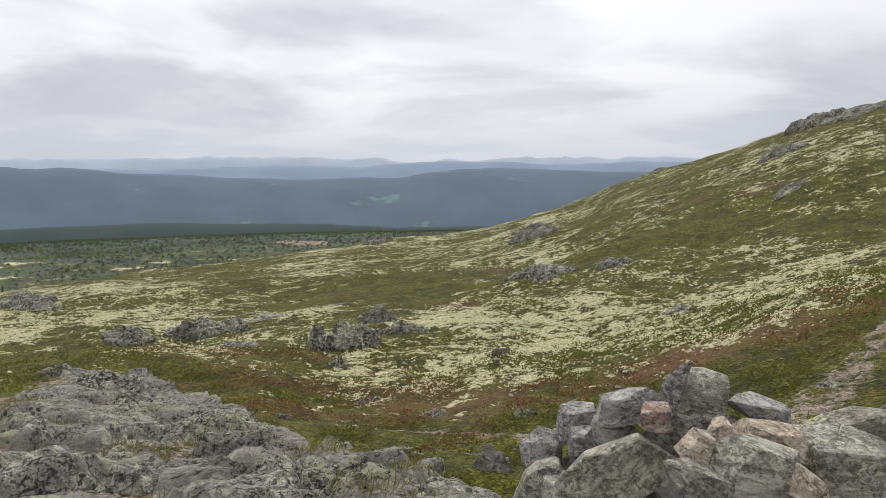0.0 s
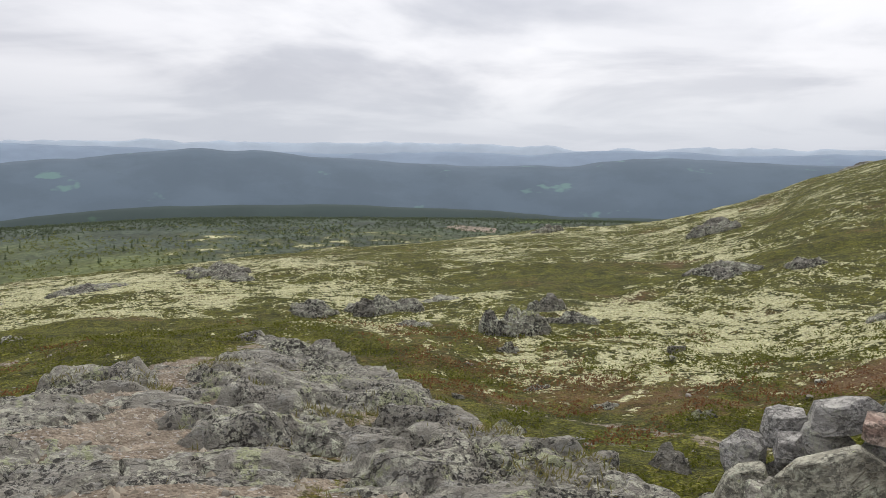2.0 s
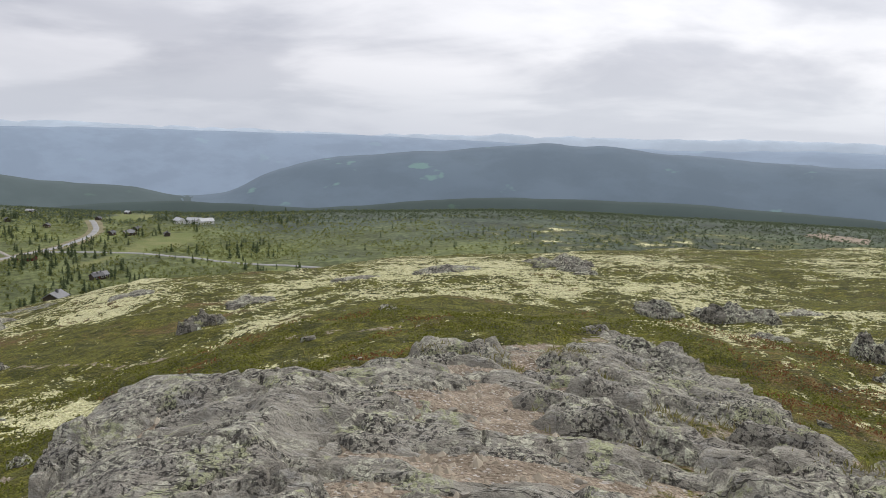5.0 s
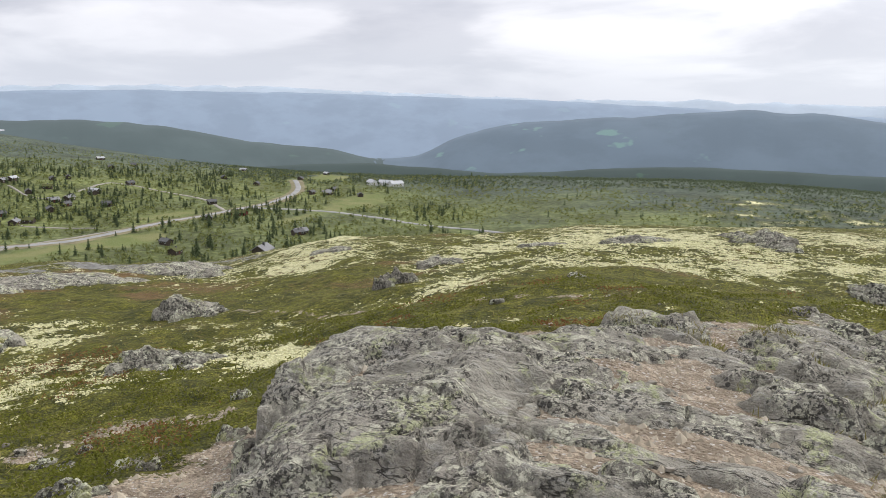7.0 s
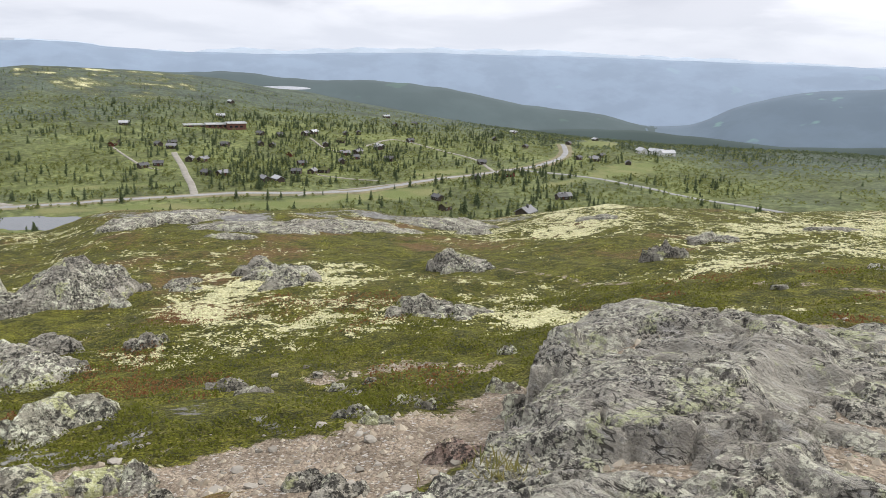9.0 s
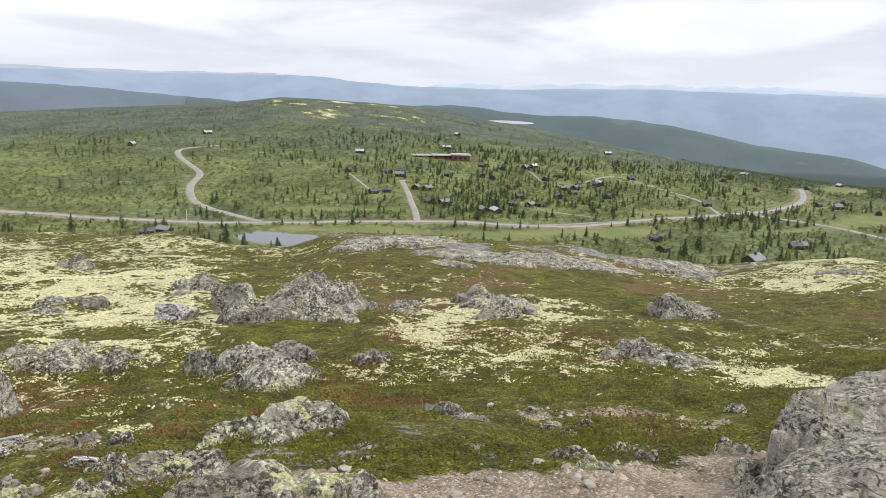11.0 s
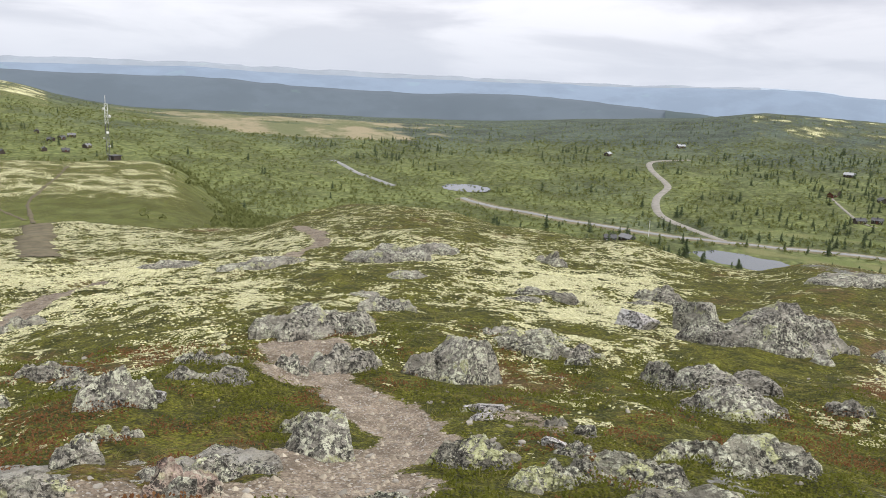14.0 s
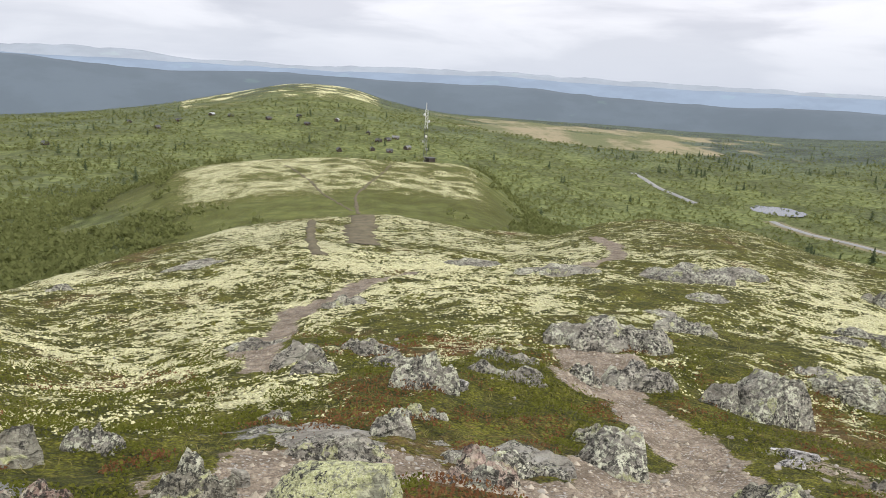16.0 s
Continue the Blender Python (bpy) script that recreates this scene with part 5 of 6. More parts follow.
rock(-7.00, -3.96, 0.32, 0.08, "grey")
rock(-5.66, -2.32, 0.17, 0.08, "grey")
rock(-5.85, -2.22, 0.15, 0.10, "grey")
rock(-5.60, -3.05, 0.31, 0.08, "grey")
rock(-3.26, -5.19, 0.30, 0.18, "grey")
rock(-15.85, -3.56, 0.75, 0.35, "grey")
rock(-5.83, -6.44, 0.54, 0.16, "grey")
rock(-17.08, -7.18, 0.57, 0.17, "grey")
rock(-13.78, -10.95, 0.67, 0.13, "grey")
rock(-18.09, -5.66, 0.58, 0.14, "grey")
rock(-15.91, -7.80, 0.68, 0.14, "grey")
rock(-1.62, -3.03, 0.73, 0.41, "yellow")
rock(-1.34, -4.34, 0.42, 0.31, "lichened")
rock(-0.62, -5.59, 0.53, 0.29, "lichened")
rock(-0.31, -4.50, 0.27, 0.17, "lichened")
rock(-0.61, -4.51, 0.32, 0.15, "reddish")
rock(-3.16, -4.99, 0.31, 0.22, "grey")
rock(-4.09, -8.89, 0.61, 0.26, "grey")
rock(-3.87, -7.85, 0.48, 0.16, "grey")
rock(-4.61, -11.68, 0.87, 0.21, "grey")
rock(-8.43, -15.94, 0.77, 0.30, "grey")
rock(-5.11, -8.79, 0.63, 0.21, "grey")
rock(-4.91, -7.87, 0.57, 0.19, "grey")
rock(-5.49, -6.81, 0.41, 0.15, "grey")
rock(-8.24, -26.97, 2.31, 0.29, "grey")
rock(-3.64, -25.47, 0.79, 0.24, "grey")
rock(-0.30, -4.55, 0.15, 0.11, "grey")
rock(-2.64, -6.09, 0.27, 0.09, "grey")
rock(-1.71, -4.44, 0.11, 0.13, "grey")
rock(-3.84, -5.46, 0.19, 0.10, "grey")
rock(-2.58, -4.64, 0.47, 0.20, "bare")
rock(-2.35, -4.81, 0.35, 0.13, "bare")
rock(-3.59, -4.11, 0.40, 0.18, "bare")
rock(-1.12, -5.81, 0.33, 0.19, "grey")
rock(-11.88, -8.91, 1.01, 0.27, "grey")
rock(-10.01, -8.28, 0.80, 0.24, "grey")
rock(-4.73, -6.24, 0.14, 0.14, "quartz")
rock(-3.05, -2.65, 0.20, 0.08, "grey")
rock(-3.79, -2.76, 0.31, 0.08, "lichened")
rock(-5.31, -2.76, 0.34, 0.12, "lichened")

rock(-7.0, -3.75, 0.34, 0.09, "quartz")
rock(-7.05, -4.0, 0.22, 0.07, "quartz")
rock(-6.72, -2.9, 0.2, 0.09, "grey")
rock(-6.6, -2.55, 0.24, 0.13, "bare")
rock(-2.62, -5.15, 1.2, 0.06, "plate")
rock(-3.7, -4.2, 0.85, 0.13, "plate")

# ---- cairn beside the summit ----
cairn = new("cairn")
cairn.matrix_world = pose(0.65, 2.32, 0.0)
tagged(cairn, "cairn of loosely piled slate and gneiss stones", "cairn")
stone_count = 0


def split_stone(size, seed):
    """A frost-split stone: two uneven bedding faces, broken sides and slightly worn edges."""
    rng = np.random.default_rng(seed)
    w, d, h = size
    bm = bmesh.new()
    k = int(rng.integers(5, 8))
    spin = rng.uniform(0, 6.28)
    slope = rng.normal(size=2) * 0.12
    for z, narrow in ((-0.5, rng.uniform(0.8, 1.0)), (0.5, rng.uniform(0.45, 0.85))):
        for q in range(k):
            a = spin + 6.283 * (q + rng.uniform(-0.3, 0.3)) / k
            reach = narrow * rng.uniform(0.88, 1.05) * 0.5 / max(abs(math.cos(a)), abs(math.sin(a))) ** 0.75
            px, py = reach * math.cos(a), reach * math.sin(a)
            bm.verts.new((w * px, d * py, h * (z + slope[0] * px * 2 + slope[1] * py * 2 + rng.normal() * 0.05)))
    bm.verts.new((w * 0.53 * rng.choice((-1, 1)), d * rng.uniform(-0.2, 0.2), h * rng.uniform(-0.2, 0.2)))
    hull = bmesh.ops.convex_hull(bm, input=bm.verts[:])
    bmesh.ops.delete(bm, geom=[v for v in bm.verts if not v.link_faces], context="VERTS")
    bmesh.ops.dissolve_limit(bm, angle_limit=radians(7), verts=bm.verts[:], edges=bm.edges[:])
    bmesh.ops.bevel(bm, geom=bm.edges[:], offset=0.035 * min(size), segments=2, profile=0.6, affect="EDGES", clamp_overlap=True)
    bmesh.ops.triangulate(bm, faces=bm.faces[:])
    me = bpy.data.meshes.new("stone")
    bm.to_mesh(me)
    bm.free()
    return me


STONE_MATS = {"slate": "dark_slate", "reddish": "reddish_gneiss", "grey": "grey_gneiss", "lichened": "lichen_covered_gneiss", "tan": "tan_schist"}


def cairn_stone(kind, x, y, z, w, h, depth, tilt, turn=0.0):
    global stone_count
    stone_count += 1
    me = split_stone((w * 1.08, depth, max(0.85 * h, h - 0.12 * depth)), 700 + stone_count)
    me.materials.append(CAIRN_MATS[STONE_MATS[kind]])
    part("stone", me, cairn).matrix_basis = Matrix.Translation((x - 0.65, y - 2.32, z)) @ pose(0, 0, 0, 0, tilt, 0) @ pose(0, 0, 0, 4, 0, turn)


# kind, place, width, height, depth and tilt of the stones
PILE_TOP = [
    ("slate", 0.551, 2.657, 0.895, 0.230, 0.097, 0.20, -14),
    ("slate", 0.650, 2.520, 0.972, 0.062, 0.180, 0.08, 18),
    ("reddish", 0.580, 2.445, 0.935, 0.086, 0.069, 0.10, 8),
    ("grey", 0.769, 2.621, 0.916, 0.196, 0.174, 0.17, 6),
    ("slate", 0.947, 2.634, 0.893, 0.178, 0.064, 0.18, 16),
    ("slate", 0.425, 2.744, 0.818, 0.134, 0.097, 0.14, -8),
    ("slate", 0.414, 2.631, 0.800, 0.125, 0.064, 0.14, -4),
    ("slate", 0.316, 2.708, 0.735, 0.155, 0.103, 0.18, 14),
    ("lichened", 0.282, 2.567, 0.699, 0.151, 0.119, 0.16, 6),
    ("lichened", 0.480, 2.403, 0.815, 0.335, 0.144, 0.22, -27),
    ("tan", 0.628, 2.249, 0.928, 0.101, 0.089, 0.11, 28),
    ("tan", 0.733, 2.362, 0.908, 0.085, 0.095, 0.10, -8),
    ("grey", 0.773, 2.221, 0.883, 0.250, 0.150, 0.20, 16),
]
PILE_SIDE = [
    ("slate", 0.50, 2.640, 0.800, 0.200, 0.140, 0.15, 0),
    ("grey", 0.624, 2.179, 0.865, 0.210, 0.078, 0.18, 26),
    ("tan", 0.886, 2.406, 0.888, 0.205, 0.072, 0.16, 17),
    ("grey", 1.076, 2.391, 0.791, 0.294, 0.223, 0.24, -4),
    ("lichened", 1.179, 2.593, 0.833, 0.338, 0.100, 0.20, -15),
    ("tan", 0.859, 2.195, 0.859, 0.189, 0.082, 0.14, 38),
    ("slate", 0.728, 2.633, 0.845, 0.164, 0.091, 0.18, 0),
    ("slate", 0.678, 2.656, 0.748, 0.223, 0.167, 0.20, 0),
    ("slate", 0.865, 2.605, 0.785, 0.223, 0.167, 0.20, 0),
    ("slate", 1.033, 2.535, 0.794, 0.186, 0.149, 0.20, 0),
    ("slate", 0.461, 2.684, 0.683, 0.204, 0.167, 0.20, 0),
    ("grey", 0.341, 2.486, 0.687, 0.154, 0.103, 0.16, 0),
    ("slate", 0.513, 2.406, 0.712, 0.217, 0.100, 0.20, 0),
    ("slate", 0.746, 2.290, 0.750, 0.229, 0.098, 0.20, 0),
]


def pile():
    for row in PILE_TOP + PILE_SIDE:
        cairn_stone(*row)
    # the lower courses that carry the pile
    rng = random.Random(4)
    for level, (zz, count, rad_, size) in enumerate(((0.12, 9, 0.5, 0.42), (0.36, 8, 0.42, 0.36), (0.55, 9, 0.32, 0.25))):
        for k in range(count):
            a = 2 * math.pi * (k + 0.5 * level) / count
            rr = rad_ * rng.uniform(0.85, 1.1)
            cairn_stone(rng.choice(("grey", "slate", "lichened")), 0.66 + rr * math.cos(a), 2.36 + 0.75 * rr * math.sin(a), zz, size * rng.uniform(0.8, 1.1), size * rng.uniform(0.45, 0.7), size * 0.8, rng.uniform(-12, 12), math.degrees(a))
    for x, y, zz, size in ((0.66, 2.44, 0.26, 0.6), (0.66, 2.46, 0.54, 0.42)):
        cairn_stone("slate", x, y, zz, size, 0.34, size * 0.8, 0)


pile()

# ---- ground cover near the trail: countless small plants and stones, each kind one object ----
def scatter(count, r0, r1, power, seed, b0=-35.0, b1=180.0):
    rng = np.random.default_rng(seed)
    b = rng.uniform(b0, b1, count)
    r = (r0 ** power + (r1 ** power - r0 ** power) * rng.random(count)) ** (1 / power)
    x, y = polar(b, r)
    return x, y, rng


def rock_top(x, y):
    """Height of the ground or of the bare rock, whichever is higher."""
    r = np.hypot(x, y)
    g = land_z(x, y)
    s = g + ledge(x, y) * smooth(0.7, 2.2, r) - 0.5 * (1 - slab_inside(x, y))
    return g, s


def fans(name, cx, cy, cz, size, height, sides, rng, mat, label, category, rings=1, jag=0.3):
    """Low irregular tufts: domes of one or two rings with a shifted tip."""
    k = len(cx)
    a = rng.uniform(0, 6.28, k)[:, None] + np.linspace(0, 2 * np.pi, sides, endpoint=False)[None]
    V, F = [], []
    base = np.arange(k)[:, None] * (sides * rings + 1)
    for q in range(rings):
        rad_ = size[:, None] * (1 - 0.42 * q) * (1 + jag * rng.uniform(-1, 1, (k, sides)))
        lift_ = height[:, None] * ((-0.25, 0.72)[q] if rings == 2 else -0.2) * (1 + 0.25 * rng.uniform(-1, 1, (k, sides)))
        V.append(np.stack([cx[:, None] + rad_ * np.cos(a), cy[:, None] + rad_ * np.sin(a), cz[:, None] + lift_], -1))
    tip = np.stack([cx + 0.3 * size * rng.uniform(-1, 1, k), cy + 0.3 * size * rng.uniform(-1, 1, k), cz + height], -1)[:, None]
    V = np.concatenate(V + [tip], 1).reshape(-1, 3)
    i = np.arange(sides)[None]
    j = (i + 1) % sides
    top = base + sides * rings
    last = sides * (rings - 1)
    F.append(np.stack([base + last + i, base + last + j, top + 0 * i], -1).reshape(-1, 3))
    if rings == 2:
        F.append(np.stack([base + i, base + j, base + sides + j], -1).reshape(-1, 3))
        F.append(np.stack([base + i, base + sides + j, base + sides + i], -1).reshape(-1, 3))
    ob = new(name, mesh_of(name, V, np.concatenate(F), mat, False))
    return tagged(ob, label, category, kind="stuff")


x, y, rng = scatter(420000, 4.0, 30, 0.85, 1)
c = covers(x, y)
keep = (c[0] > 0.30 + 0.75 * rng.random(len(x))) & (c[1] < 0.4) & (slab_inside(x, y) < 0.1)
x, y = x[keep], y[keep]
r = np.hypot(x, y)
nearby = r < 9
z = land_z(x, y)
s = (0.007 + 0.012 * rng.random(len(x)) ** 2) * (1 + r / 20)
fans("reindeer_lichen", x[nearby], y[nearby], z[nearby], s[nearby], 0.9 * s[nearby], 5, rng, MAT_LICHEN, "cushions of pale yellow reindeer lichen over the heath", "lichen", 2)
fans("reindeer_lichen", x[~nearby], y[~nearby], z[~nearby], s[~nearby] * 1.1, 0.7 * s[~nearby], 4, rng, MAT_LICHEN, "pale lichen cushions scattered over the farther heath", "lichen", 1)


def leaves(name, cx, cy, cz, size, rng, mat, label, category, up_lift, stretch=1.0):
    """Small leaf blades at odd tilts."""
    k = len(cx)
    a, t = rng.uniform(0, 6.28, k), rng.uniform(0.15, 1.2, k)
    d = np.stack([np.cos(a) * np.cos(t), np.sin(a) * np.cos(t), np.sin(t)], -1)
    w = np.stack([-np.sin(a), np.cos(a), rng.uniform(-0.5, 0.5, k)], -1)
    p = np.stack([cx, cy, cz + up_lift * rng.random(k)], -1)
    h = (size * stretch)[:, None]
    q = size[:, None]
    V = np.stack([p, p + 0.5 * h * d - 0.38 * q * w, p + h * d, p + 0.5 * h * d + 0.38 * q * w], 1).reshape(-1, 3)
    F = np.arange(4 * k).reshape(-1, 4)
    return tagged(new(name, mesh_of(name, V, F, mat, False)), label, category, kind="stuff")


x, y, rng = scatter(300000, 2.6, 13, 0.8, 2)
c = covers(x, y)
clump = fbm(x / 0.45, y / 0.45, 3, 211)
keep = (clump > -0.05) & (c[1] < 0.35) & (slab_inside(x, y) < 0.05) & (c[0] + 0.3 * clump < 0.75)
x, y, cl, rd = x[keep], y[keep], clump[keep], c[3][keep]
z = land_z(x, y)
size = (0.014 + 0.014 * rng.random(len(x))) * (1 + np.hypot(x, y) / 30)
reddish = rd + 0.6 * fbm(x / 0.9, y / 0.9, 2, 213) > 0.42
bb = bearing_of(x, y)
thick = smooth(60, 66, bb) * smooth(96, 88, bb) * smooth(5.0, 6.2, np.hypot(x, y)) * smooth(10.2, 9.0, np.hypot(x, y))
up_ = 0.03 + 0.12 * np.clip(cl, 0, 1) + 0.16 * thick * np.clip(cl + 0.2, 0, 1)
leaves("dwarf_shrubs", x[~reddish], y[~reddish], z[~reddish], size[~reddish], rng, MAT_LEAF, "low green crowberry and dwarf birch shrubs", "shrubs", up_[~reddish])
leaves("red_heath", x[reddish], y[reddish], z[reddish], size[reddish] * 0.9, rng, MAT_RED, "reddened dwarf shrubs among the green heath", "shrubs", up_[reddish])

x, y, rng = scatter(40000, 2.4, 16, 0.9, 3)
c = covers(x, y)
g, s = rock_top(x, y)
keep = (fbm(x / 0.6, y / 0.6, 3, 221) > 0.12) & (c[1] < 0.75) & (s < g + 0.02) & (c[0] < 0.7)
x, y, g = x[keep], y[keep], g[keep]
leaves("grass", x, y, g - 0.01, 0.006 + 0.004 * rng.random(len(x)) * (1 + np.hypot(x, y) / 8), rng, MAT_GRASS, "dry yellow-green grass blades between the rocks", "grass", 0.0, 8.0)

# grass tufts that grow in hollows of the summit rock
rng = np.random.default_rng(5)
for tb, tr_, size in ((5.0, 4.6, 0.16), (2.0, 5.0, 0.12), (33.0, 7.6, 0.2), (29.0, 8.2, 0.16), (26.0, 6.8, 0.12), (21.0, 6.0, 0.14), (16.0, 6.4, 0.18), (67.0, 3.6, 0.12), (9.0, 5.6, 0.15), (38.0, 7.9, 0.14)):
    cx, cy = polar(tb, tr_)
    k = int(1500 * size)
    x, y = cx + size * rng.normal(size=k), cy + 0.6 * size * rng.normal(size=k)
    g, s = rock_top(x, y)
    leaves("grass_tuft", x, y, np.maximum(g, s) - 0.01, 0.007 + 0.006 * rng.random(k), rng, MAT_GRASS, "yellow-green grass tuft in a rock hollow", "grass", 0.0, 8.0)

# loose gravel and stones on the trails and in the hollows
x, y, rng = scatter(26000, 2.3, 13, 0.8, 4)
c = covers(x, y)
g, s = rock_top(x, y)
keep = (c[1] > 0.45) & (s < g + 0.03)
x, y, g = x[keep], y[keep], g[keep]
size = 0.007 + 0.035 * rng.random(len(x)) ** 5 + 0.006 * rng.random(len(x))
fans("loose_gravel", x, y, g, size, 0.8 * size, 5, rng, MAT_PEBBLE, "loose pinkish and grey gravel on the trail", "gravel", 1)

# rubble: loose stones of a hand's size along the trails and ledges
x, y, rng = scatter(9000, 2.4, 14, 0.9, 6)
c = covers(x, y)
g, s = rock_top(x, y)
keep = (fbm(x / 0.9, y / 0.9, 3, 241) + 0.45 * c[1] > 0.36) & (c[0] < 0.5) & (s < g + 0.02)
x, y, top = x[keep][:900], y[keep][:900], np.maximum(g, s)[keep][:900]
V, F, o = [], [], 0
for k in range(len(x)):
    size = 0.018 + 0.08 * rng.random() ** 4
    bv, bf = block_arrays((size, size * rng.uniform(0.6, 1), size * rng.uniform(0.3, 0.6)), 900 + k % 40, 2, 7, 0.03)
    a = rng.uniform(0, 6.28)
    V.append(np.stack([x[k] + bv[:, 0] * math.cos(a) - bv[:, 1] * math.sin(a), y[k] + bv[:, 0] * math.sin(a) + bv[:, 1] * math.cos(a), top[k] + bv[:, 2] + 0.1 * size], -1))
    F.append(bf + o)
    o += len(bv)
tagged(new("rubble", mesh_of("rubble", np.concatenate(V), np.concatenate(F), MAT_RUBBLE, False)), "loose grey and reddish stones strewn between the rocks", "stones", kind="stuff")

# ---- woods of the valley: spruce and mountain birch ----
def spruce_mesh(seed, tiers=7, arms=7):
    """One spruce, 1 high: tiers of drooping, ragged branches."""
    rng = np.random.default_rng(seed)
    V, F = [], []
    for t in range(tiers):
        f = t / tiers
        z = 0.10 + 0.86 * f
        rad_ = 0.25 * (1 - f) ** 0.85 + 0.015
        o = len(V)
        V.append((0.01 * rng.normal(), 0.01 * rng.normal(), z + 0.16 * (1 - 0.4 * f)))
        spin = rng.uniform(0, 6.28)
        for k in range(2 * arms):
            a = spin + math.pi * k / arms
            q = rad_ * (rng.uniform(0.75, 1.25) if k % 2 == 0 else rng.uniform(0.35, 0.6))
            V.append((q * math.cos(a), q * math.sin(a), z - (0.045 if k % 2 == 0 else -0.01) + 0.02 * rng.normal()))
        F += [(o, o + 1 + k, o + 1 + (k + 1) % (2 * arms)) for k in range(2 * arms)]
    return np.array(V), np.array(F)


def birch_mesh(seed, clumps):
    """One small birch, 1 high: leaf clumps in an uneven crown with gaps."""
    rng = np.random.default_rng(seed)
    V = []
    for k in range(clumps):
        d = rng.normal(size=3)
        d /= np.linalg.norm(d)
        p = d * np.array([0.44, 0.44, 0.40]) * rng.uniform(0.35, 1.0) + np.array([0, 0, 0.55])
        n1 = rng.normal(size=3)
        n1 /= np.linalg.norm(n1)
        n2 = np.cross(n1, rng.normal(size=3))
        n2 /= np.linalg.norm(n2)
        s = rng.uniform(0.13, 0.24)
        V += [p - s * n1, p - 0.7 * s * n2, p + s * n1, p + 0.8 * s * n2]
    return np.array(V), np.arange(4 * clumps).reshape(-1, 4)


def open_ground(x, y):
    """True where no tree stands: roads, meadows, lakes, the lichen hills."""
    c = covers(x, y)
    bad = (c[4] > 0.35) | (c[2] < 0.62 + 0.45 * fbm(x / 9.0, y / 9.0, 2, 88))
    for line, half in ((ROAD_MAIN, 9), (ROAD_WEST, 6), (ROAD_BEND, 6), (ROAD_SIDE, 6), (ROAD_LOW, 7), (ROAD_CABINS, 5), *((d, 4) for d in DRIVES)):
        bad |= line_distance(x, y, line) < half
    for cx, cy, a, bb, turn, lz in LAKES:
        bad |= np.hypot(x - cx, y - cy) < 1.15 * max(a, bb)
    return bad


def forest(name, kinds, x, y, height, rng, mat, label):
    V, F, o = [], [], 0
    which = rng.integers(0, len(kinds), len(x))
    z = land_z(x, y)
    for k, (kv, kf) in enumerate(kinds):
        m = which == k
        cnt = int(m.sum())
        a = rng.uniform(0, 6.28, cnt)
        wide = height[m] * rng.uniform(0.85, 1.25, cnt)
        X = x[m][:, None] + wide[:, None] * (kv[None, :, 0] * np.cos(a)[:, None] - kv[None, :, 1] * np.sin(a)[:, None])
        Y = y[m][:, None] + wide[:, None] * (kv[None, :, 0] * np.sin(a)[:, None] + kv[None, :, 1] * np.cos(a)[:, None])
        Zt = z[m][:, None] - 0.1 + height[m][:, None] * kv[None, :, 2]
        V.append(np.stack([X, Y, Zt], -1).reshape(-1, 3))
        F.append((kf[None] + (np.arange(cnt) * len(kv))[:, None, None]).reshape(-1, kf.shape[1]) + o)
        o += cnt * len(kv)
    return tagged(new(name, mesh_of(name, np.concatenate(V), np.concatenate(F), mat, False)), label, "woods", kind="stuff")


SPRUCES = [spruce_mesh(k) for k in range(4)]
LOW_SPRUCES = [spruce_mesh(60 + k, 5, 4) for k in range(3)]
MID_SPRUCES = [spruce_mesh(70 + k, 6, 5) for k in range(4)]
BIRCHES = [birch_mesh(20 + k, 11) for k in range(5)]
FAR_BUSHES = [birch_mesh(40 + k, 6) for k in range(4)]


def grove(count, r0, r1, b0, b1, seed, gaps):
    x, y, rng = scatter(count, r0, r1, 1.3, seed, b0, b1)
    b = bearing_of(x, y)
    b = np.where(b < -90, b + 360, b)
    fringe = np.minimum(b1 - b, b - b0) / 7.0 > rng.random(count)
    keep = (~open_ground(x, y)) & (fbm(x / 45.0, y / 45.0, 3, seed + 50) > gaps) & fringe
    return x[keep], y[keep], rng


# birches over the slopes
x, y, rng = grove(17000, 250, 620, 48, 190, 301, -0.45)
forest("birch_wood", BIRCHES, x, y, rng.uniform(1.6, 3.3, len(x)), rng, MAT_BIRCH, "light green mountain birch wood on the valley slopes")
x, y, rng = grove(15000, 600, 1000, 46, 190, 302, -0.40)
forest("birch_wood", FAR_BUSHES, x, y, rng.uniform(2.6, 4.8, len(x)), rng, MAT_BIRCH, "light green birch wood over the far slope")
x, y, rng = grove(6000, 70, 250, 158, 188, 303, -0.5)
forest("birch_wood", BIRCHES, x, y, rng.uniform(1.2, 2.6, len(x)), rng, MAT_BIRCH, "light green birch scrub below the bare ridge")
x, y, rng = grove(3400, 110, 260, 121, 145, 304, -0.5)
forest("birch_wood", BIRCHES, x, y, rng.uniform(1.3, 2.8, len(x)), rng, MAT_BIRCH, "light green birch wood on the flank of the knoll")
x, y, rng = grove(9000, 950, 1320, 40, 190, 305, -0.35)
forest("far_birch_wood", FAR_BUSHES, x, y, rng.uniform(2.2, 4.2, len(x)), rng, MAT_HAZED_BIRCH, "far birch woods over the rolling hills")
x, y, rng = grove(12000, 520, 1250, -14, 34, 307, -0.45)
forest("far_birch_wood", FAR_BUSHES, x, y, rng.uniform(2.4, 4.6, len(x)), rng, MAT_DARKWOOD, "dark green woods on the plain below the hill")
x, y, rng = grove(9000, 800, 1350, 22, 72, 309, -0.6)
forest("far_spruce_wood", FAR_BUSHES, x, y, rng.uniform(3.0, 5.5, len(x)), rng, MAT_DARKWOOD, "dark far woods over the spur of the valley")
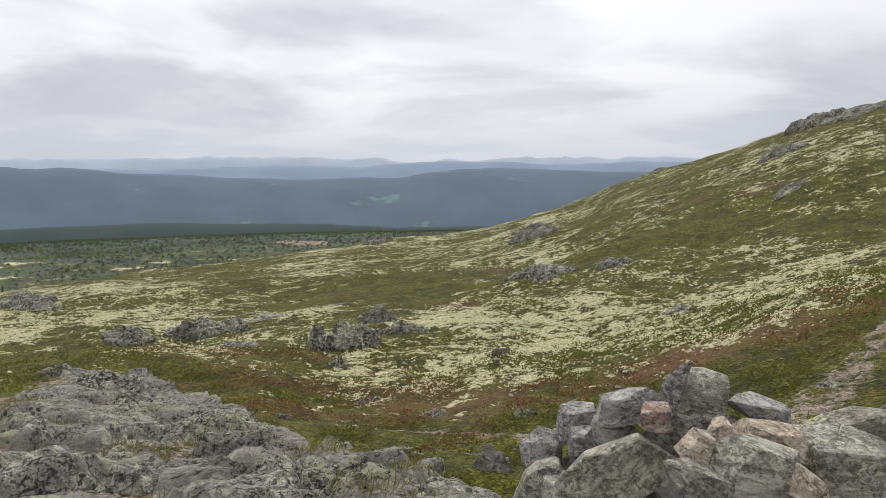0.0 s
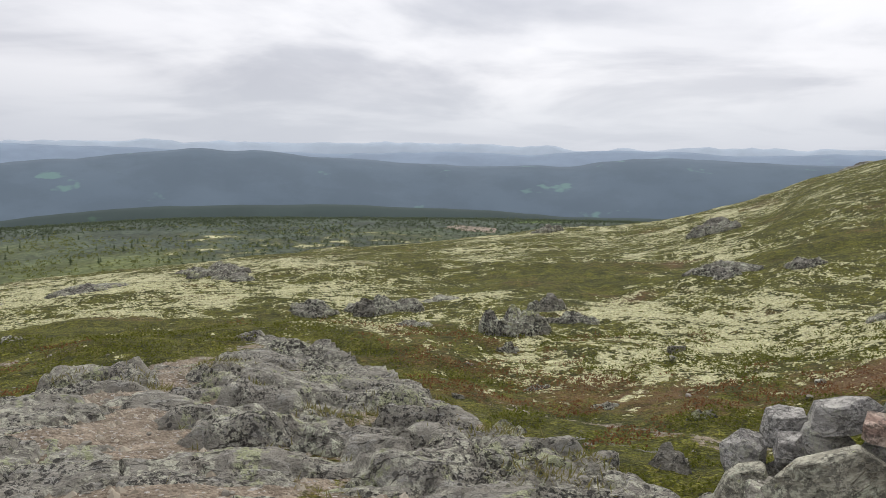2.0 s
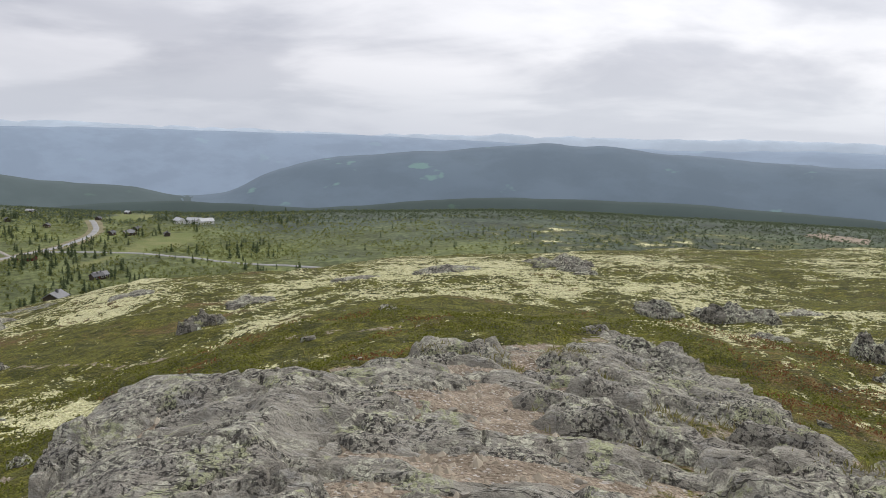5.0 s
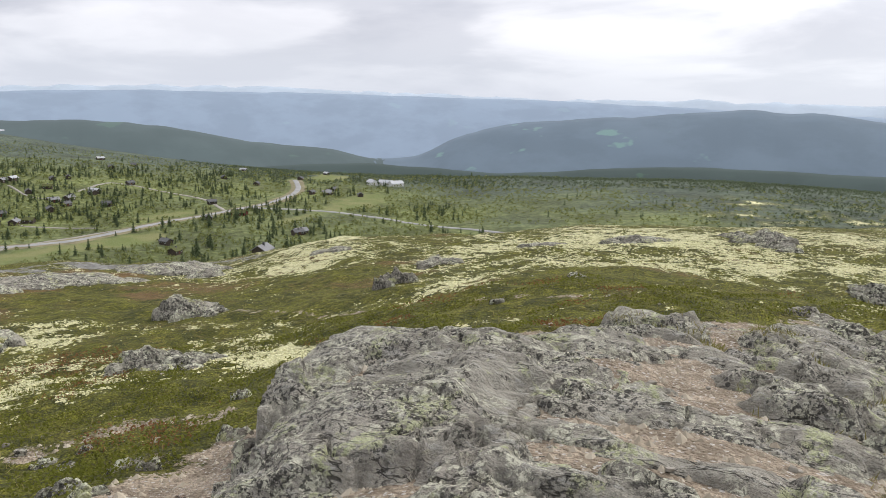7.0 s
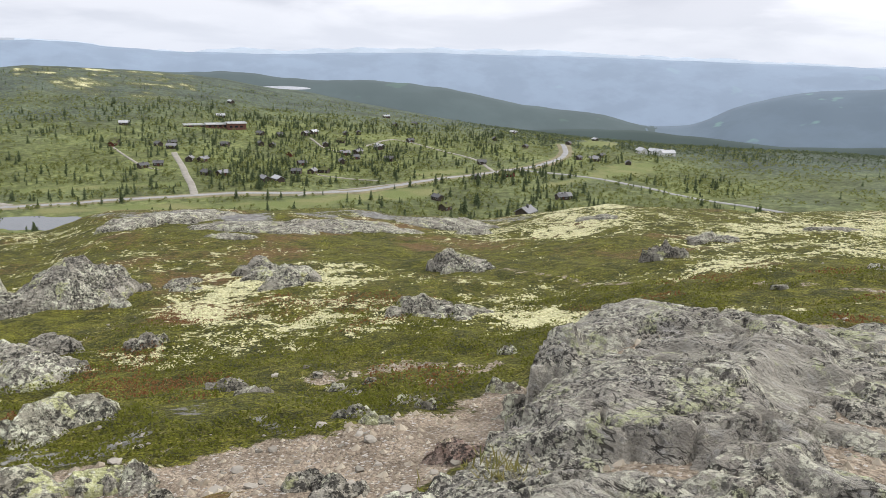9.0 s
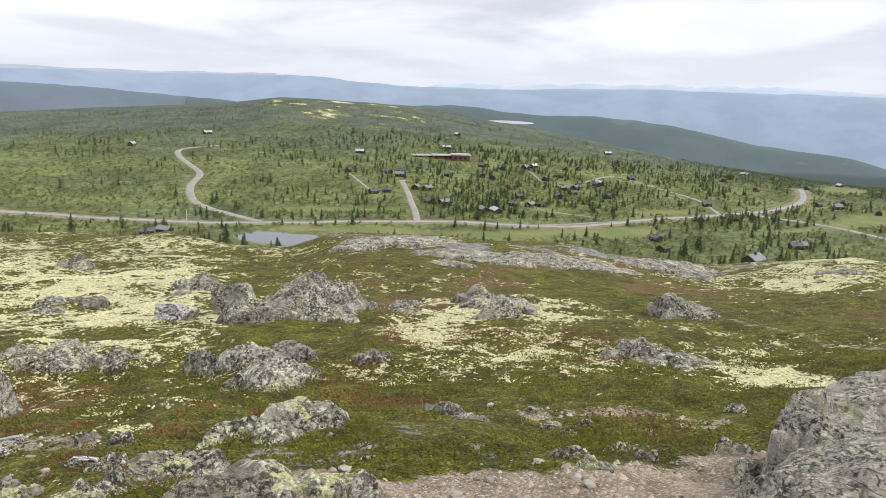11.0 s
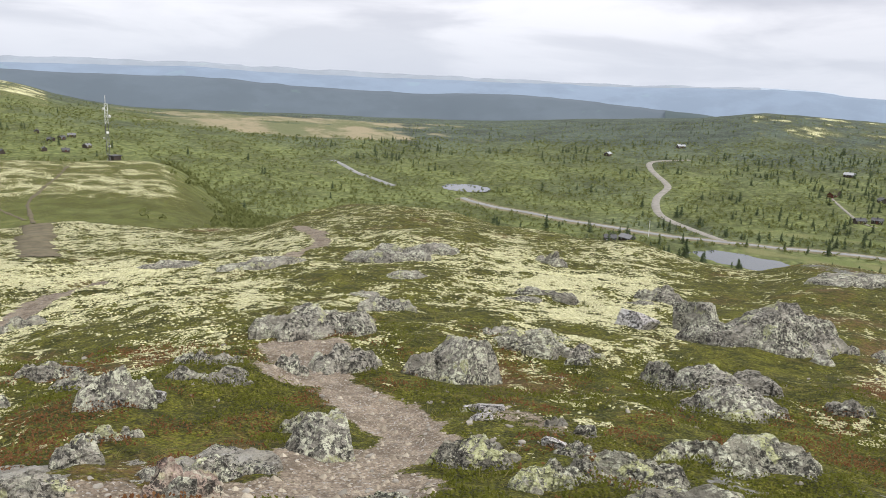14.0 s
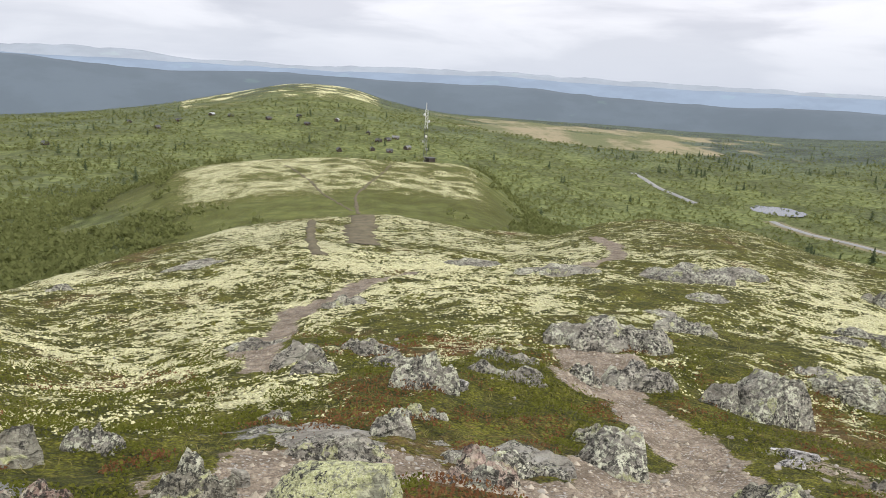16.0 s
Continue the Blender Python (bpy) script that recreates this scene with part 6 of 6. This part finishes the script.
x, y, rng = grove(4500, 420, 850, 18, 58, 310, -0.1)
forest("birch_wood", FAR_BUSHES, x, y, rng.uniform(2.4, 4.2, len(x)), rng, MAT_BIRCH, "low birch scrub between the fields of the plain")
# spruces
x, y, rng = grove(6500, 300, 1000, 44, 190, 311, 0.10)
thin = (bearing_of(x, y) < 132) & (bearing_of(x, y) > 0) | (rng.random(len(x)) < 0.2)
x, y = x[thin], y[thin]
forest("spruce_wood", MID_SPRUCES, x, y, 3.0 + 6.5 * rng.random(len(x)) ** 1.6, rng, MAT_SPRUCE, "dark spruces scattered through the valley birch wood")
x, y, rng = grove(800, 1000, 1320, 40, 150, 313, 0.0)
forest("spruce_wood", LOW_SPRUCES, x, y, rng.uniform(3.5, 6.5, len(x)), rng, MAT_SPRUCE, "far dark spruce woods")
x, y, rng = grove(600, 560, 1000, -25, 50, 315, 0.0)
forest("spruce_wood", LOW_SPRUCES, x, y, rng.uniform(3.0, 6.5, len(x)), rng, MAT_SPRUCE, "dark spruces on the plain below the hill")

x, y, rng = grove(2600, 470, 920, 60, 99, 317, -0.15)
forest("spruce_wood", MID_SPRUCES, x, y, 3.5 + 5.0 * rng.random(len(x)) ** 1.5, rng, MAT_SPRUCE, "dark spruces crowding round the cabins")

# single spruces near the road and the cabins
trunk_v, trunk_f = [], []
for k in range(6):
    a = k * math.pi / 3
    trunk_v += [(0.018 * math.cos(a), 0.018 * math.sin(a), 0.0), (0.008 * math.cos(a), 0.008 * math.sin(a), 0.8)]
for k in range(6):
    trunk_f.append((2 * k, 2 * ((k + 1) % 6), 2 * ((k + 1) % 6) + 1, 2 * k + 1))
TRUNK = mesh_of("trunk", np.array(trunk_v), np.array(trunk_f), MAT_BARK)
CROWNS = [mesh_of("crown", v, f, MAT_SPRUCE, False) for v, f in SPRUCES]
x, y, rng = grove(420, 255, 470, 46, 132, 321, -0.2)
spruces_made = []
for k, (px, py) in enumerate(list(zip(x, y))[:190]):
    h = 5.0 + 6.5 * rng.random() ** 1.5
    if k < 4:
        s = new("spruce")
        part("trunk", TRUNK, s)
        part("crown", CROWNS[k], s)
        tagged(s, "dark green spruce standing in the valley meadow", "tree", "spruces in the valley")
        spruces_made.append(s)
    else:
        s = copy_thing(spruces_made[k % 4], Matrix())
    s.matrix_basis = Matrix.LocRotScale((px, py, float(land_z(np.array([px]), np.array([py]))[0])), Euler((0, 0, rng.uniform(0, 6.28))), (h, h, h))

# ---- cabins of the valley ----
def cabin(name, w, l, h, wall_mat, roof_mat, label):
    """A cabin with its long side along y: walls, pitched roof with eaves, chimney, door and windows."""
    house = new(name)
    ridge = h + w * 0.30
    V = [(-w / 2, -l / 2, -1.5), (w / 2, -l / 2, -1.5), (w / 2, l / 2, -1.5), (-w / 2, l / 2, -1.5), (-w / 2, -l / 2, h), (w / 2, -l / 2, h), (w / 2, l / 2, h), (-w / 2, l / 2, h), (0, -l / 2, ridge), (0, l / 2, ridge)]
    me = bpy.data.meshes.new("wall")
    me.from_pydata(V, [], [(0, 1, 5, 8, 4), (1, 2, 6, 5), (2, 3, 7, 9, 6), (3, 0, 4, 7)])
    me.materials.append(wall_mat)
    part("wall", me, house)
    e, t, o = 0.55, 0.28, 0.5
    drop = e * 0.6
    R = []
    for s in (-1, 1):
        R += [(s * (w / 2 + e), -l / 2 - o, h - drop), (0, -l / 2 - o, ridge), (0, l / 2 + o, ridge), (s * (w / 2 + e), l / 2 + o, h - drop)]
    top = [(x, y, z + t) for x, y, z in R]
    n_ = len(R)
    F = []
    for k in (0, 4):
        q = [k, k + 1, k + 2, k + 3]
        F += [tuple(q), tuple(a + n_ for a in q)] + [(q[i], q[(i + 1) % 4], q[(i + 1) % 4] + n_, q[i] + n_) for i in range(4)]
    roof = part("roof", mesh_of("roof", np.array(R + top), np.array(F), roof_mat, False), house)
    part("chimney", mesh_of("chimney", *boxes([(-0.35 + w * 0.12, -0.35, ridge - 0.6, 0.35 + w * 0.12, 0.35, ridge + 0.9)]), MAT_ROOF, False), roof)
    part("door", mesh_of("door", *boxes([(w / 2 - 0.02, -0.5, 0.1, w / 2 + 0.05, 0.5, 2.1)]), MAT_REDWOOD, False), house)
    wf = mesh_of("window", *boxes([(w / 2 - 0.02, -0.75, 1.0, w / 2 + 0.06, -0.6, 2.0), (w / 2 - 0.02, 0.6, 1.0, w / 2 + 0.06, 0.75, 2.0), (w / 2 - 0.02, -0.6, 1.0, w / 2 + 0.06, 0.6, 1.12), (w / 2 - 0.02, -0.6, 1.9, w / 2 + 0.06, 0.6, 2.0)]), MAT_WHITE, False)
    pf = mesh_of("pane", *boxes([(w / 2 - 0.01, -0.6, 1.12, w / 2 + 0.03, 0.6, 1.9)]), MAT_GLASS, False)
    for side, y in ((0, -l * 0.3), (0, l * 0.3), (180, -l * 0.28), (180, l * 0.28)):
        win = part("window", wf, house, "", pose(0, y, 0, 0, 0, side))
        part("pane", pf, win)
    return tagged(house, label, "cabin", "cabins in the valley")


CABINS = {"dark": cabin("cabin", 5.2, 7.5, 2.4, MAT_TIMBER, MAT_ROOF, "dark timber holiday cabin among the spruces"),
          "grey_roof": cabin("cabin", 5.8, 9.0, 2.5, MAT_TIMBER, MAT_ROOF_GREY, "dark timber cabin with a weathered grey roof"),
          "pale": cabin("cabin", 6.0, 10.0, 2.6, MAT_TIMBER, MAT_ROOF_PALE, "timber cabin with a pale metal roof"),
          "brown": cabin("cabin", 5.2, 8.0, 2.4, MAT_REDWOOD, MAT_TURF, "red-brown timber cabin with a turf roof"),
          "turf": cabin("cabin", 5.6, 8.0, 2.4, MAT_TIMBER, MAT_TURF, "dark timber cabin with a turf roof by the brow"),
          "white": cabin("cabin", 9.0, 16.0, 3.6, MAT_WHITE, MAT_ROOF_PALE, "white-walled farm building with a pale roof")}
used_cabins = set()


def place_cabin(x, y, turn, kind):
    z = float(land_z(np.array([float(x)]), np.array([float(y)]))[0])
    m = pose(x, y, z + 0.3, 0, 0, turn) @ Matrix.Scale(0.7 if y < -500 else 0.9, 4)
    if kind in used_cabins:
        twin = copy_thing(CABINS[kind], Matrix())
        twin.matrix_basis = m
        return twin
    used_cabins.add(kind)
    CABINS[kind].matrix_basis = m
    return CABINS[kind]


place_cabin(-871, 27, 0, "pale")
place_cabin(-764, 112, 47, "pale")
place_cabin(-768, 145, 94, "dark")
place_cabin(-750, 59, 141, "dark")
place_cabin(-645, 121, 8, "grey_roof")
place_cabin(-663, 137, 55, "dark")
place_cabin(-680, 158, 102, "grey_roof")
place_cabin(-614, 152, 149, "dark")
place_cabin(-732, 203, 16, "dark")
place_cabin(-567, 82, 63, "grey_roof")
place_cabin(-532, 44, 110, "grey_roof")
place_cabin(-566, 70, 157, "dark")
place_cabin(-621, 125, 24, "dark")
place_cabin(-515, 194, 71, "dark")
place_cabin(-527, 224, 118, "brown")
place_cabin(-619, 346, 165, "grey_roof")
place_cabin(-626, 334, 32, "dark")
place_cabin(-772, 309, 79, "dark")
place_cabin(-920, 394, 126, "pale")
place_cabin(-599, 229, 173, "dark")
place_cabin(-418, 138, 40, "turf")
place_cabin(-433, 223, 1, "grey_roof")
place_cabin(-713, 319, 48, "dark")
place_cabin(-889, 227, 95, "dark")
place_cabin(-931, 263, 142, "dark")
place_cabin(-1031, 251, 9, "pale")
place_cabin(-641, 75, 56, "brown")
place_cabin(-701, 55, 103, "dark")
place_cabin(-685, 24, 150, "dark")
place_cabin(-649, 371, 17, "dark")
place_cabin(-591, 365, 64, "dark")
place_cabin(-449, 143, 111, "dark")
place_cabin(-425, -144, 158, "grey_roof")
place_cabin(-419, -152, 25, "dark")
place_cabin(-687, -66, 72, "brown")
place_cabin(-683, -30, 119, "dark")
place_cabin(-668, -19, 166, "grey_roof")
place_cabin(-586, -37, 33, "dark")
place_cabin(-617, -5, 80, "grey_roof")
place_cabin(-554, 6, 127, "dark")
place_cabin(-789, -64, 174, "pale")
place_cabin(-915, -255, 41, "pale")
place_cabin(-802, -302, 88, "pale")
place_cabin(-263, -806, 135, "pale")
place_cabin(-180, -806, 2, "dark")
place_cabin(-224, -790, 49, "dark")
place_cabin(-297, -734, 96, "dark")
place_cabin(-367, -723, 143, "pale")
place_cabin(-335, -746, 10, "dark")
place_cabin(-372, -612, 57, "grey_roof")
place_cabin(-358, -603, 104, "dark")
place_cabin(-356, -636, 151, "dark")
place_cabin(-348, -602, 18, "dark")
place_cabin(-333, -557, 65, "dark")
place_cabin(-357, -567, 112, "grey_roof")
place_cabin(-323, -569, 159, "dark")
place_cabin(-83, -645, 26, "dark")
place_cabin(-272, -774, 73, "dark")
place_cabin(-189, -736, 120, "dark")
place_cabin(-294, -574, 167, "dark")
place_cabin(-323, -700, 34, "dark")
place_cabin(-685, 438, 81, "white")
place_cabin(-679, 451, 128, "white")
place_cabin(-664, 454, 175, "white")
place_cabin(-762, 393, 42, "dark")
place_cabin(-629, 354, 89, "grey_roof")
place_cabin(-529, 221, 136, "brown")
place_cabin(-431, 220, 3, "dark")
place_cabin(-898, 385, 50, "dark")
place_cabin(-934, 522, 97, "pale")

for k, (x, y) in enumerate([(-600, -36), (-557, 8), (-699, 56), (-537, 44), (-576, 82), (-753, 69), (-659, 125), (-783, 151), (-1028, 36), (-703, -74), (-694, -28), (-619, -4), (-704, 104), (-692, 152), (-723, 122), (-609, 70), (-762, 94), (-610, 102)]):
    place_cabin(x + 6, y + 9, 37 * k % 180, ("dark", "grey_roof", "dark", "pale", "turf")[k % 5])

# the cabin just below the brow
near_cabin = cabin("cabin", 4.8, 6.4, 2.1, MAT_TIMBER, MAT_ROOF_GREY, "dark cabin with a grey roof below the brow")
near_cabin.matrix_basis = pose(-240, 109, -53.2, 0, 0, 40)

# the mountain lodge: long low wings, brown walls and pale roof edges
def lodge(x, y, turn):
    house = new("mountain_lodge")
    house.matrix_basis = pose(x, y, float(land_z(np.array([x]), np.array([y]))[0]), 0, 0, turn)
    for px, py, w, l, h in ((0, 0, 8, 24, 4.0), (7, 16, 9, 18, 5.5), (-6, -22, 6, 20, 3.0)):
        wall = part("wall", mesh_of("wall", *boxes([(px - w / 2, py - l / 2, -3, px + w / 2, py + l / 2, h)]), MAT_BROWN, False), house)
        part("roof", mesh_of("roof", *boxes([(px - w / 2 - 0.8, py - l / 2 - 0.8, h, px + w / 2 + 0.8, py + l / 2 + 0.8, h + 0.7)]), MAT_ROOF_PALE, False), house)
        part("fascia", mesh_of("fascia", *boxes([(px + w / 2 + 0.8, py - l / 2 - 0.8, h - 0.5, px + w / 2 + 0.95, py + l / 2 + 0.8, h + 0.75)]), MAT_WHITE, False), house)
        for k in range(int(l / 5)):
            part("window", mesh_of("window", *boxes([(px + w / 2 - 0.05, py - l / 2 + 2 + 5 * k, 1.2, px + w / 2 + 0.1, py - l / 2 + 4.6 + 5 * k, 2.9)]), MAT_GLASS, False), house)
    return tagged(house, "long low mountain lodge with brown walls and pale flat roofs", "lodge")


lodge(-790.0, 22.0, 8)

# ---- relay mast on the back of the knoll ----
def bar(p, q, r, sides=5):
    p, q = Vector(p), Vector(q)
    d = (q - p).normalized()
    a = d.orthogonal().normalized()
    b = d.cross(a)
    ring_ = [(a * math.cos(2 * math.pi * k / sides) + b * math.sin(2 * math.pi * k / sides)) * r for k in range(sides)]
    return [tuple(p + v) for v in ring_] + [tuple(q + v) for v in ring_], [(k, (k + 1) % sides, sides + (k + 1) % sides, sides + k) for k in range(sides)]


def bars(rows):
    V, F = [], []
    for p, q, r in rows:
        v, f = bar(p, q, r)
        F += [tuple(i + len(V) for i in face) for face in f]
        V += v
    return np.array(V), np.array(F)


mast = new("relay_mast")
mx, my = polar(146.5, 252.0)
mast.matrix_basis = pose(mx, my, float(land_z(np.array([mx]), np.array([my]))[0]))
tagged(mast, "lattice relay mast with a white top, dishes and a hut", "mast")
corner = [(0.55 * math.cos(a), 0.55 * math.sin(a)) for a in (0.5, 2.6, 4.7)]
for k in range(6):
    z0, z1 = 3.0 * k, 3.0 * k + 3.0
    rows = [((*c, z0), (*c, z1), 0.07) for c in corner]
    for i in range(3):
        c, d = corner[i], corner[(i + 1) % 3]
        rows += [((*c, z0), (*d, z0 + 1.5), 0.035), ((*d, z0 + 1.5), (*c, z1), 0.035), ((*c, z1), (*d, z1), 0.035)]
    part("lattice_section", mesh_of("lattice_section", *bars(rows), (MAT_STEEL, MAT_ROOF, MAT_STEEL, MAT_ROOF, MAT_WHITE, MAT_WHITE)[k]), mast)
for z, a, r in ((16.5, 0.4, 0.4), (14.2, 2.9, 0.5), (9.5, 1.2, 0.45), (7.6, 5.0, 0.35), (5.2, 3.6, 0.4)):
    rows = [((0.8 * math.cos(a), 0.8 * math.sin(a), z), (1.25 * math.cos(a), 1.25 * math.sin(a), z), r)]
    V, F = bars(rows)
    V2 = np.concatenate([V, [[1.3 * math.cos(a), 1.3 * math.sin(a), z]]])
    me = bpy.data.meshes.new("dish")
    me.from_pydata([tuple(v) for v in V2], [], [tuple(int(i) for i in f) for f in F] + [(5 + k, 5 + (k + 1) % 5, 10) for k in range(5)])
    me.materials.append(MAT_WHITE)
    part("dish", me, mast)
part("aerial", mesh_of("aerial", *bars([((0, 0, 18), (0, 0, 20.3), 0.09)]), MAT_WHITE), mast)
part("hut", mesh_of("hut", *boxes([(-3.4, -1.4, -0.8, -1.0, 1.4, 2.3)]), MAT_TIMBER, False), mast)
part("hut_roof", mesh_of("hut_roof", *boxes([(-3.7, -1.7, 2.3, -0.7, 1.7, 2.5)]), MAT_ROOF, False), mast)

# flag pole by the pond
fx, fy = -446.0, -138.0
pole = new("flag_pole")
pole.matrix_basis = pose(fx, fy, float(land_z(np.array([fx]), np.array([fy]))[0]))
tagged(pole, "white flag pole beside the cabin at the pond", "flag pole")
part("shaft", mesh_of("shaft", *bars([((0, 0, 0), (0, 0, 9.5), 0.14)]), MAT_WHITE), pole)
part("knob", mesh_of("knob", SPHERES[2][0] * 0.22 + np.array([0, 0, 9.6]), SPHERES[2][1], MAT_WHITE), pole)

# ---- ploughed and mown fields far below ----
def field(name, corners, mat, label):
    k = 14
    u, v = np.meshgrid(np.linspace(0, 1, k), np.linspace(0, 1, k))
    c = np.array(corners, float)
    Q = c[0] * ((1 - u) * (1 - v))[..., None] + c[1] * (u * (1 - v))[..., None] + c[2] * (u * v)[..., None] + c[3] * ((1 - u) * v)[..., None]
    z = land_z(Q[..., 0], Q[..., 1]) + 1.0
    z[0], z[-1], z[:, 0], z[:, -1] = z[0] - 2, z[-1] - 2, z[:, 0] - 2, z[:, -1] - 2
    tagged(new(name, mesh_of(name, np.concatenate([Q, z[..., None]], -1).reshape(-1, 3), grid_faces(k, k), mat)), label, "field", kind="structure")


field("field", [(-180, 778), (-112, 735), (-120, 800), (-174, 830)], MAT_FIELD, "brown ploughed field at the wood's edge")
field("field", [(-118, 880), (-60, 900), (-50, 1000), (-112, 960)], MAT_GREENFIELD, "mown green field beyond the ploughed one")
